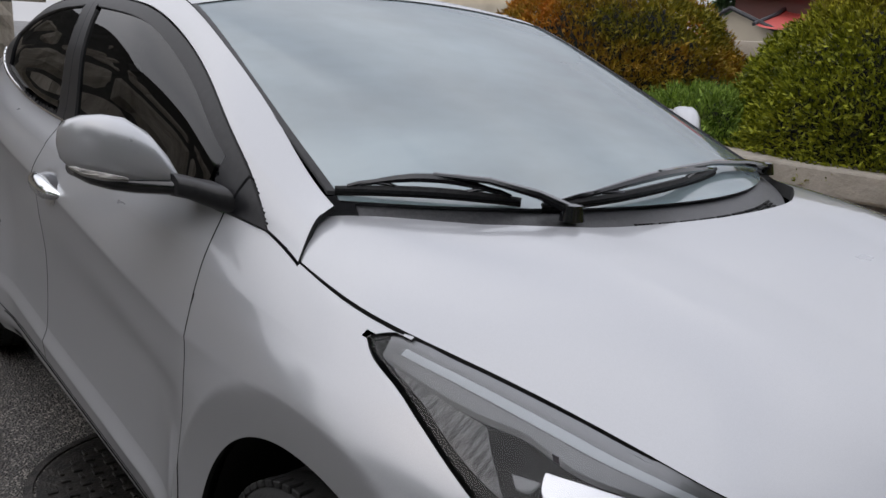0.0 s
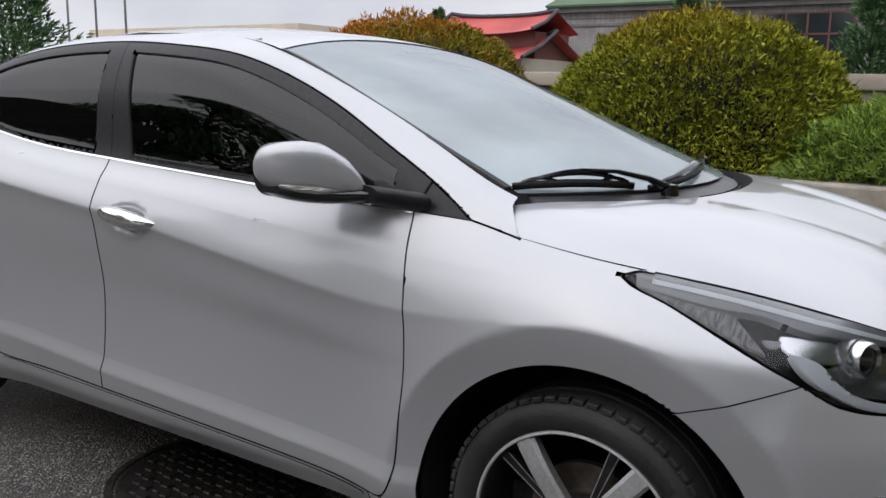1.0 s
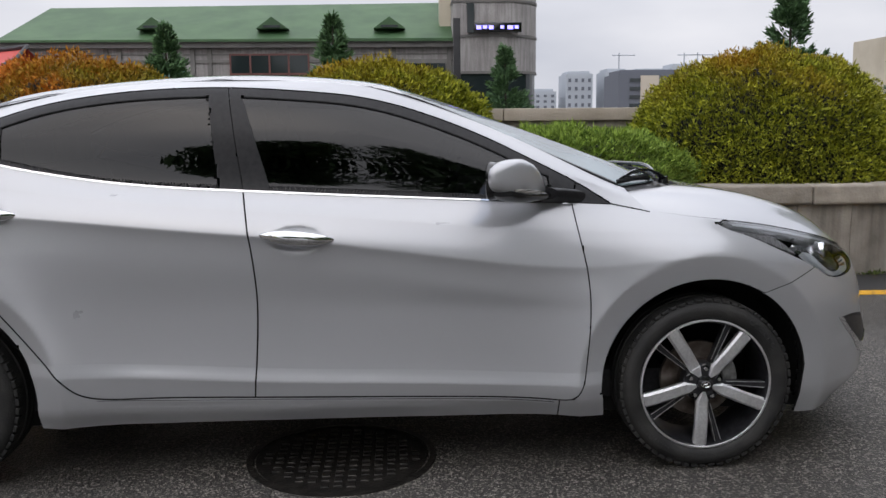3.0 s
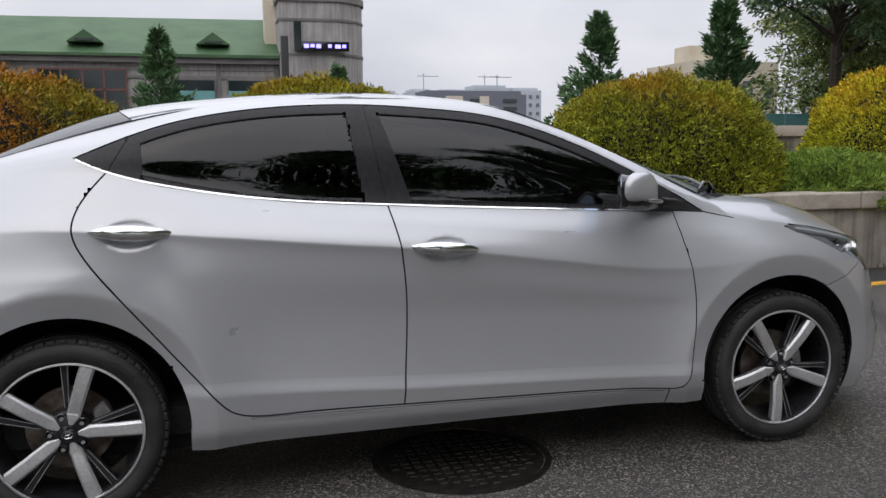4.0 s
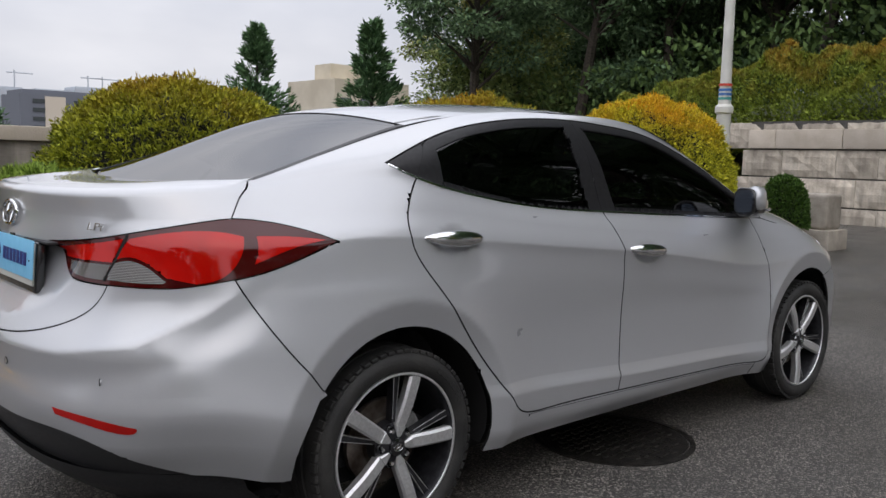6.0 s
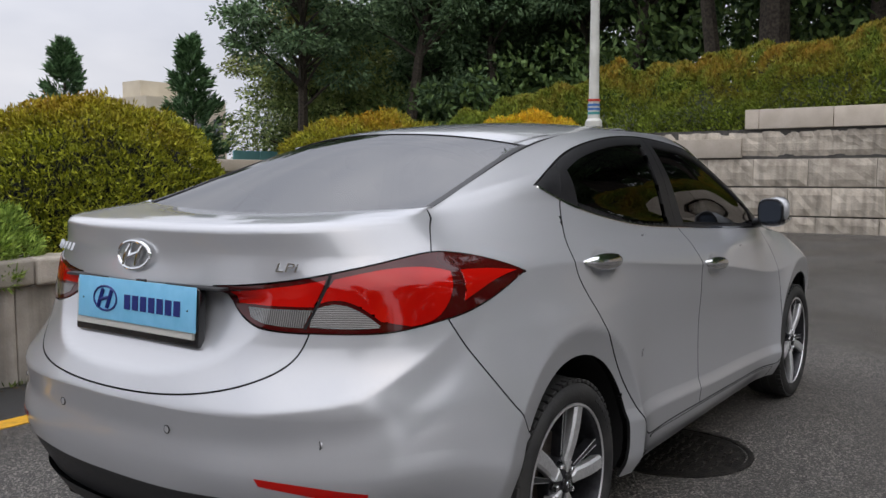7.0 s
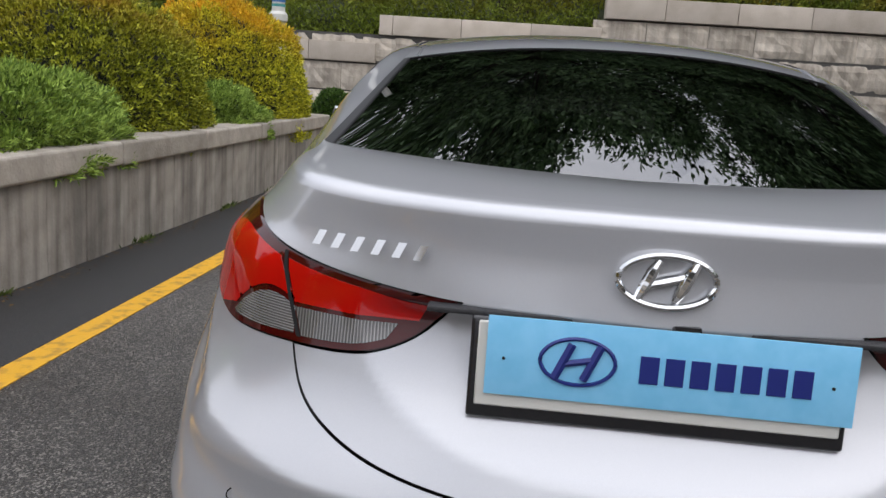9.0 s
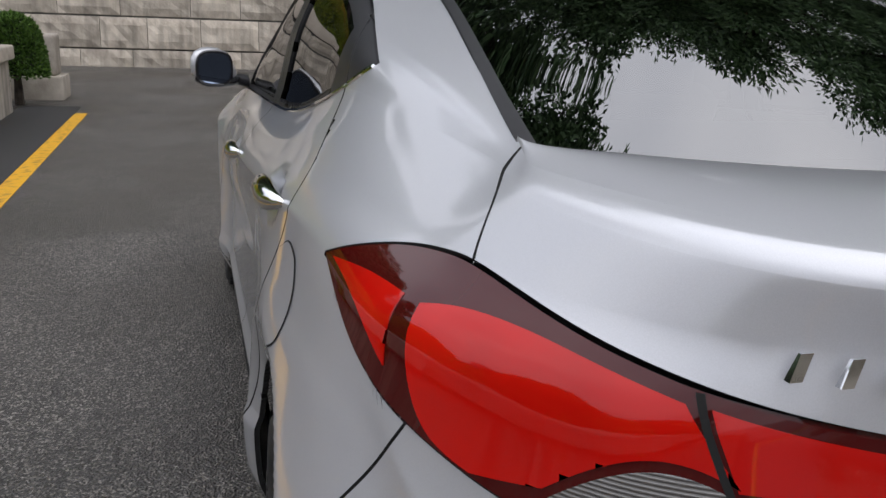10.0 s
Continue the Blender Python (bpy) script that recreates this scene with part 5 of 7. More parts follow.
def build_handle(side, hx, hy, hz, slope):
    h = new("door_handle")
    h.parent = car
    f = Matrix.Diagonal((1, -side, 1, 1))
    t = np.linspace(-1, 1, 15)
    tilt = -math.tan(radians(slope * 1.6))
    pts = [(hx + 0.128 * k, hy - 0.004 - 0.022 * (1 - k ** 4), hz + 0.128 * k * tilt + 0.002) for k in t]
    part("grip", sweep(pts, [0.004 + 0.020 * (1 - abs(k) ** 2.2) ** 0.8 for k in t], 12, 1.15), chrome, h, "chrome grip", m=f)
    part("grip_seam", sweep([(hx - 0.062, hy - 0.0285, hz + 0.016), (hx - 0.060, hy - 0.0305, hz), (hx - 0.058, hy - 0.0275, hz - 0.014)], 0.0012, 5), void, h, m=f)


for side in (1, -1):
    build_mirror(side)
    for hx, hy, hz, slope in HANDLES:
        build_handle(side, hx, hy, hz, slope)


def on_top(s, w):
    """A place on screen, roof or rear window: row s, share w to the right edge."""
    i = np.clip(s / (len(tk) - 1) * (len(TS) - 1), 0, len(TS) - 1.001)
    j = np.clip(abs(w) * (len(TW) - 1), 0, len(TW) - 1.001)
    a, b, g, h = int(i), int(j), i % 1, j % 1
    p = (1 - g) * (1 - h) * TOP[a, b] + g * (1 - h) * TOP[a + 1, b] + g * h * TOP[a + 1, b + 1] + (1 - g) * h * TOP[a, b + 1]
    return p if w >= 0 else p * (1, -1, 1)


def build_wiper(w0, w1, pivot, s0, s1):
    """Arm and blade lying at the foot of the windscreen."""
    wiper = new("wiper")
    wiper.parent = car
    line = [on_top(s0 + (s1 - s0) * k, w0 + (w1 - w0) * k) + (0, 0, 0.009 + 0.006 * math.sin(math.pi * k)) for k in np.linspace(0, 1, 17)]
    part("wiper_blade", sweep(line, [0.004 + 0.003 * math.sin(math.pi * k) for k in np.linspace(0, 1, 17)], 6, 1.2), matt_black, wiper, "black wiper blade")
    part("wiper_rubber", sweep([p - (0, 0, 0.008) for p in line], 0.0025, 5, 2.0), void, wiper)
    # a long bridge over two short claws
    bow_ = [line[i] + (0, 0, 0.008 + 0.016 * math.sin(math.pi * (i - 2) / 12)) for i in range(2, 15)]
    part("wiper_bridge", sweep(bow_, [0.004 + 0.005 * math.sin(math.pi * i / 12) for i in range(13)], 6), gloss_black, wiper)
    for a_, b_ in ((1, 5), (11, 15)):
        part("wiper_claw", sweep([line[i] + (0, 0, 0.004 + 0.009 * math.sin(math.pi * (i - a_) / 4)) for i in range(a_, b_ + 1)], 0.0045, 6), gloss_black, wiper)
    piv = on_top(*pivot) + (0, 0, 0.018)
    mid = line[8] + (0, 0, 0.03)
    part("wiper_arm", sweep([piv, piv * 0.75 + mid * 0.25 + (0, 0, 0.012), piv * 0.4 + mid * 0.6 + (0, 0, 0.014), mid], [0.015, 0.012, 0.009, 0.006], 8, 0.7), gloss_black, wiper, "gloss black wiper arm")
    part("wiper_pivot", lathe([(0.0, 0.03), (0.018, 0.028), (0.023, 0.0)], 16, "Z"), gloss_black, wiper, m=Matrix.Translation(piv - Vector((0, 0, 0.018))))


build_wiper(0.985, 0.57, (0.42, 0.48), 0.95, 0.80)
build_wiper(0.53, -0.34, (0.5, -0.86), 0.68, 1.12)
# vent slots in the cowl's plastic: near-black bars coloured as shaded holes
for i in range(9):
    slots = []
    for r_ in range(3):
        for c_ in range(5):
            w = 0.30 - i * 0.085 - c_ * 0.0135 - r_ * 0.004
            p, q = on_top(0.26 + 0.075 * r_, w), on_top(0.26 + 0.075 * r_, w - 0.009)
            slots.append(sweep([p + (0, 0, -0.009), q + (0, 0, -0.009)], 0.0045, 5, 0.5))
    part("cowl_vent", join(*slots), void, car, "perforated vent in the black cowl")


def rear_x(y, z):
    """How far back the boot lid stands at a place."""
    d = (BODY[..., 1] + abs(y)) ** 2 + (BODY[..., 2] - z) ** 2 + 9 * (BODY[..., 0] > -1.9)
    i = np.unravel_index(np.argmin(d), d.shape)
    return BODY[..., 0][i]


# number plate: blue sheet with a maker's mark, on a pale backing in a black frame
plate = new("number_plate")
plate.parent = car
tilt = Matrix.Translation((-2.222, 0, 0.890)) @ Matrix.Rotation(radians(4), 4, "Y")
part("plate_frame", box(-0.012, -0.262, -0.092, 0.014, 0.264, 0.056, 0.006, 3), gloss_black, plate, "black plastic plate frame", m=tilt)
part("plate_backing", box(-0.0175, -0.252, -0.072, 0.0, 0.253, 0.05, 0.002, 1), plate_white, plate, "off-white backing plate", m=tilt)
part("plate_sheet", box(-0.0222, -0.266, -0.053, -0.0195, 0.240, 0.060, 0.0012, 2), plate_blue, plate, "light blue plate sheet with navy mark", m=tilt)
mark = [sweep([(-0.0232, 0.112 + 0.052 * math.cos(a), 0.004 + 0.033 * math.sin(a)) for a in np.linspace(0, 2 * math.pi, 30, endpoint=False)], 0.003, 5, closed=True)]
for dy in (0.020, -0.020):
    mark.append(sweep([(-0.0232, 0.112 + dy + 0.011, -0.021), (-0.0232, 0.112 + dy - 0.011, 0.029)], 0.0065, 6, 1.0))
mark.append(sweep([(-0.0232, 0.130, 0.0), (-0.0232, 0.094, 0.008)], 0.005, 6))
part("plate_mark", join(*mark), plate_ink, plate, m=tilt)
bars = [box(-0.0240, 0.026 - i * 0.0345 - 0.026, -0.018, -0.0222, 0.026 - i * 0.0345, 0.021, 0.0005, 1) for i in range(7)]
for i, b in enumerate(bars):
    part("plate_bar", b, plate_ink, plate, m=tilt)
for y in (-0.235, 0.215):
    part("plate_bolt", lathe([(0.0, -0.0245), (0.002, -0.0245), (0.0025, -0.022)], 8), void, plate, m=tilt @ Matrix.Translation((0, y, 0.0)) @ Matrix.Rotation(radians(-90), 4, "Z"))
part("reversing_camera", box(-2.236, -0.055, 0.938, -2.20, -0.012, 0.958, 0.006), gloss_black, car, "small black reversing camera above the plate")
part("plate_light_strip", box(-2.225, -0.33, 0.944, -2.19, 0.33, 0.952, 0.003), matt_black, car)
# emblem on the lid
def lid_x(z):
    """The emblem follows the lid's slope."""
    return float(np.interp(z, (0.98, 1.02, 1.06), (rear_x(0, 0.98), rear_x(0, 1.02), rear_x(0, 1.06)))) - 0.007


em = [sweep([(lid_x(1.018 + 0.036 * math.sin(a)), 0.067 * math.cos(a), 1.018 + 0.036 * math.sin(a)) for a in np.linspace(0, 2 * math.pi, 40, endpoint=False)], 0.0052, 8, closed=True)]
for dy in (0.026, -0.026):
    em.append(sweep([(lid_x(0.990), dy + 0.014, 0.990), (lid_x(1.010) - 0.002, dy + 0.004, 1.010), (lid_x(1.028) - 0.002, dy - 0.004, 1.028), (lid_x(1.046), dy - 0.014, 1.046)], [0.005, 0.009, 0.009, 0.005], 8))
em.append(sweep([(lid_x(1.010) - 0.001, 0.028, 1.010), (lid_x(1.018) - 0.003, 0.0, 1.018), (lid_x(1.026) - 0.001, -0.028, 1.026)], [0.006, 0.008, 0.006], 8))
part("emblem", join(*em), chrome, car, "oval chrome emblem on the boot lid")
# the model's name as plain slanted bars
for i in range(6):
    y0 = 0.527 - i * 0.033
    x = min(rear_x(y0 - 0.012, 1.022), rear_x(y0, 1.022), rear_x(y0 - 0.03, 1.022), rear_x(y0, 1.008)) - 0.006
    b = bmesh.new()
    vs = [(x, y0 - 0.004, 1.010), (x, y0 - 0.016, 1.010), (x, y0 - 0.026, 1.032), (x, y0 - 0.014, 1.032)]
    bot = [b.verts.new(v) for v in vs]
    top = [b.verts.new((v[0] - (0.007 if v[2] < 1.02 else 0.003), v[1], v[2])) for v in vs]
    b.faces.new(bot), b.faces.new(top[::-1])
    for k in range(4):
        b.faces.new((bot[k], top[k], top[(k + 1) % 4], bot[(k + 1) % 4]))
    part("name_bar", b, chrome, car, "slanted chrome bar of the model name", smooth=False)
txt = bpy.data.curves.new("badge_text", "FONT")
txt.body, txt.size, txt.extrude, txt.shear = "LPi", 0.039, 0.0024, 0.25
tob = bpy.data.objects.new("badge_text", txt)
tme = bpy.data.meshes.new_from_object(tob)
bpy.data.objects.remove(tob)
tme.materials.append(chrome)
badge = put("fuel_badge", tme, car, "small chrome letters LPi on the boot lid")
yaw = math.atan2(rear_x(-.53, 1.0) - rear_x(-.44, 1.0), 0.09)
badge.matrix_basis = Matrix.Translation((rear_x(-.45, 1.0) - 0.010, -0.45, 0.995)) @ Matrix.Rotation(yaw, 4, "Z") @ Matrix.Rotation(radians(-90), 4, "Z") @ Matrix.Rotation(radians(90), 4, "X") @ Matrix.Diagonal((1.25, 0.8, 1, 1))
# parking sensors, fuel flap, antenna, high brake lamp
for y in (0.222, -0.231, 0.623, -0.623):
    x = rear_x(y, 0.61)
    s = lathe([(0.0, -0.002), (0.0085, -0.002), (0.0088, 0.004)], 20)
    part("parking_sensor", s, paint, car, m=Matrix.Translation((x, y, 0.61)) @ Matrix.Rotation(radians(-90 + (35 if y > 0.5 else -35 if y < -0.5 else 0)), 4, "Z"))
    g = sweep([(0.0098 * math.cos(a), -0.001, 0.0098 * math.sin(a)) for a in np.linspace(0, 2 * math.pi, 20, endpoint=False)], 0.0012, 5, closed=True)
    part("sensor_ring", g, void, car, m=Matrix.Translation((x, y, 0.61)) @ Matrix.Rotation(radians(-90 + (35 if y > 0.5 else -35 if y < -0.5 else 0)), 4, "Z"))
flap = outline(SP((-1.42, .915), (-1.36, .925), (-1.30, .90)), SP((-1.30, .90), (-1.29, .84), (-1.33, .785), (-1.40, .775)), SP((-1.40, .775), (-1.455, .81), (-1.46, .87), (-1.42, .915)))
# near-black sheet showing round the flap, its gap's shade put in as colour
flank_sheet.panel("fuel_flap_gap", shrink(flap, -0.003), void, car, gap=0, lift=0.0008, rim=0, side=-1)
flank_sheet.panel("fuel_flap", flap, paint, car, "round-cornered fuel flap in the rear wing", gap=0, lift=0.0022, rim=0.003, side=-1)
part("roof_seam_cap", sweep([on_top(9.0, 0.93) + (0, 0, 0.002), on_top(8.3, 0.95) + (0, 0, 0.003), on_top(6.5, 0.96) + (0, 0, 0.003), on_top(4.6, 0.96) + (0, 0, 0.002)], 0.004, 6, 0.6), paint, car)
part("roof_seam_cap", sweep([on_top(9.0, -0.93) + (0, 0, 0.002), on_top(8.3, -0.95) + (0, 0, 0.003), on_top(6.5, -0.96) + (0, 0, 0.003), on_top(4.6, -0.96) + (0, 0, 0.002)], 0.004, 6, 0.6), paint, car)

# ---------------------------------------------------------------- cabin
part("cabin_floor", box(-1.7, -0.70, 0.23, 1.25, 0.70, 0.34, 0.02), cloth, car)
dash = [box(0.62, -0.66, 0.72, 1.12, 0.66, 0.93, 0.06, 3), box(0.55, 0.14, 0.80, 0.95, 0.60, 0.985, 0.05, 3)]
part("dashboard", join(*dash), trim_grey, car, "dark grey dashboard")
part("parcel_shelf", box(-1.80, -0.60, 1.0, -1.25, 0.60, 1.03, 0.01), cloth, car)
wheel_ring = sweep([(0.50 + 0.06 * math.sin(a), 0.36 + 0.185 * math.cos(a), 0.90 + 0.175 * math.sin(a)) for a in np.linspace(0, 2 * math.pi, 30, endpoint=False)], 0.015, 8, closed=True)
part("steering_wheel", join(wheel_ring, sweep([(0.50, 0.18, 0.9), (0.53, 0.36, 0.89), (0.50, 0.54, 0.9)], 0.02, 6), sweep([(0.53, 0.36, 0.89), (0.75, 0.36, 0.84)], 0.03, 8)), gloss_black, car)


def seat(x, y, width):
    s = new("seat")
    s.parent = car
    part("seat_cushion", box(x - 0.25, y - width / 2, 0.40, x + 0.27, y + width / 2, 0.56, 0.06, 3), cloth, s)
    back = box(-0.07, -width / 2, 0.0, 0.07, width / 2, 0.62, 0.06, 3)
    part("seat_back", back, cloth, s, m=Matrix.Translation((x - 0.24, y, 0.50)) @ Matrix.Rotation(radians(-20), 4, "Y"))
    return s


def headrest(s, x, y):
    part("headrest", box(x - 0.05, y - 0.13, 1.06, x + 0.05, y + 0.13, 1.25, 0.045, 3), cloth, s)
    for d in (-0.05, 0.05):
        part("headrest_post", sweep([(x, y + d, 1.0), (x, y + d, 1.08)], 0.006, 6), chrome, s)


for y in (-0.37, 0.37):
    headrest(seat(0.18, y, 0.5), -0.30, y)
bench = seat(-0.78, 0, 1.24)
for y in (-0.38, 0.38):
    headrest(bench, -1.24, y)


# ---------------------------------------------------------------- outdoor materials
def stone(name, a, b, scale=4.0, rough=0.85, bump=0.5, bump_scale=40, streak=None):
    m, r, t = grain(shader(name, a, rough), a, b, scale, 8, 0.3, 0.7, bump=bump, bump_scale=bump_scale)
    n, l = m.node_tree.nodes, m.node_tree.links
    info = n.new("ShaderNodeObjectInfo")
    vary = n.new("ShaderNodeMapRange")
    vary.inputs["To Min"].default_value, vary.inputs["To Max"].default_value = 0.78, 1.12
    l.new(info.outputs["Random"], vary.inputs["Value"])
    fine = n.new("ShaderNodeTexNoise")
    fine.inputs["Scale"].default_value, fine.inputs["Detail"].default_value = 90, 4
    fr = n.new("ShaderNodeMapRange")
    fr.inputs["To Min"].default_value, fr.inputs["To Max"].default_value = 0.7, 1.25
    l.new(fine.outputs["Fac"], fr.inputs["Value"])
    mul = n.new("ShaderNodeMath")
    mul.operation = "MULTIPLY"
    l.new(vary.outputs["Result"], mul.inputs[0]), l.new(fr.outputs["Result"], mul.inputs[1])
    out = mul.outputs[0]
    if streak:
        g = n.new("ShaderNodeTexCoord")
        mp = n.new("ShaderNodeMapping")
        mp.inputs["Scale"].default_value = (5, 5, 0.35)
        st = n.new("ShaderNodeTexNoise")
        st.inputs["Scale"].default_value, st.inputs["Detail"].default_value = 1.6, 6
        geo = n.new("ShaderNodeNewGeometry")
        l.new(geo.outputs["Position"], mp.inputs["Vector"]), l.new(mp.outputs["Vector"], st.inputs["Vector"])
        sr = n.new("ShaderNodeMapRange")
        sr.inputs["From Min"].default_value, sr.inputs["From Max"].default_value = 0.35, 0.6
        sr.inputs["To Min"].default_value, sr.inputs["To Max"].default_value = streak, 1.05
        l.new(st.outputs["Fac"], sr.inputs["Value"])
        m2 = n.new("ShaderNodeMath")
        m2.operation = "MULTIPLY"
        l.new(out, m2.inputs[0]), l.new(sr.outputs["Result"], m2.inputs[1])
        out = m2.outputs[0]
    mix = n.new("ShaderNodeMix")
    mix.data_type, mix.blend_type = "RGBA", "MULTIPLY"
    mix.inputs[0].default_value = 1.0
    l.new(r.outputs["Color"], mix.inputs[6]), l.new(out, mix.inputs[7])
    l.new(mix.outputs[2], n["Principled BSDF"].inputs["Base Color"])
    return m


slab_stone = stone("weathered_granite_slab", (0.253, 0.226, 0.193), (0.418, 0.380, 0.330), 5, streak=0.55)
cope_stone = stone("granite_coping", (0.297, 0.264, 0.220), (0.462, 0.418, 0.358), 6)
block_stone = stone("rough_granite_block", (0.385, 0.335, 0.272), (0.655, 0.585, 0.488), 3, bump=0.9, bump_scale=22, streak=0.7)
pale_cope = stone("pale_granite_coping", (0.49, 0.425, 0.345), (0.605, 0.535, 0.452), 3)
mortar = stone("dark_joint", (0.06, 0.056, 0.05), (0.10, 0.095, 0.085), 8)
soil = stone("planter_soil", (0.03, 0.022, 0.014), (0.06, 0.045, 0.03), 8)
grass_soil = stone("mossy_bank", (0.03, 0.045, 0.015), (0.07, 0.08, 0.03), 3)
yellow_line = grain(shader("worn_yellow_road_paint", (0.62, 0.33, 0.02), 0.6), (0.30, 0.17, 0.03), (0.68, 0.36, 0.015), 14, 8, 0.3, 0.5, bump=0.4, bump_scale=130)[0]
cast_iron = grain(shader("cast_iron_cover", (0.03, 0.028, 0.026), 0.45, 0.6), (0.018, 0.017, 0.016), (0.05, 0.045, 0.04), 25, 6, bump=0.3)[0]
bark = grain(shader("bark", (0.05, 0.038, 0.028), 0.9), (0.022, 0.017, 0.013), (0.075, 0.06, 0.045), 12, 6, bump=0.6, bump_scale=30)[0]
facade_grey = stone("grey_cladding", (0.34, 0.32, 0.31), (0.44, 0.42, 0.41), 1.2, bump=0.1, streak=0.75)
facade_dark = stone("dark_cladding_band", (0.16, 0.155, 0.15), (0.22, 0.21, 0.2), 1.5, bump=0.1)
roof_green = grain(shader("green_roof_sheet", (0.05, 0.11, 0.04), 0.6), (0.035, 0.085, 0.032), (0.06, 0.125, 0.05), 0.8, 6)[0]
roof_red = grain(shader("red_tiled_roof", (0.45, 0.07, 0.06), 0.7), (0.38, 0.05, 0.045), (0.52, 0.09, 0.075), 0.7, 6)[0]
cream_wall = grain(shader("cream_plaster", (0.55, 0.49, 0.38), 0.8), (0.5, 0.44, 0.34), (0.6, 0.54, 0.43), 0.6, 5)[0]
ridge_dark = shader("dark_ridge_tiles", (0.05, 0.05, 0.055), 0.7)
teal_pane = grain(shader("teal_window_film", (0.16, 0.36, 0.36), 0.25), (0.13, 0.31, 0.31), (0.19, 0.41, 0.41), 0.4, 3)[0]
dark_pane = shader("dark_window", (0.02, 0.028, 0.03), 0.08)
red_frame = shader("red_brown_frame", (0.16, 0.06, 0.05), 0.5)
# the distance haze over towers and cranes is put into this pale blue-grey
apt_grey = grain(shader("far_concrete_haze_tinted", (0.40, 0.43, 0.47), 0.9), (0.37, 0.40, 0.44), (0.43, 0.46, 0.5), 0.05, 4)[0]
apt_dark = shader("far_charcoal_cladding", (0.13, 0.14, 0.165), 0.9)
apt_beige = shader("far_beige_cladding", (0.52, 0.46, 0.38), 0.9)
pole_white = grain(shader("white_pole_paint", (0.62, 0.62, 0.58), 0.4), (0.52, 0.52, 0.48), (0.66, 0.66, 0.62), 3, 6)[0]
band_red, band_blue, band_teal = shader("red_band", (0.5, 0.05, 0.03), 0.5), shader("blue_band", (0.05, 0.16, 0.42), 0.5), shader("teal_band", (0.06, 0.30, 0.28), 0.5)
led = shader("led_glow", (0.02, 0.02, 0.05), 0.5, Emission_Color=(0.25, 0.22, 1.0, 1), Emission_Strength=2.6)


def leaf_material(name, lo, hi, tip=None, z0=0.0, z1=1.0, tip_share=0.5):
    """Leaves that differ one by one; tip colours the sun-side growth between two heights."""
    m = shader(name, lo, 0.6, Specular_IOR_Level=0.18)
    n, l = m.node_tree.nodes, m.node_tree.links
    g = n.new("ShaderNodeNewGeometry")
    r = n.new("ShaderNodeValToRGB")
    r.color_ramp.elements[0].color, r.color_ramp.elements[1].color = (*lo, 1), (*hi, 1)
    l.new(g.outputs["Random Per Island"], r.inputs["Fac"])
    out = r.outputs["Color"]
    if tip:
        c = n.new("ShaderNodeTexCoord")
        sep = n.new("ShaderNodeSeparateXYZ")
        l.new(c.outputs["Object"], sep.inputs[0])
        k = n.new("ShaderNodeMapRange")
        k.inputs["From Min"].default_value, k.inputs["From Max"].default_value = z0, z1
        l.new(sep.outputs["Z"], k.inputs["Value"])
        no = n.new("ShaderNodeTexNoise")
        no.inputs["Scale"].default_value, no.inputs["Detail"].default_value = 1.6, 5
        l.new(c.outputs["Object"], no.inputs["Vector"])
        kk = n.new("ShaderNodeMapRange")
        kk.inputs["From Min"].default_value, kk.inputs["From Max"].default_value = 0.38, 0.66
        l.new(no.outputs["Fac"], kk.inputs["Value"])
        a = n.new("ShaderNodeMath")
        a.operation = "MULTIPLY"
        l.new(k.outputs["Result"], a.inputs[0]), l.new(kk.outputs["Result"], a.inputs[1])
        b = n.new("ShaderNodeMath")
        b.operation = "MULTIPLY"
        b.inputs[1].default_value = tip_share
        l.new(a.outputs[0], b.inputs[0])
        mx = n.new("ShaderNodeMix")
        mx.data_type = "RGBA"
        mx.inputs[7].default_value = (*tip, 1)
        l.new(b.outputs[0], mx.inputs[0]), l.new(out, mx.inputs[6])
        out = mx.outputs[2]
    l.new(out, n["Principled BSDF"].inputs["Base Color"])
    return m


yew = leaf_material("clipped_yew", (0.060, 0.080, 0.008), (0.45, 0.47, 0.04), (0.468, 0.211, 0.018), 0.7, 1.25, 0.7)
yew_red = leaf_material("clipped_yew_russet", (0.080, 0.087, 0.012), (0.42, 0.36, 0.04), (0.638, 0.189, 0.023), 0.25, 1.0, 0.95)
yew_gold = leaf_material("clipped_yew_golden", (0.09, 0.115, 0.010), (0.78, 0.74, 0.05), (0.800, 0.362, 0.015), 0.7, 1.35, 0.9)
juniper = leaf_material("low_juniper", (0.07, 0.13, 0.022), (0.42, 0.56, 0.11))
ball_leaf = leaf_material("dense_box_shrub", (0.026, 0.058, 0.013), (0.098, 0.182, 0.033))
spruce_leaf = leaf_material("spruce_needles", (0.039, 0.081, 0.039), (0.144, 0.251, 0.108))
pine_leaf = leaf_material("pine_needles", (0.038, 0.073, 0.038), (0.21, 0.32, 0.155))
broad_leaf = leaf_material("broad_leaves", (0.055, 0.098, 0.031), (0.34, 0.41, 0.13), (0.600, 0.370, 0.092), 5, 11, 0.5)
hedge_leaf = leaf_material("mixed_hedge_leaves", (0.092, 0.126, 0.018), (0.29, 0.36, 0.055), (0.600, 0.24, 0.039), 0.3, 1.8, 0.5)
under_leaf = leaf_material("undergrowth_leaves", (0.039, 0.072, 0.023), (0.156, 0.234, 0.072))
# near-black: the shade deep inside a bush is put into this colour
bush_core = shader("bush_inside_shade", (0.008, 0.009, 0.005), 0.95)
rng = np.random.default_rng(7)


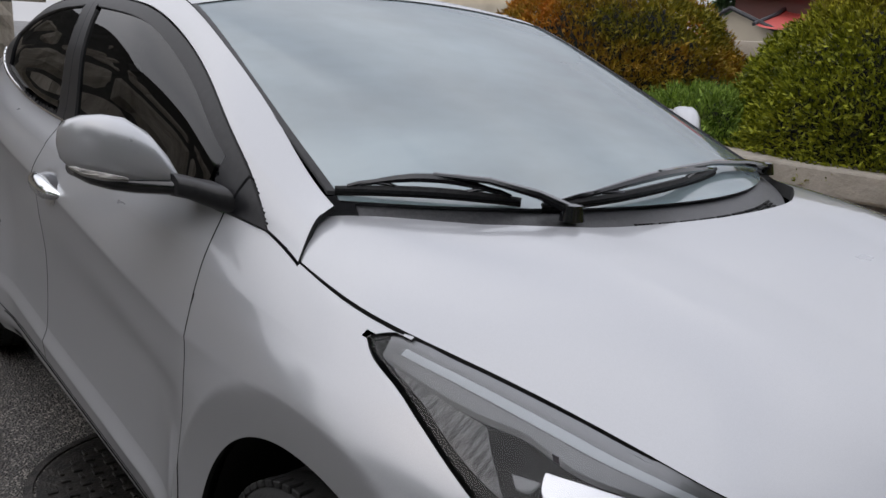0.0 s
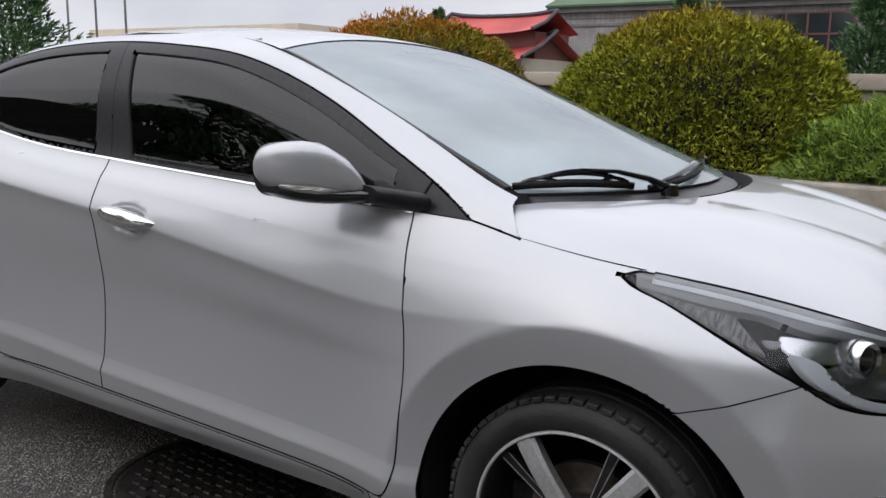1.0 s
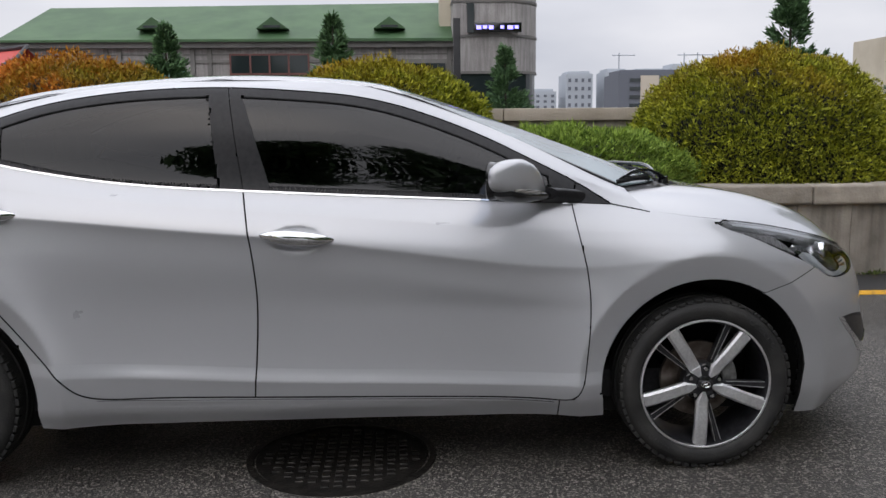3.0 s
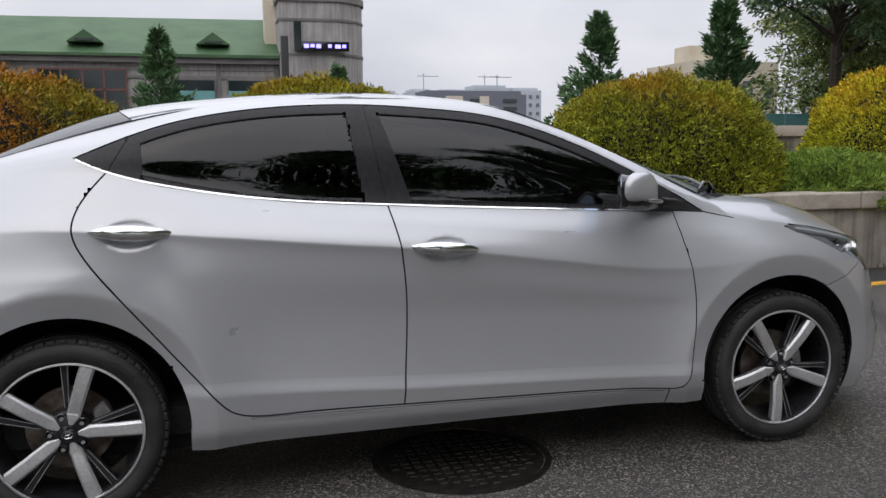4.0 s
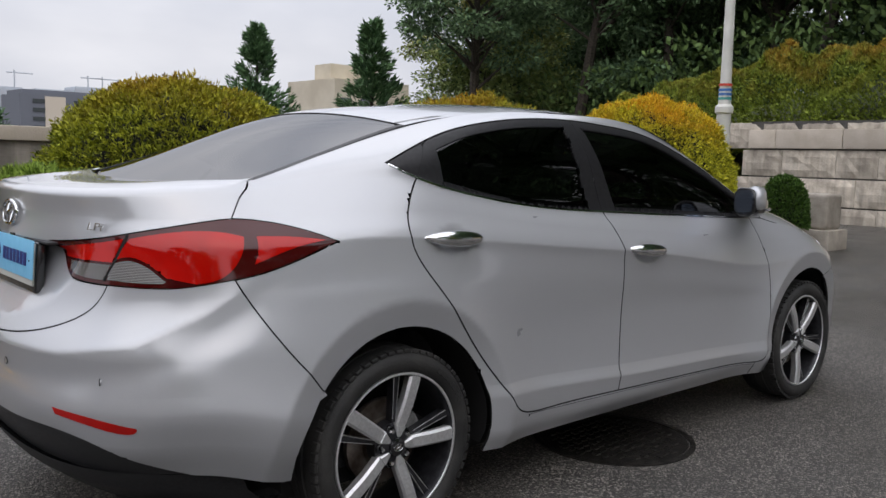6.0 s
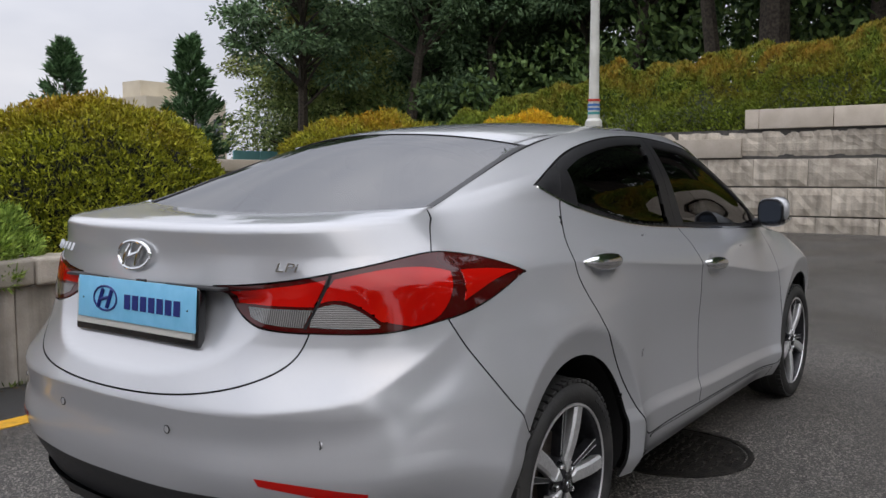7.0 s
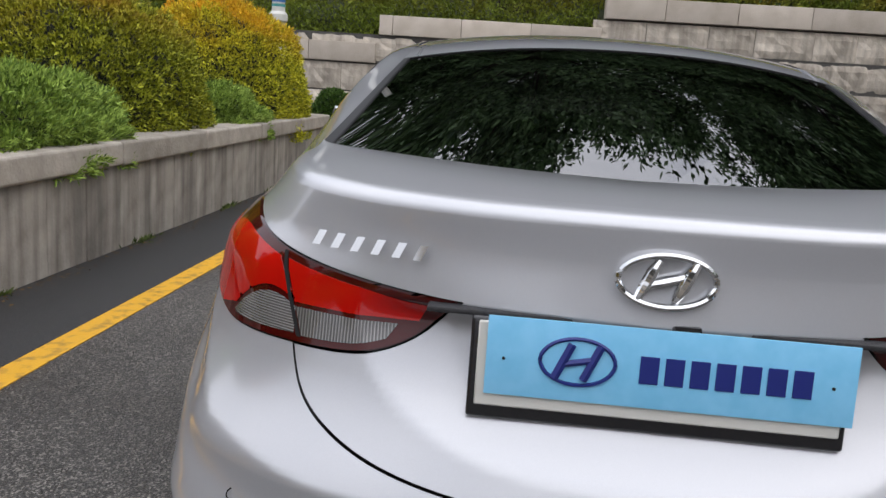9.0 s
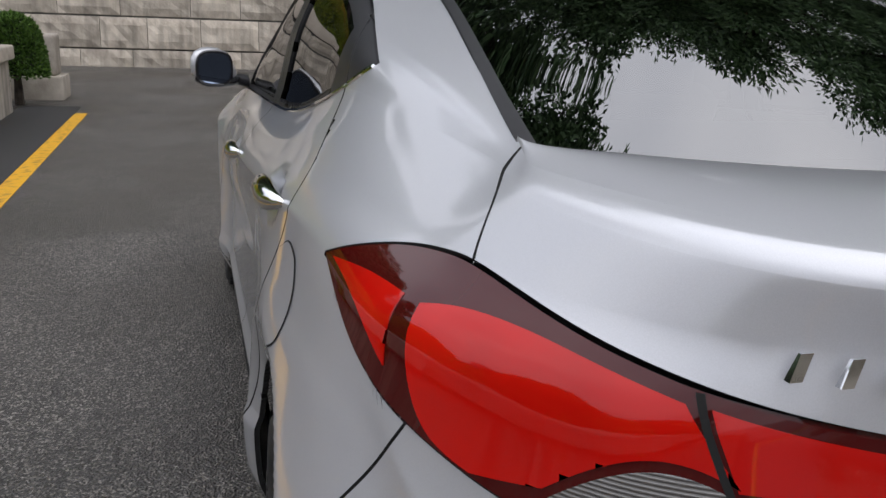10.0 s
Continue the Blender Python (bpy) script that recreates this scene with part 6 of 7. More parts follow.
def leaves(P, N, length, width, spread=0.7, lift=0.2, up=None):
    """Small blades at places P that lean along N: vertices and faces of kites."""
    k = len(P)
    d = N + spread * rng.normal(size=(k, 3)) + (0, 0, lift)
    d /= np.linalg.norm(d, axis=1, keepdims=True)
    s = np.cross(d, rng.normal(size=(k, 3)))
    s /= np.maximum(np.linalg.norm(s, axis=1, keepdims=True), 1e-6)
    L = length * rng.uniform(0.6, 1.35, (k, 1))
    Wd = width * rng.uniform(0.7, 1.3, (k, 1))
    v = np.stack([P, P + d * L * 0.45 + s * Wd / 2, P + d * L, P + d * L * 0.45 - s * Wd / 2], 1).reshape(-1, 3)
    return v


def leaf_mesh(name, v, mat):
    n = len(v) // 4
    me = bpy.data.meshes.new(name)
    me.vertices.add(len(v)), me.loops.add(len(v)), me.polygons.add(n)
    me.vertices.foreach_set("co", v.astype(np.float32).ravel())
    me.loops.foreach_set("vertex_index", np.arange(len(v), dtype=np.int32))
    me.polygons.foreach_set("loop_start", np.arange(0, len(v), 4, dtype=np.int32))
    me.polygons.foreach_set("loop_total", np.full(n, 4, dtype=np.int32))
    me.materials.append(mat)
    me.update(calc_edges=True)
    return me


def dome_points(k, rx, ry, rz, lump=0.08, freq=3.4, power=2.3, spray=0.06):
    """Places and outward directions on a lumpy dome over the origin."""
    t = rng.uniform(0, 2 * math.pi, k)
    h = rng.uniform(-0.1, 1, k)
    r = np.clip(1 - np.clip(h, 0, 1) ** power, 0, 1) ** (1 / power)
    d = np.stack([np.cos(t) * r, np.sin(t) * r, h], 1)
    n = d / np.maximum(np.linalg.norm(d, axis=1, keepdims=True), 1e-6)
    j = np.array([noise.noise(Vector((p[0] * freq + rx, p[1] * freq + ry * 3, p[2] * freq))) + 0.5 * noise.noise(Vector((p[0] * freq * 3, p[1] * freq * 3 + rx, p[2] * freq * 3))) for p in d])
    # sprays: small bumps with gaps between them
    f = 2.6 / 0.17
    w = np.array([noise.noise(Vector((p[0] * rx * f, p[1] * ry * f, p[2] * rz * f + rx))) for p in d])
    d = d * (1 + lump * j[:, None] + spray * np.clip(w, -0.5, 0.6)[:, None])
    return d * (rx, ry, rz), n


def core(rx, ry, rz):
    bm = bmesh.new()
    bmesh.ops.create_icosphere(bm, subdivisions=3, radius=1.0)
    for v in bm.verts:
        v.co = Vector((v.co.x * rx, v.co.y * ry, max(v.co.z, -0.05) * rz)) * (1 + 0.05 * noise.noise(v.co * 2))
    return bm


def build_shrub(name, x, y, z, rx, ry, rz, mat, k, length, width, label, lump=0.08, lift=0.2, spread=0.7):
    s = tagged(new(name), label, "shrub", "clipped shrubs in the planter")
    s.location = (x, y, z)
    P, N = dome_points(k, rx, ry, rz, lump)
    P = P * rng.uniform(0.95, 1.012, (k, 1))
    # solid dark dome behind the leaves, coloured as the shaded inside
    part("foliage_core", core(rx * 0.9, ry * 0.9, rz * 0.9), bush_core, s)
    put("foliage", leaf_mesh("foliage", leaves(P, N, length, width, spread, lift), mat), s)
    # a few long shoots stand out of the clipped outline
    m = k // 90
    q = rng.integers(0, k, m)
    tagged(put("shoot_growth", leaf_mesh("shoot_growth", leaves(P[q], N[q] + (0, 0, 0.5), length * 1.7, width * 0.8, 0.4, 0.4), mat), s), kind="stuff")
    return s


build_shrub("yew_dome", -6.2, 3.95, 0.62, 1.2, 1.0, 1.0, yew_red, 15000, 0.062, 0.02, "low clipped yew dome turning russet on top")
build_shrub("yew_dome", -2.5, 3.95, 0.62, 1.22, 1.0, 1.2, yew_red, 66000, 0.042, 0.014, "clipped yew dome turning russet, beside the planter's stone wall")
build_shrub("yew_dome", 0.12, 3.95, 0.62, 1.12, 1.02, 1.15, yew, 78000, 0.042, 0.014, "dark green clipped yew dome with orange-brown tips")
build_shrub("yew_dome", 3.65, 4.15, 0.62, 1.28, 1.15, 1.24, yew, 90000, 0.042, 0.014, "broad clipped yew dome, olive green with brown tips")
build_shrub("yew_dome", 6.75, 3.95, 0.62, 1.35, 1.05, 1.42, yew_gold, 84000, 0.042, 0.014, "golden clipped yew dome with orange crown")
ball = build_shrub("box_ball", 8.72, 2.98, 0.40, 0.33, 0.33, 0.66, ball_leaf, 9000, 0.045, 0.024, "small dense green ball shrub beside the planter's end", 0.06)
part("stem", sweep([(0, 0, -0.40), (0.01, 0, -0.15), (0, 0.01, 0.1)], [0.06, 0.045, 0.035], 8), bark, ball)
for x, y, rx, ry, rz, k in ((-4.3, 3.7, 0.8, 0.75, 0.45, 9000), (-1.15, 3.55, 0.55, 0.6, 0.42, 7000), (1.75, 3.65, 1.15, 0.72, 0.55, 20000), (5.25, 3.6, 0.75, 0.66, 0.46, 14000)):
    build_shrub("juniper", x, y, 0.62, rx, ry, rz, juniper, int(k * 3.6), 0.055, 0.010, "low feathery green juniper over the planter's edge", 0.22, 0.45, 0.75)

# ---------------------------------------------------------------- planter
planter = tagged(new("planter_wall"), "weathered granite slab wall of the planter under a rounded coping", "wall", kind="structure")
slab_me = bpy.data.meshes.new("slab")
b = box(-0.223, -0.03, 0.0, 0.223, 0.03, 0.58, 0.004, 1)
b.to_mesh(slab_me), b.free()
slab_me.materials.append(slab_stone)
for i in range(41):
    o = put("slab", slab_me, planter)
    o.location = (-10.25 + 0.45 * i, 2.955 + 0.003 * ((i * 7) % 3 - 1), 0)
for i in range(5):
    o = put("slab", slab_me, planter)
    o.matrix_basis = pose(7.97, 3.23 + 0.45 * i, 0, 0, 0, 90)
part("wall_core", box(-10.4, 2.99, 0, 7.94, 3.16, 0.575), mortar, planter)
cope_me = bpy.data.meshes.new("coping_stone")
b = box(-0.745, -0.17, 0.0, 0.745, 0.17, 0.16, 0.03, 4)
for v in b.verts:
    v.co.y += 0.004 * noise.noise(v.co * 6)
    v.co.z += 0.006 * noise.noise(v.co * 4 + Vector((3, 1, 2)))
b.to_mesh(cope_me), b.free()
cope_me.materials.append(cope_stone)
for i in range(12):
    o = put("coping_stone", cope_me, planter)
    o.matrix_basis = pose(-9.17 + 1.5 * i, 3.04, 0.582, 0, 0, 180 * (i % 2))
for i in range(2):
    o = put("coping_stone", cope_me, planter)
    o.matrix_basis = pose(7.92, 3.96 + 1.5 * i, 0.582, 0, 0, 90)
tagged(part("planter_soil", box(-10.4, 3.15, 0.0, 7.85, 6.0, 0.64), soil), "dark earth under the shrubs", "soil", kind="structure")
back = tagged(new("back_wall"), "low rendered wall with a pale coping behind the shrubs", "wall", kind="structure")
part("wall_body", box(-14, 6.05, 0, 9.2, 6.25, 1.28, 0.01), slab_stone, back)
for i in range(15):
    part("coping_stone", box(-14 + 1.55 * i, 6.0, 1.28, -14 + 1.55 * i + 1.54, 6.3, 1.42, 0.012), pale_cope, back)

# ---------------------------------------------------------------- stone walls
def rough_block(seed, w, h, d=0.16):
    """A split-faced block with its face to -x."""
    bm = bmesh.new()
    nx, nz = 7, 4
    g = [[bm.verts.new((0, -w / 2 + w * i / nx, h * j / nz)) for j in range(nz + 1)] for i in range(nx + 1)]
    for i in range(nx + 1):
        for j in range(nz + 1):
            v = g[i][j]
            edge = i in (0, nx) or j in (0, nz)
            v.co.x = 0.02 if edge else -0.03 - 0.045 * noise.noise(Vector((i * 0.8 + seed * 9, j * 0.9, seed))) - 0.02 * noise.noise(Vector((i * 2.1, j * 2.3 + seed * 5, 1)))
            v.co.x += 0.012 * noise.noise(Vector((i * 1.7, seed, j)))
    for i in range(nx):
        for j in range(nz):
            bm.faces.new((g[i][j], g[i + 1][j], g[i + 1][j + 1], g[i][j + 1]))
    ring = [g[i][0] for i in range(nx + 1)] + [g[nx][j] for j in range(1, nz + 1)] + [g[i][nz] for i in range(nx - 1, -1, -1)] + [g[0][j] for j in range(nz - 1, 0, -1)]
    far = [bm.verts.new((d, v.co.y, v.co.z)) for v in ring]
    for i in range(len(ring)):
        k = (i + 1) % len(ring)
        bm.faces.new((ring[i], far[i], far[k], ring[k]))
    bmesh.ops.recalc_face_normals(bm, faces=bm.faces)
    return bm


BLOCKS = []
for i in range(6):
    bm = rough_block(i + 1, (0.86, 1.0, 1.12, 1.3, 0.95, 1.2)[i], 0.585)
    me = bpy.data.meshes.new("block")
    bm.to_mesh(me), bm.free()
    me.materials.append(block_stone)
    BLOCKS.append(((0.86, 1.0, 1.12, 1.3, 0.95, 1.2)[i], me))


def stone_wall(name, label, y0, y1, courses, place, z0=-0.3, course=0.62):
    """Courses of split blocks, set back a little course by course; place maps the wall's own frame to the world."""
    w = tagged(new(name), label, "wall", kind="structure")
    w.matrix_world = place
    for c in range(courses):
        y, i = y0 - (c % 2) * 0.35, c
        while y < y1:
            wd, me = BLOCKS[(i * 5 + c * 3) % 6]
            o = put("block", me, w)
            o.location = (0.03 * c, y + wd / 2, z0 + course * c)
            y += wd + 0.012
            i += 1
    part("wall_core", box(0.10, y0, z0, 0.6, y1, z0 + course * courses - 0.01), mortar, w)
    return w


def copings(w, y0, y1, z, x0, h=0.42, each=1.5):
    y = y0
    while y < y1 - 0.05:
        e = min(y + each, y1)
        part("coping_stone", box(x0, y + 0.004, z, x0 + 0.55, e - 0.004, z + h, 0.02), pale_cope, w)
        y = e


front_wall = stone_wall("retaining_wall", "pale split-granite block retaining wall with smooth coping", -13.0, 7.3, 4, pose(15.5, 0, 0), -0.26)
copings(front_wall, 3.65, 7.3, 1.62 + 0.6 - 0.62, 0.0, 0.42)
upper = stone_wall("upper_wall", "second tier of the split-granite retaining wall", -13.0, 3.6, 1, pose(15.6, 0, 0), 1.60 + 0.62 - 0.62, 0.62)
copings(upper, -1.2, 3.6, 2.215, -0.08, 0.42)
third = stone_wall("top_wall", "third tier of the split-granite retaining wall", -13.0, -1.25, 1, pose(15.64, 0, 0), 2.22, 0.62)
copings(third, -13.0, -1.25, 2.84, -0.1, 0.45)
rear_wall = stone_wall("rear_wall", "dark weathered split-granite wall behind the car", -0.7, 14.0, 6, pose(-8.0, 0, 0, 0, 0, 180), -0.3, 0.6)
pillar = tagged(new("gate_pillar"), "granite gate pillar with a thick cap", "pillar")
part("shaft", box(11.6, -9.55, 0, 12.5, -8.75, 2.05, 0.02), block_stone, pillar)
part("cap", box(11.5, -9.65, 2.05, 12.6, -8.65, 2.72, 0.10, 3), pale_cope, pillar)
post = tagged(new("corner_post"), "stepped granite post at the planter's corner", "post")
part("plinth", box(9.25, 2.55, 0, 9.9, 3.2, 0.30, 0.02), cope_stone, post)
part("shaft", box(9.33, 2.63, 0.30, 9.82, 3.12, 0.82, 0.05, 3), cope_stone, post)

# bank, hedge and wood above the wall
bank = bmesh.new()
cols = [16.0, 17.5, 20, 24, 32, 60, 120]
hts = [1.9, 2.5, 3.2, 4.2, 5.5, 8, 10]
ys = np.linspace(-70, 40, 23)
g = [[bank.verts.new((x + 0.3 * noise.noise(Vector((x, y, 0))), y, (h + 0.3 * noise.noise(Vector((x * .2, y * .2, 3)))) * min(1, max(0.0, (22 - y) / 14)))) for y in ys] for x, h in zip(cols, hts)]
for i in range(len(cols) - 1):
    for j in range(len(ys) - 1):
        bank.faces.new((g[i][j], g[i + 1][j], g[i + 1][j + 1], g[i][j + 1]))
tagged(part("bank", bank, grass_soil), "mossy wooded bank above the retaining wall", "bank", kind="structure")


def hedge_run(k=120000):
    """Uneven run of mixed shrubs along the wall's top."""
    y = rng.uniform(-13, 12.5, k)
    top = np.interp(y, [-13, -1, 1.3, 4, 5.5, 7.5, 9, 10.2, 12.5], [4.6, 4.45, 4.3, 4.05, 3.85, 3.8, 3.5, 3.25, 2.9])
    low = np.interp(y, [-13, -1.2, -1.1, 3.6, 3.7, 12.5], [3.1, 3.1, 2.5, 2.5, 1.7, 1.3])
    a = rng.uniform(0, math.pi * 0.62, k)
    jit = np.array([noise.noise(Vector((p * 0.9, q * 1.5, 2.0))) + 0.6 * noise.noise(Vector((p * 2.4, q * 3, 5.0))) for p, q in zip(y, a)])
    r = 1 + 0.26 * jit
    x = 17.6 - np.cos(a) * 1.3 * r
    z = low + (top - low) * np.sin(np.minimum(a, math.pi / 2)) * r
    return np.stack([x, y, z], 1), np.stack([-np.cos(a), 0 * a, np.sin(a) + 0.2], 1)


P, N = hedge_run()
hedge = tagged(new("hedge"), "long uneven hedge of mixed green and russet shrubs on the bank", "hedge", kind="stuff")

put("foliage", leaf_mesh("foliage", leaves(P - (0, 0, 2.4), N, 0.12, 0.048, 0.8, 0.2), hedge_leaf), hedge).location = (0, 0, 2.4)


# ---------------------------------------------------------------- trees
def build_spruce(name, x, y, h, r, label, k=2600, z=0.0):
    t = tagged(new(name), label, "tree")
    t.location = (x, y, z)
    part("trunk", sweep([(0, 0, 0), (0.03, 0, h * 0.5), (0, 0, h * 0.98)], [h * 0.02, h * 0.012, 0.01], 7), bark, t)
    boughs = 150
    ub = rng.uniform(0.05, 0.985, boughs) ** 0.85
    ab = np.arange(boughs) * 2.4 + rng.normal(size=boughs) * 0.3
    arm = 1.3 * r * (1 - ub) * rng.uniform(0.6, 1.25, boughs) + 0.07 * r
    i = rng.integers(0, boughs, k)
    q = rng.uniform(0.1, 1, k) ** 0.7
    s = arm[i] * q
    wide = 0.17 * arm[i] * (1.1 - q)
    jx, jy, jz = rng.normal(size=(3, k))
    P = np.stack([np.cos(ab[i]) * s + wide * jx, np.sin(ab[i]) * s + wide * jy, h * ub[i] + 0.30 * s * (q - 0.35) + 0.05 * r * jz], 1)
    N = np.stack([np.cos(ab[i]), np.sin(ab[i]), 0.45 + 0 * q], 1)
    put("crown", leaf_mesh("crown", leaves(P, N, h * 0.05, h * 0.014, 0.45, 0.25), spruce_leaf), t)
    return t


for x, y, h, r in ((-8.4, 30, 5.1, 1.3), (-2.05, 30, 5.4, 1.35), (4.6, 30, 4.2, 1.1), (-17.5, 27, 4.2, 1.0)):
    build_spruce("spruce", x, y, h, r, "young conifer standing before the grey building", 7600)
build_spruce("spruce", 17.9, 34.2, 7.2, 2.0, "dark conical spruce against the grey sky", 7600)
build_spruce("spruce", 25.0, 34.5, 8.3, 2.1, "slender dark green conifer against the grey sky", 7600)
build_spruce("spruce", -24.0, 13.0, 5.5, 2.2, "feathery conifer beyond the far wall", 7600)


def build_tree(name, x, y, z, h, spread, mat, label, trunk_share=0.45, clumps=26, per=110, leaf=0.42, seed=1):
    t = tagged(new(name), label, "tree")
    t.location = (x, y, z)
    r2 = np.random.default_rng(seed)
    lean = r2.normal(size=2) * 0.05 * h
    bones = [sweep([(0, 0, -0.4), (lean[0] * .3, lean[1] * .3, h * .35), (lean[0], lean[1], h * .92)], [h * .022, h * .016, 0.03], 8)]
    P, N = [], []
    for _ in range(clumps):
        u = r2.uniform(trunk_share, 1.0)
        a = r2.uniform(0, 2 * math.pi)
        reach = spread * math.sin(math.pi * (0.25 + 0.7 * (u - trunk_share) / (1 - trunk_share))) * r2.uniform(0.35, 1.0)
        c = np.array([lean[0] * u + math.cos(a) * reach, lean[1] * u + math.sin(a) * reach, h * u])
        root = (lean[0] * u * .8, lean[1] * u * .8, h * (u - 0.12))
        bones.append(sweep([root, ((root[0] + c[0]) / 2, (root[1] + c[1]) / 2, (root[2] + c[2]) / 2 + 0.1), tuple(c)], [h * .006, h * .004, 0.015], 5))
        q = r2.normal(size=(per, 3))
        q /= np.linalg.norm(q, axis=1, keepdims=True)
        size = spread * r2.uniform(0.22, 0.42)
        P.append(c + q * (size, size, size * 0.5) * r2.uniform(0.5, 1.05, (per, 1)))
        N.append(q * (1, 1, 0.5) + (0, 0, -0.15))
    part("trunk", join(*bones), bark, t, "dark trunk and limbs")
    put("crown", leaf_mesh("crown", leaves(np.vstack(P), np.vstack(N), leaf, leaf * 0.38, 0.6, 0.0), mat), t)
    return t


pine = build_tree("pine", 27, 22, 2, 13, 3.4, pine_leaf, "tall dark pine with bare lower trunk in the wood", 0.38, 50, 520, 0.26, 3)
pine_b = build_tree("pine", 31, 15, 3, 15, 3.8, pine_leaf, "tall dark pine with bare lower trunk in the wood", 0.32, 56, 520, 0.27, 5)
oak = build_tree("broadleaf_tree", 28.6, 29.3, 0, 10.5, 4.2, broad_leaf, "full broadleaf tree with yellowing outer leaves", 0.14, 64, 560, 0.24, 8)
tall = build_tree("pine", 20.5, -4.5, 3, 22.5, 5.6, pine_leaf, "very tall dark pine leaning over the bank", 0.36, 64, 560, 0.36, 11)
for p in (pine, pine_b, oak, tall):
    tagged(p, group="wood on the bank")
spots = ((33, 26, 1, pine, 40), (29, 18.5, 2.5, pine, 100), (35, 20, 3, pine_b, 200), (27.5, 11.5, 3, pine, 10), (33, 9, 4.5, pine_b, 80), (28, 6.5, 3.5, pine_b, 150), (24.5, 2.5, 3.4, pine, 250), (29.5, 1.0, 4.5, pine_b, 300), (23.5, -3.0, 3.4, pine_b, 20), (28, -6, 4.4, pine, 130),
         (22.5, -8.0, 3.2, pine_b, 70), (27, -12, 4.2, pine_b, 190), (22, -14, 3.2, pine, 330), (38, 30, 0, pine_b, 35), (40, 14, 5, pine, 222), (23.0, 6.5, 3.0, pine, 175), (34, 33, 0, oak, 120), (42, 24, 2, oak, 60), (36, 2, 6, pine, 90), (42, 36, 0, oak, 200), (24.5, 26.0, 0.4, pine, 280), (20.5, 0.8, 3, tall, 70), (21.5, -9.5, 3, tall, 160), (20.0, -14.0, 3, tall, 240), (22.5, 4.8, 2.6, tall, 300), (18.5, -19, 2.6, tall, 20), (17, -25, 2.2, tall, 100),
         (46, 8, 6, pine_b, 15), (45, 18, 5, pine_b, 75), (48, 24, 4, pine, 145), (50, 31, 3, oak, 210), (44, 1, 6, pine_b, 260), (46, -7, 6, pine, 320), (44, -15, 6, pine_b, 50), (52, 38, 2, oak, 110), (39, 8, 5, pine, 170), (41, 34, 1, oak, 10))
for x, y, z, src, turn in spots:
    copy_thing(src, pose(x, y, z, 0, 0, turn))
thicket = build_tree("young_pine", 34, 12, 4, 9, 4.0, pine_leaf, "dense dark young pine filling the wood", 0.12, 60, 420, 0.30, 21)
tagged(thicket, group="wood on the bank")
for i, (x, y) in enumerate(((36, 5), (33, -3), (36, -10), (33, -17), (37, 19), (35, 26), (40, 32), (31, 20), (42, -2), (30, 4))):
    copy_thing(thicket, pose(x, y, 4.4 if y < 12 else 2.5, 0, 0, 47 * i))
# trees on the road's other side, which the windows mirror
for x, y, src, turn in ((-11, -17, oak, 20), (-4, -18, pine, 60), (2.5, -17, pine, 140), (8, -18.5, oak, 250), (13, -17, pine_b, 10), (18, -15, pine, 300), (-16, -14, pine_b, 30)):
    tagged(copy_thing(src, pose(x, y, -3.0, 0, 0, turn)), "dark tree on the far side of the road", group="trees across the road")
# undergrowth under the wood
k = 26000
y = rng.uniform(-16, 34, k)
x = 23 + rng.uniform(0, 9, k) + np.maximum(y - 8, 0) * 0.22
z = rng.uniform(0, 1, k) ** 1.4 * 4.2 + np.interp(y, [-16, 8, 20, 34], [3.4, 3.2, 1.0, 0.0])
under = tagged(new("undergrowth"), "dense dark undergrowth beneath the trees", "shrubs", kind="stuff")
put("foliage", leaf_mesh("foliage", leaves(np.stack([x, y, z], 1), np.tile((-0.6, 0, 0.6), (k, 1)), 0.34, 0.16, 0.9, 0.2), under_leaf), under)

# ---------------------------------------------------------------- buildings
hall = tagged(new("office_building"), "long grey stone-clad building with a green pitched roof and rounded tower", "building")
FY = 38.0
part("wall", box(-17.7, FY, 0, 3.2, FY + 9, 5.3), facade_grey, hall)
rf = bmesh.new()
ev = [rf.verts.new(p) for p in ((-18.0, FY - 0.5, 5.3), (3.1, FY - 0.5, 5.35), (3.1, FY + 4.5, 7.65), (-17.3, FY + 4.5, 7.4), (-18.0, FY + 9.5, 5.3), (3.1, FY + 9.5, 5.35), (-18.0, FY - 0.5, 5.2), (3.1, FY - 0.5, 5.2))]
for f in ((0, 1, 2, 3), (3, 2, 5, 4), (0, 3, 4), (6, 7, 1, 0)):
    rf.faces.new([ev[i] for i in f])
part("roof", rf, roof_green, hall, "green sheet roof", smooth=False)
part("eaves_band", box(-18.0, FY - 0.35, 4.95, 3.15, FY, 5.22), facade_dark, hall)
part("string_course", box(-17.7, FY - 0.08, 4.28, 3.1, FY, 4.40), facade_dark, hall)
for x in (-17.5, -13.2, -12.6, -9.2, -8.4, 0.3, 2.95):
    part("pilaster", box(x - 0.1, FY - 0.1, 1.0, x + 0.1, FY - 0.002, 4.95), facade_dark, hall)
for z in (2.0, 4.62):
    part("joint", box(-17.7, FY - 0.02, z, 3.1, FY - 0.001, z + 0.05), facade_dark, hall)


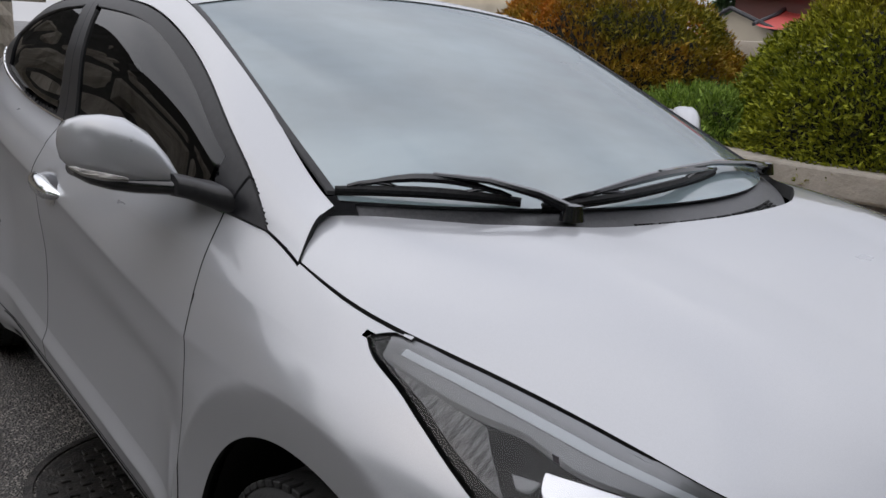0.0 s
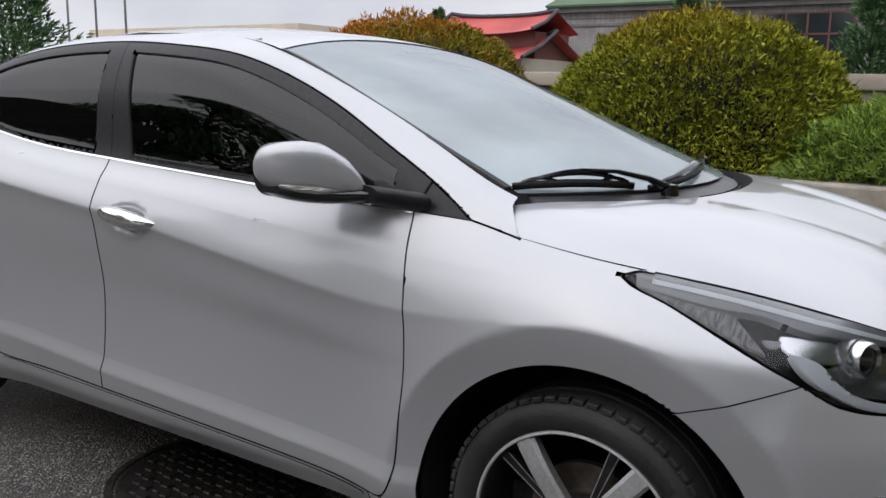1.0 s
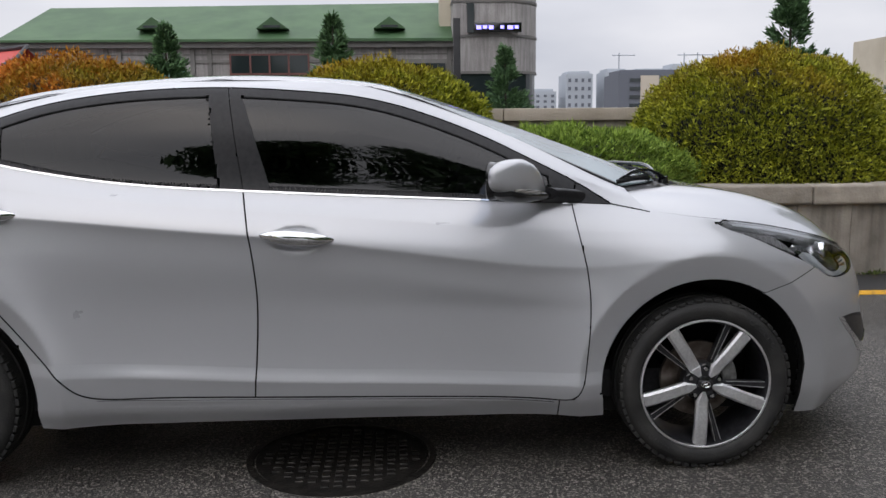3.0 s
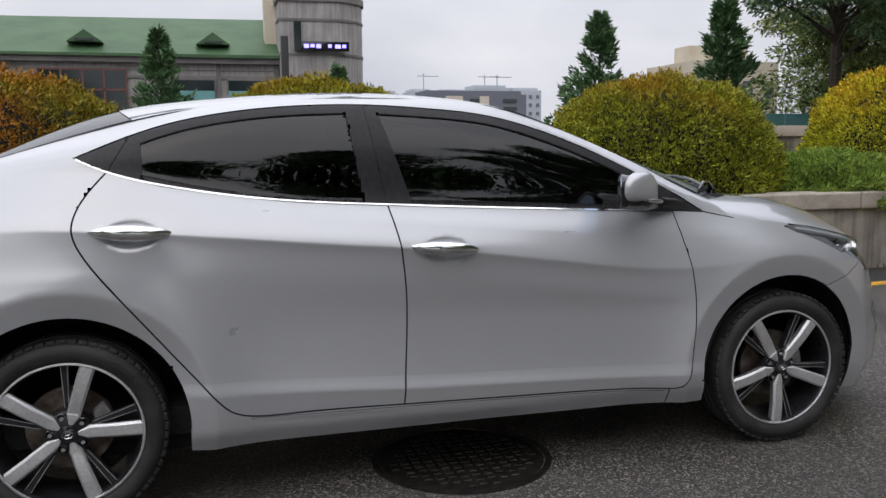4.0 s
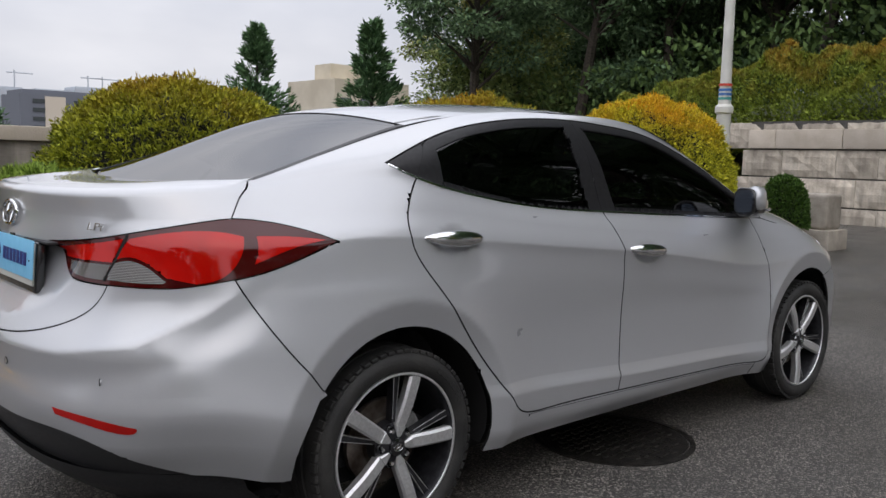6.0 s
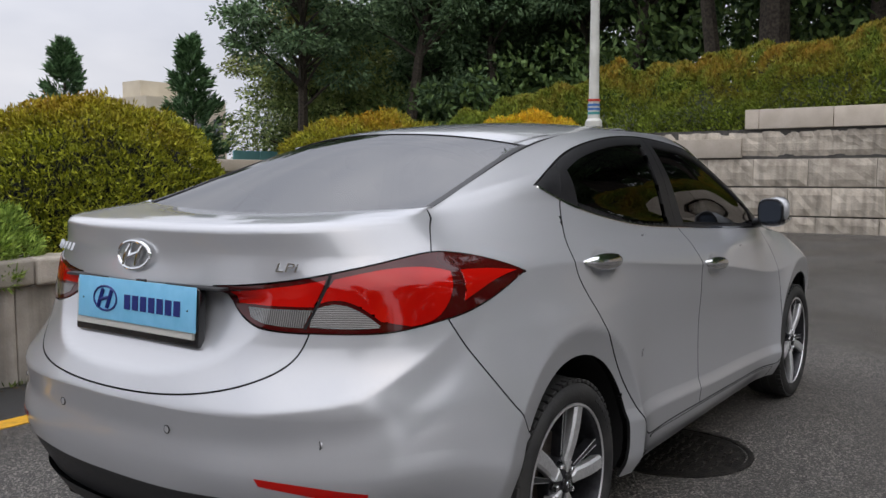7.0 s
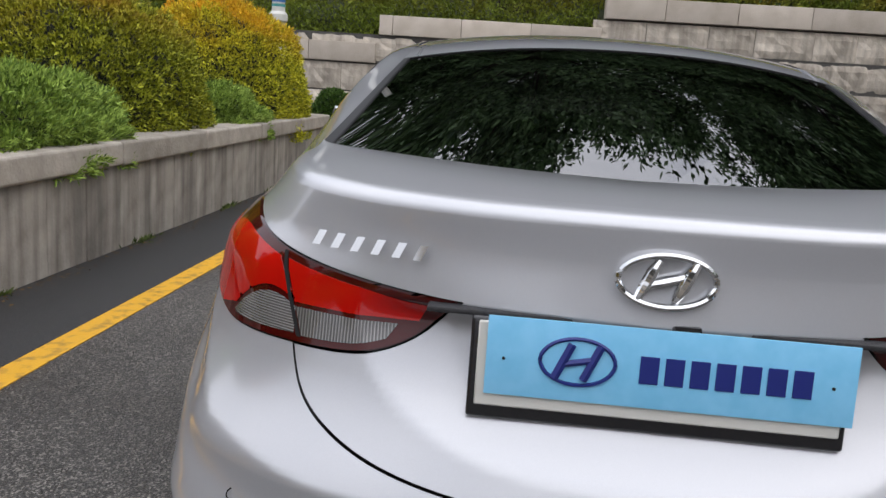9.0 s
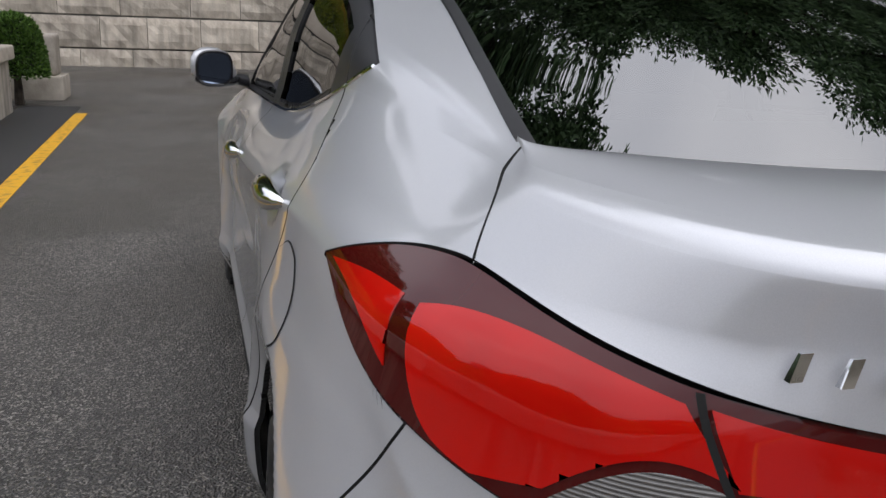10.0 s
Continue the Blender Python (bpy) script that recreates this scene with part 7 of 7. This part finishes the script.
def window(parent, x0, z0, x1, z1, pane, bars=0, y=FY, frame_mat=None, rows=0):
    w = part("window", box(x0 - 0.08, y - 0.10, z0 - 0.08, x1 + 0.08, y - 0.02, z1 + 0.08), frame_mat or facade_dark, parent)
    part("pane", box(x0, y - 0.12, z0, x1, y - 0.10, z1), pane, w)
    for i in range(1, bars + 1):
        x = x0 + (x1 - x0) * i / (bars + 1)
        part("mullion", box(x - 0.04, y - 0.15, z0, x + 0.04, y - 0.12, z1), frame_mat or facade_dark, w)
    for i in range(1, rows + 1):
        z = z0 + (z1 - z0) * i / (rows + 1)
        part("transom", box(x0, y - 0.15, z - 0.04, x1, y - 0.12, z + 0.04), frame_mat or facade_dark, w)
    return w


window(hall, -7.4, 2.0, -3.8, 4.6, dark_pane, 3, frame_mat=red_frame, rows=2)
for x0, x1 in ((-1.72, 0.08), (0.72, 2.75)):
    window(hall, x0, 3.72, x1, 4.2, dark_pane)
    part("film_pane", box(x0, FY - 0.13, 2.75, x1, FY - 0.02, 3.72), teal_pane, hall, "teal film behind a window")
    window(hall, x0, 2.15, x1, 2.72, dark_pane)
window(hall, -12.2, 2.6, -9.6, 3.9, teal_pane, 3)
for x in (-15.3, -14.5):
    window(hall, x, 3.0, x + 0.35, 3.8, dark_pane)
for x in (-11.0, -5.45, 0.1):
    d = part("dormer", prism([(x - 0.75, 5.85), (x, 6.4), (x + 0.75, 5.85)], FY - 0.05, FY + 1.6), roof_green, hall, smooth=False)
    part("dormer_vent", prism([(x - 0.4, 5.9), (x - 0.4, 6.0), (x + 0.4, 6.0), (x + 0.4, 5.9)], FY - 0.1, FY + 0.3), dark_pane, d, smooth=False)
# tower with a rounded corner
tower = tagged(new("tower"), "grey stone-clad stair tower with a rounded corner and a lit sign", "building")


def tower_ring(z0, z1, grow, mat, name, label=""):
    bm = bmesh.new()
    c = [(3.1 - grow, FY - 0.6 - grow), (5.45, FY - 0.7 - grow)] + [(5.45 + (1.85 + grow) * math.sin(a), FY + 1.15 - (1.85 + grow) * math.cos(a)) for a in np.linspace(0.05, math.pi / 2, 10)] + [(7.3 + grow, FY + 6), (3.1 - grow, FY + 6)]
    lo, hi = [bm.verts.new((x, y, z0)) for x, y in c], [bm.verts.new((x, y, z1)) for x, y in c]
    for i in range(len(c)):
        j = (i + 1) % len(c)
        bm.faces.new((lo[i], lo[j], hi[j], hi[i]))
    bm.faces.new(hi)
    part(name, bm, mat, tower, label, smooth=False)


tower_ring(0, 3.75, -0.06, dark_pane, "ground_glazing", "dark curved glazing")
tower_ring(3.7, 8.05, 0, facade_grey, "wall")
for z in (3.66, 5.35, 6.95):
    tower_ring(z, z + 0.12, 0.04, facade_dark, "string_course")
tower_ring(7.85, 8.15, 0.10, facade_dark, "cornice")
tower_ring(1.2, 1.95, 0.0, facade_dark, "plinth")
part("slit_window", box(3.75, FY - 0.80, 5.55, 4.08, FY - 0.6, 6.9), dark_pane, tower)
part("signboard", box(4.05, FY - 0.98, 5.56, 6.3, FY - 0.75, 5.99, 0.01), gloss_black, tower, "black lit signboard with blue marks")
for i, (a, b) in enumerate(((0.12, 0.35), (0.42, 0.62), (0.70, 0.92), (1.25, 1.42), (1.58, 1.85), (1.92, 2.1))):
    part("lit_mark", box(4.05 + a, FY - 0.995, 5.68 + 0.03 * (i % 2), 4.05 + b, FY - 0.975, 5.86), led, tower)
for i, (x, h) in enumerate(((3.9, 0.9), (4.4, 0.6), (4.9, 1.1), (5.4, 0.7), (5.9, 0.9))):
    part("roof_plant", box(x, FY + 1, 8.1, x + 0.4, FY + 1.5, 8.1 + h), facade_dark, tower)
part("chimney", box(2.55, FY + 1, 5.5, 3.2, FY + 1.8, 8.9), cream_wall, tower)
sign_post = tagged(new("sign_post"), "tall dark vertical sign post before the tower", "sign")
part("post", box(3.0, FY - 2.2, 0, 3.32, FY - 2.0, 6.05, 0.01), matt_black, sign_post)

# house with red roofs
temple = tagged(new("red_roofed_house"), "low cream house with two red tiled roofs and dark ridges", "house")
temple.location = (-1.3, 0, 0)
HY = 25.0
part("wall", box(-15.9, HY + 0.4, 0, -11.5, HY + 5, 2.3), cream_wall, temple)
part("upper_wall", box(-15.6, HY + 1.6, 2.2, -11.6, HY + 4.5, 3.3), red_frame, temple)
for y0, z0, y1, z1, xa, xb in ((HY - 0.1, 2.15, HY + 2.6, 3.15, -13.6, -11.2), (HY + 1.0, 3.2, HY + 3.0, 3.95, -16.2, -11.4)):
    r = bmesh.new()
    n = 14
    rowa, rowb = [], []
    for i in range(n + 1):
        x = xa + (xb - xa) * i / n
        sag = 0.25 * abs(2 * i / n - 1) ** 3
        rowa.append((r.verts.new((x, y0, z0 + sag * 0.6)), r.verts.new((x, (y0 + y1) / 2, (z0 + z1) / 2 - 0.08 + sag * .5)), r.verts.new((x, y1, z1 + sag * 0.5)), r.verts.new((x, 2 * y1 - y0, z0 + sag * .6))))
    for p, q in zip(rowa, rowa[1:]):
        for k_ in range(3):
            r.faces.new((p[k_], q[k_], q[k_ + 1], p[k_ + 1]))
    part("roof", r, roof_red, temple, "red tiled roof")
    part("ridge", sweep([(xa + (xb - xa) * i / 12, y1, z1 + 0.06 + 0.16 * abs(2 * i / 12 - 1) ** 3) for i in range(13)], 0.09, 6), ridge_dark, temple, "dark ridge tiles")
    for x in (xa, xb):
        part("hip", sweep([(x, y0 - 0.05, z0 + 0.16), (x, (y0 + y1) / 2, (z0 + z1) / 2 + 0.08), (x, y1, z1 + 0.22)], 0.07, 6), ridge_dark, temple)
gable = bmesh.new()
gv = [gable.verts.new(p) for p in ((-15.8, HY + 0.3, 0.0), (-12.9, HY + 0.3, 0.0), (-12.9, HY + 0.3, 2.05), (-14.75, HY + 0.3, 2.75), (-15.8, HY + 0.3, 2.2))]
gable.faces.new(gv)
gw = bmesh.ops.extrude_face_region(gable, geom=gable.faces[:])
for v in [e for e in gw["geom"] if isinstance(e, bmesh.types.BMVert)]:
    v.co.y += 0.3
part("gable", gable, cream_wall, temple, smooth=False)
part("gable_verge", sweep([(-16.0, HY + 0.15, 2.25), (-14.75, HY + 0.15, 2.85), (-12.7, HY + 0.15, 2.05)], 0.08, 6), ridge_dark, temple)
part("gable_band", box(-15.8, HY + 0.26, 1.1, -12.9, HY + 0.3, 1.2), red_frame, temple)

# far town
def block(name, label, x0, x1, y, h, mat, floors, bays, stripe=None, depth=18):
    t = tagged(new(name), label, "building", "far town")
    part("wall", box(x0, y, -6, x1, y + depth, h), mat, t)
    part("parapet", box(x0 + 1, y + 2, h, x1 - 1, y + depth - 2, h + 1.2), mat, t)
    if stripe:
        for a, b in stripe:
            part("panel", box(a, y - 0.3, 0, b, y, h - 0.6), apt_beige, t)
    for i in range(floors):
        for j in range(bays):
            x = x0 + (x1 - x0) * (j + 0.3) / bays
            z = h - (i + 1) * h / (floors + 0.5)
            part("window", box(x, y - 0.25, z, x + (x1 - x0) / bays * 0.4, y - 0.05, z + h / floors * 0.4), dark_pane if stripe else apt_dark, t)
    return t


block("apartment_block", "dark grey apartment block with beige panels", 67, 100, 250, 16, apt_dark, 6, 3, ((73.5, 79), (84.5, 87.5)))
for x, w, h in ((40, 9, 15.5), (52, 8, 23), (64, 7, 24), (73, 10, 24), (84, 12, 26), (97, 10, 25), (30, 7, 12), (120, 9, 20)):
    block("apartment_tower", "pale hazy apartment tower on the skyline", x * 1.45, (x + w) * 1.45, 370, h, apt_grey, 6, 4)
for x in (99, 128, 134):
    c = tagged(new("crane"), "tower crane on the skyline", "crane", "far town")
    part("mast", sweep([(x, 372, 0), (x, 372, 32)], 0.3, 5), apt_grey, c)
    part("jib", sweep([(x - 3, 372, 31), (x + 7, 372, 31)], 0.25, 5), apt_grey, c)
block("low_building", "low brick-toned building behind the conifers", 30.5, 37, 46, 6.4, cream_wall, 2, 4, None, 6)
block("far_hall", "long pale flat-roofed building beyond the hedge", -60, -36, 38, 3.9, cream_wall, 1, 6, None, 8)
part_fence = tagged(new("site_fence"), "teal mesh screen fence before the wood", "fence")
for i in range(8):
    part("fence_panel", box(22 + 1.6 * i, 27.8, 0.2, 23.55 + 1.6 * i, 27.86, 2.35), teal_pane, part_fence)
tagged(part("far_wall", box(9.6, 20, 0, 34, 20.3, 1.45), pale_cope), "pale low wall across the yard", "wall", kind="structure")
for i, x in enumerate((-36.6, -33.6, -31.6, -29.7, -27.8)):
    p = tagged(new("flagpole"), "slim bare metal pole beyond the far wall", "pole", "slim poles")
    part("shaft", sweep([(x, 20, 0), (x, 20, 9)], [0.06, 0.03], 7), facade_dark, p)

# lamp pole with painted bands
pole = tagged(new("lamp_pole"), "white painted lamp pole with red, blue and teal bands", "pole")
part("shaft", lathe([(0.10, 0), (0.10, 1.85), (0.075, 2.4), (0.06, 4.5), (0.05, 7.0)], 18, "Z"), pole_white, pole, m=Matrix.Translation((8.1, 3.64, 0)))
part("collar", lathe([(0.10, 1.92), (0.125, 1.94), (0.125, 2.02), (0.09, 2.06)], 18, "Z"), pole_white, pole, m=Matrix.Translation((8.1, 3.64, 0)))
for z, mt in ((2.12, band_teal), (2.18, band_blue), (2.24, band_blue), (2.31, band_red)):
    part("band", lathe([(0.092, z), (0.092, z + 0.035)], 18, "Z"), mt, pole, m=Matrix.Translation((8.1, 3.64, 0)))

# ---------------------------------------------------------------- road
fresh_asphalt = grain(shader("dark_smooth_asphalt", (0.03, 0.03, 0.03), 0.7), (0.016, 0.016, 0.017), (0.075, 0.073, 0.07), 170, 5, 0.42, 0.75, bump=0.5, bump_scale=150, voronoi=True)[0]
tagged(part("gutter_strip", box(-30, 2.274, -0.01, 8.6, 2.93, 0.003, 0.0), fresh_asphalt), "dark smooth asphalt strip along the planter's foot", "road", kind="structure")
weed_leaf = leaf_material("small_weeds", (0.03, 0.05, 0.012), (0.13, 0.17, 0.04))
dry_leaf = leaf_material("dry_leaves", (0.05, 0.03, 0.012), (0.24, 0.14, 0.05))
spots_w = np.concatenate([c + rng.normal(size=(70, 1)) * 0.10 for c in (-7.4, -6.1, -5.2, -4.55, -3.9, -3.2, -2.3, -0.9, 0.6, 2.4, 4.2, 5.6)])[:, 0]
pw = np.stack([spots_w, 2.915 - np.abs(rng.normal(size=len(spots_w))) * 0.02, np.full(len(spots_w), 0.002)], 1)
weeds = tagged(new("weeds"), "small green weeds growing at the foot of the planter", "weeds", kind="stuff")
put("foliage", leaf_mesh("foliage", leaves(pw, np.tile((0, -0.4, 1.0), (len(pw), 1)), 0.05, 0.012, 0.6, 0.3), weed_leaf), weeds)
pl = np.stack([rng.uniform(-9, 7.4, 900), 2.91 - np.abs(rng.normal(size=900)) * 0.07, np.full(900, 0.005)], 1)
litter = tagged(new("leaf_litter"), "dry brown leaf litter along the planter's foot", "leaves", kind="stuff")
put("foliage", leaf_mesh("foliage", leaves(pl, np.tile((0.3, 0, 0.05), (len(pl), 1)), 0.035, 0.016, 0.7, 0.0) * (1, 1, 0.25) + (0, 0, 0.004), dry_leaf), litter)
tagged(part("yellow_line", box(-30, 2.135, -0.01, 7.9, 2.27, 0.004, 0.0), yellow_line), "worn yellow line along the road's edge", "road marking", kind="structure")
for mx, my, turn in ((0.04, -0.62, 0), (0.62, -1.97, 25)):
    cov = tagged(new("manhole_cover"), "round cast-iron manhole cover set in the asphalt", "manhole cover", "manhole covers")
    cov.matrix_world = pose(mx, my, 0, 0, 0, turn)
    part("frame", lathe([(0.355, -0.02), (0.355, 0.005), (0.33, 0.006), (0.328, -0.01)], 48, "Z"), cast_iron, cov)
    part("lid", lathe([(0.0, 0.002), (0.322, 0.002), (0.324, -0.02)], 48, "Z"), cast_iron, cov)
    studs = []
    for i in range(-6, 7):
        for j in range(-6, 7):
            if (i * 0.046) ** 2 + (j * 0.046) ** 2 < 0.29 ** 2:
                studs.append(box(i * 0.046 - 0.015, j * 0.046 - 0.006 - 0.008 * ((i + j) % 2), 0.0, i * 0.046 + 0.015, j * 0.046 + 0.006 + 0.008 * ((i + j) % 2), 0.008, 0.002, 1))
    tagged(part("tread_pattern", join(*studs), cast_iron, cov, smooth=False), kind="stuff")


# ---------------------------------------------------------------- ground
def ground_sheet():
    bm = bmesh.new()
    xs = [-4000, -400, -60, -12, -6, 0, 6, 12, 20, 60, 400, 4000]
    g = [[bm.verts.new((x, y, 0)) for y in xs] for x in xs]
    for i in range(len(xs) - 1):
        for j in range(len(xs) - 1):
            bm.faces.new((g[i][j], g[i + 1][j], g[i + 1][j + 1], g[i][j + 1]))
    return bm


tagged(part("ground", ground_sheet(), asphalt, smooth=False), "dark grey worn asphalt, damp in places", "road", kind="structure")
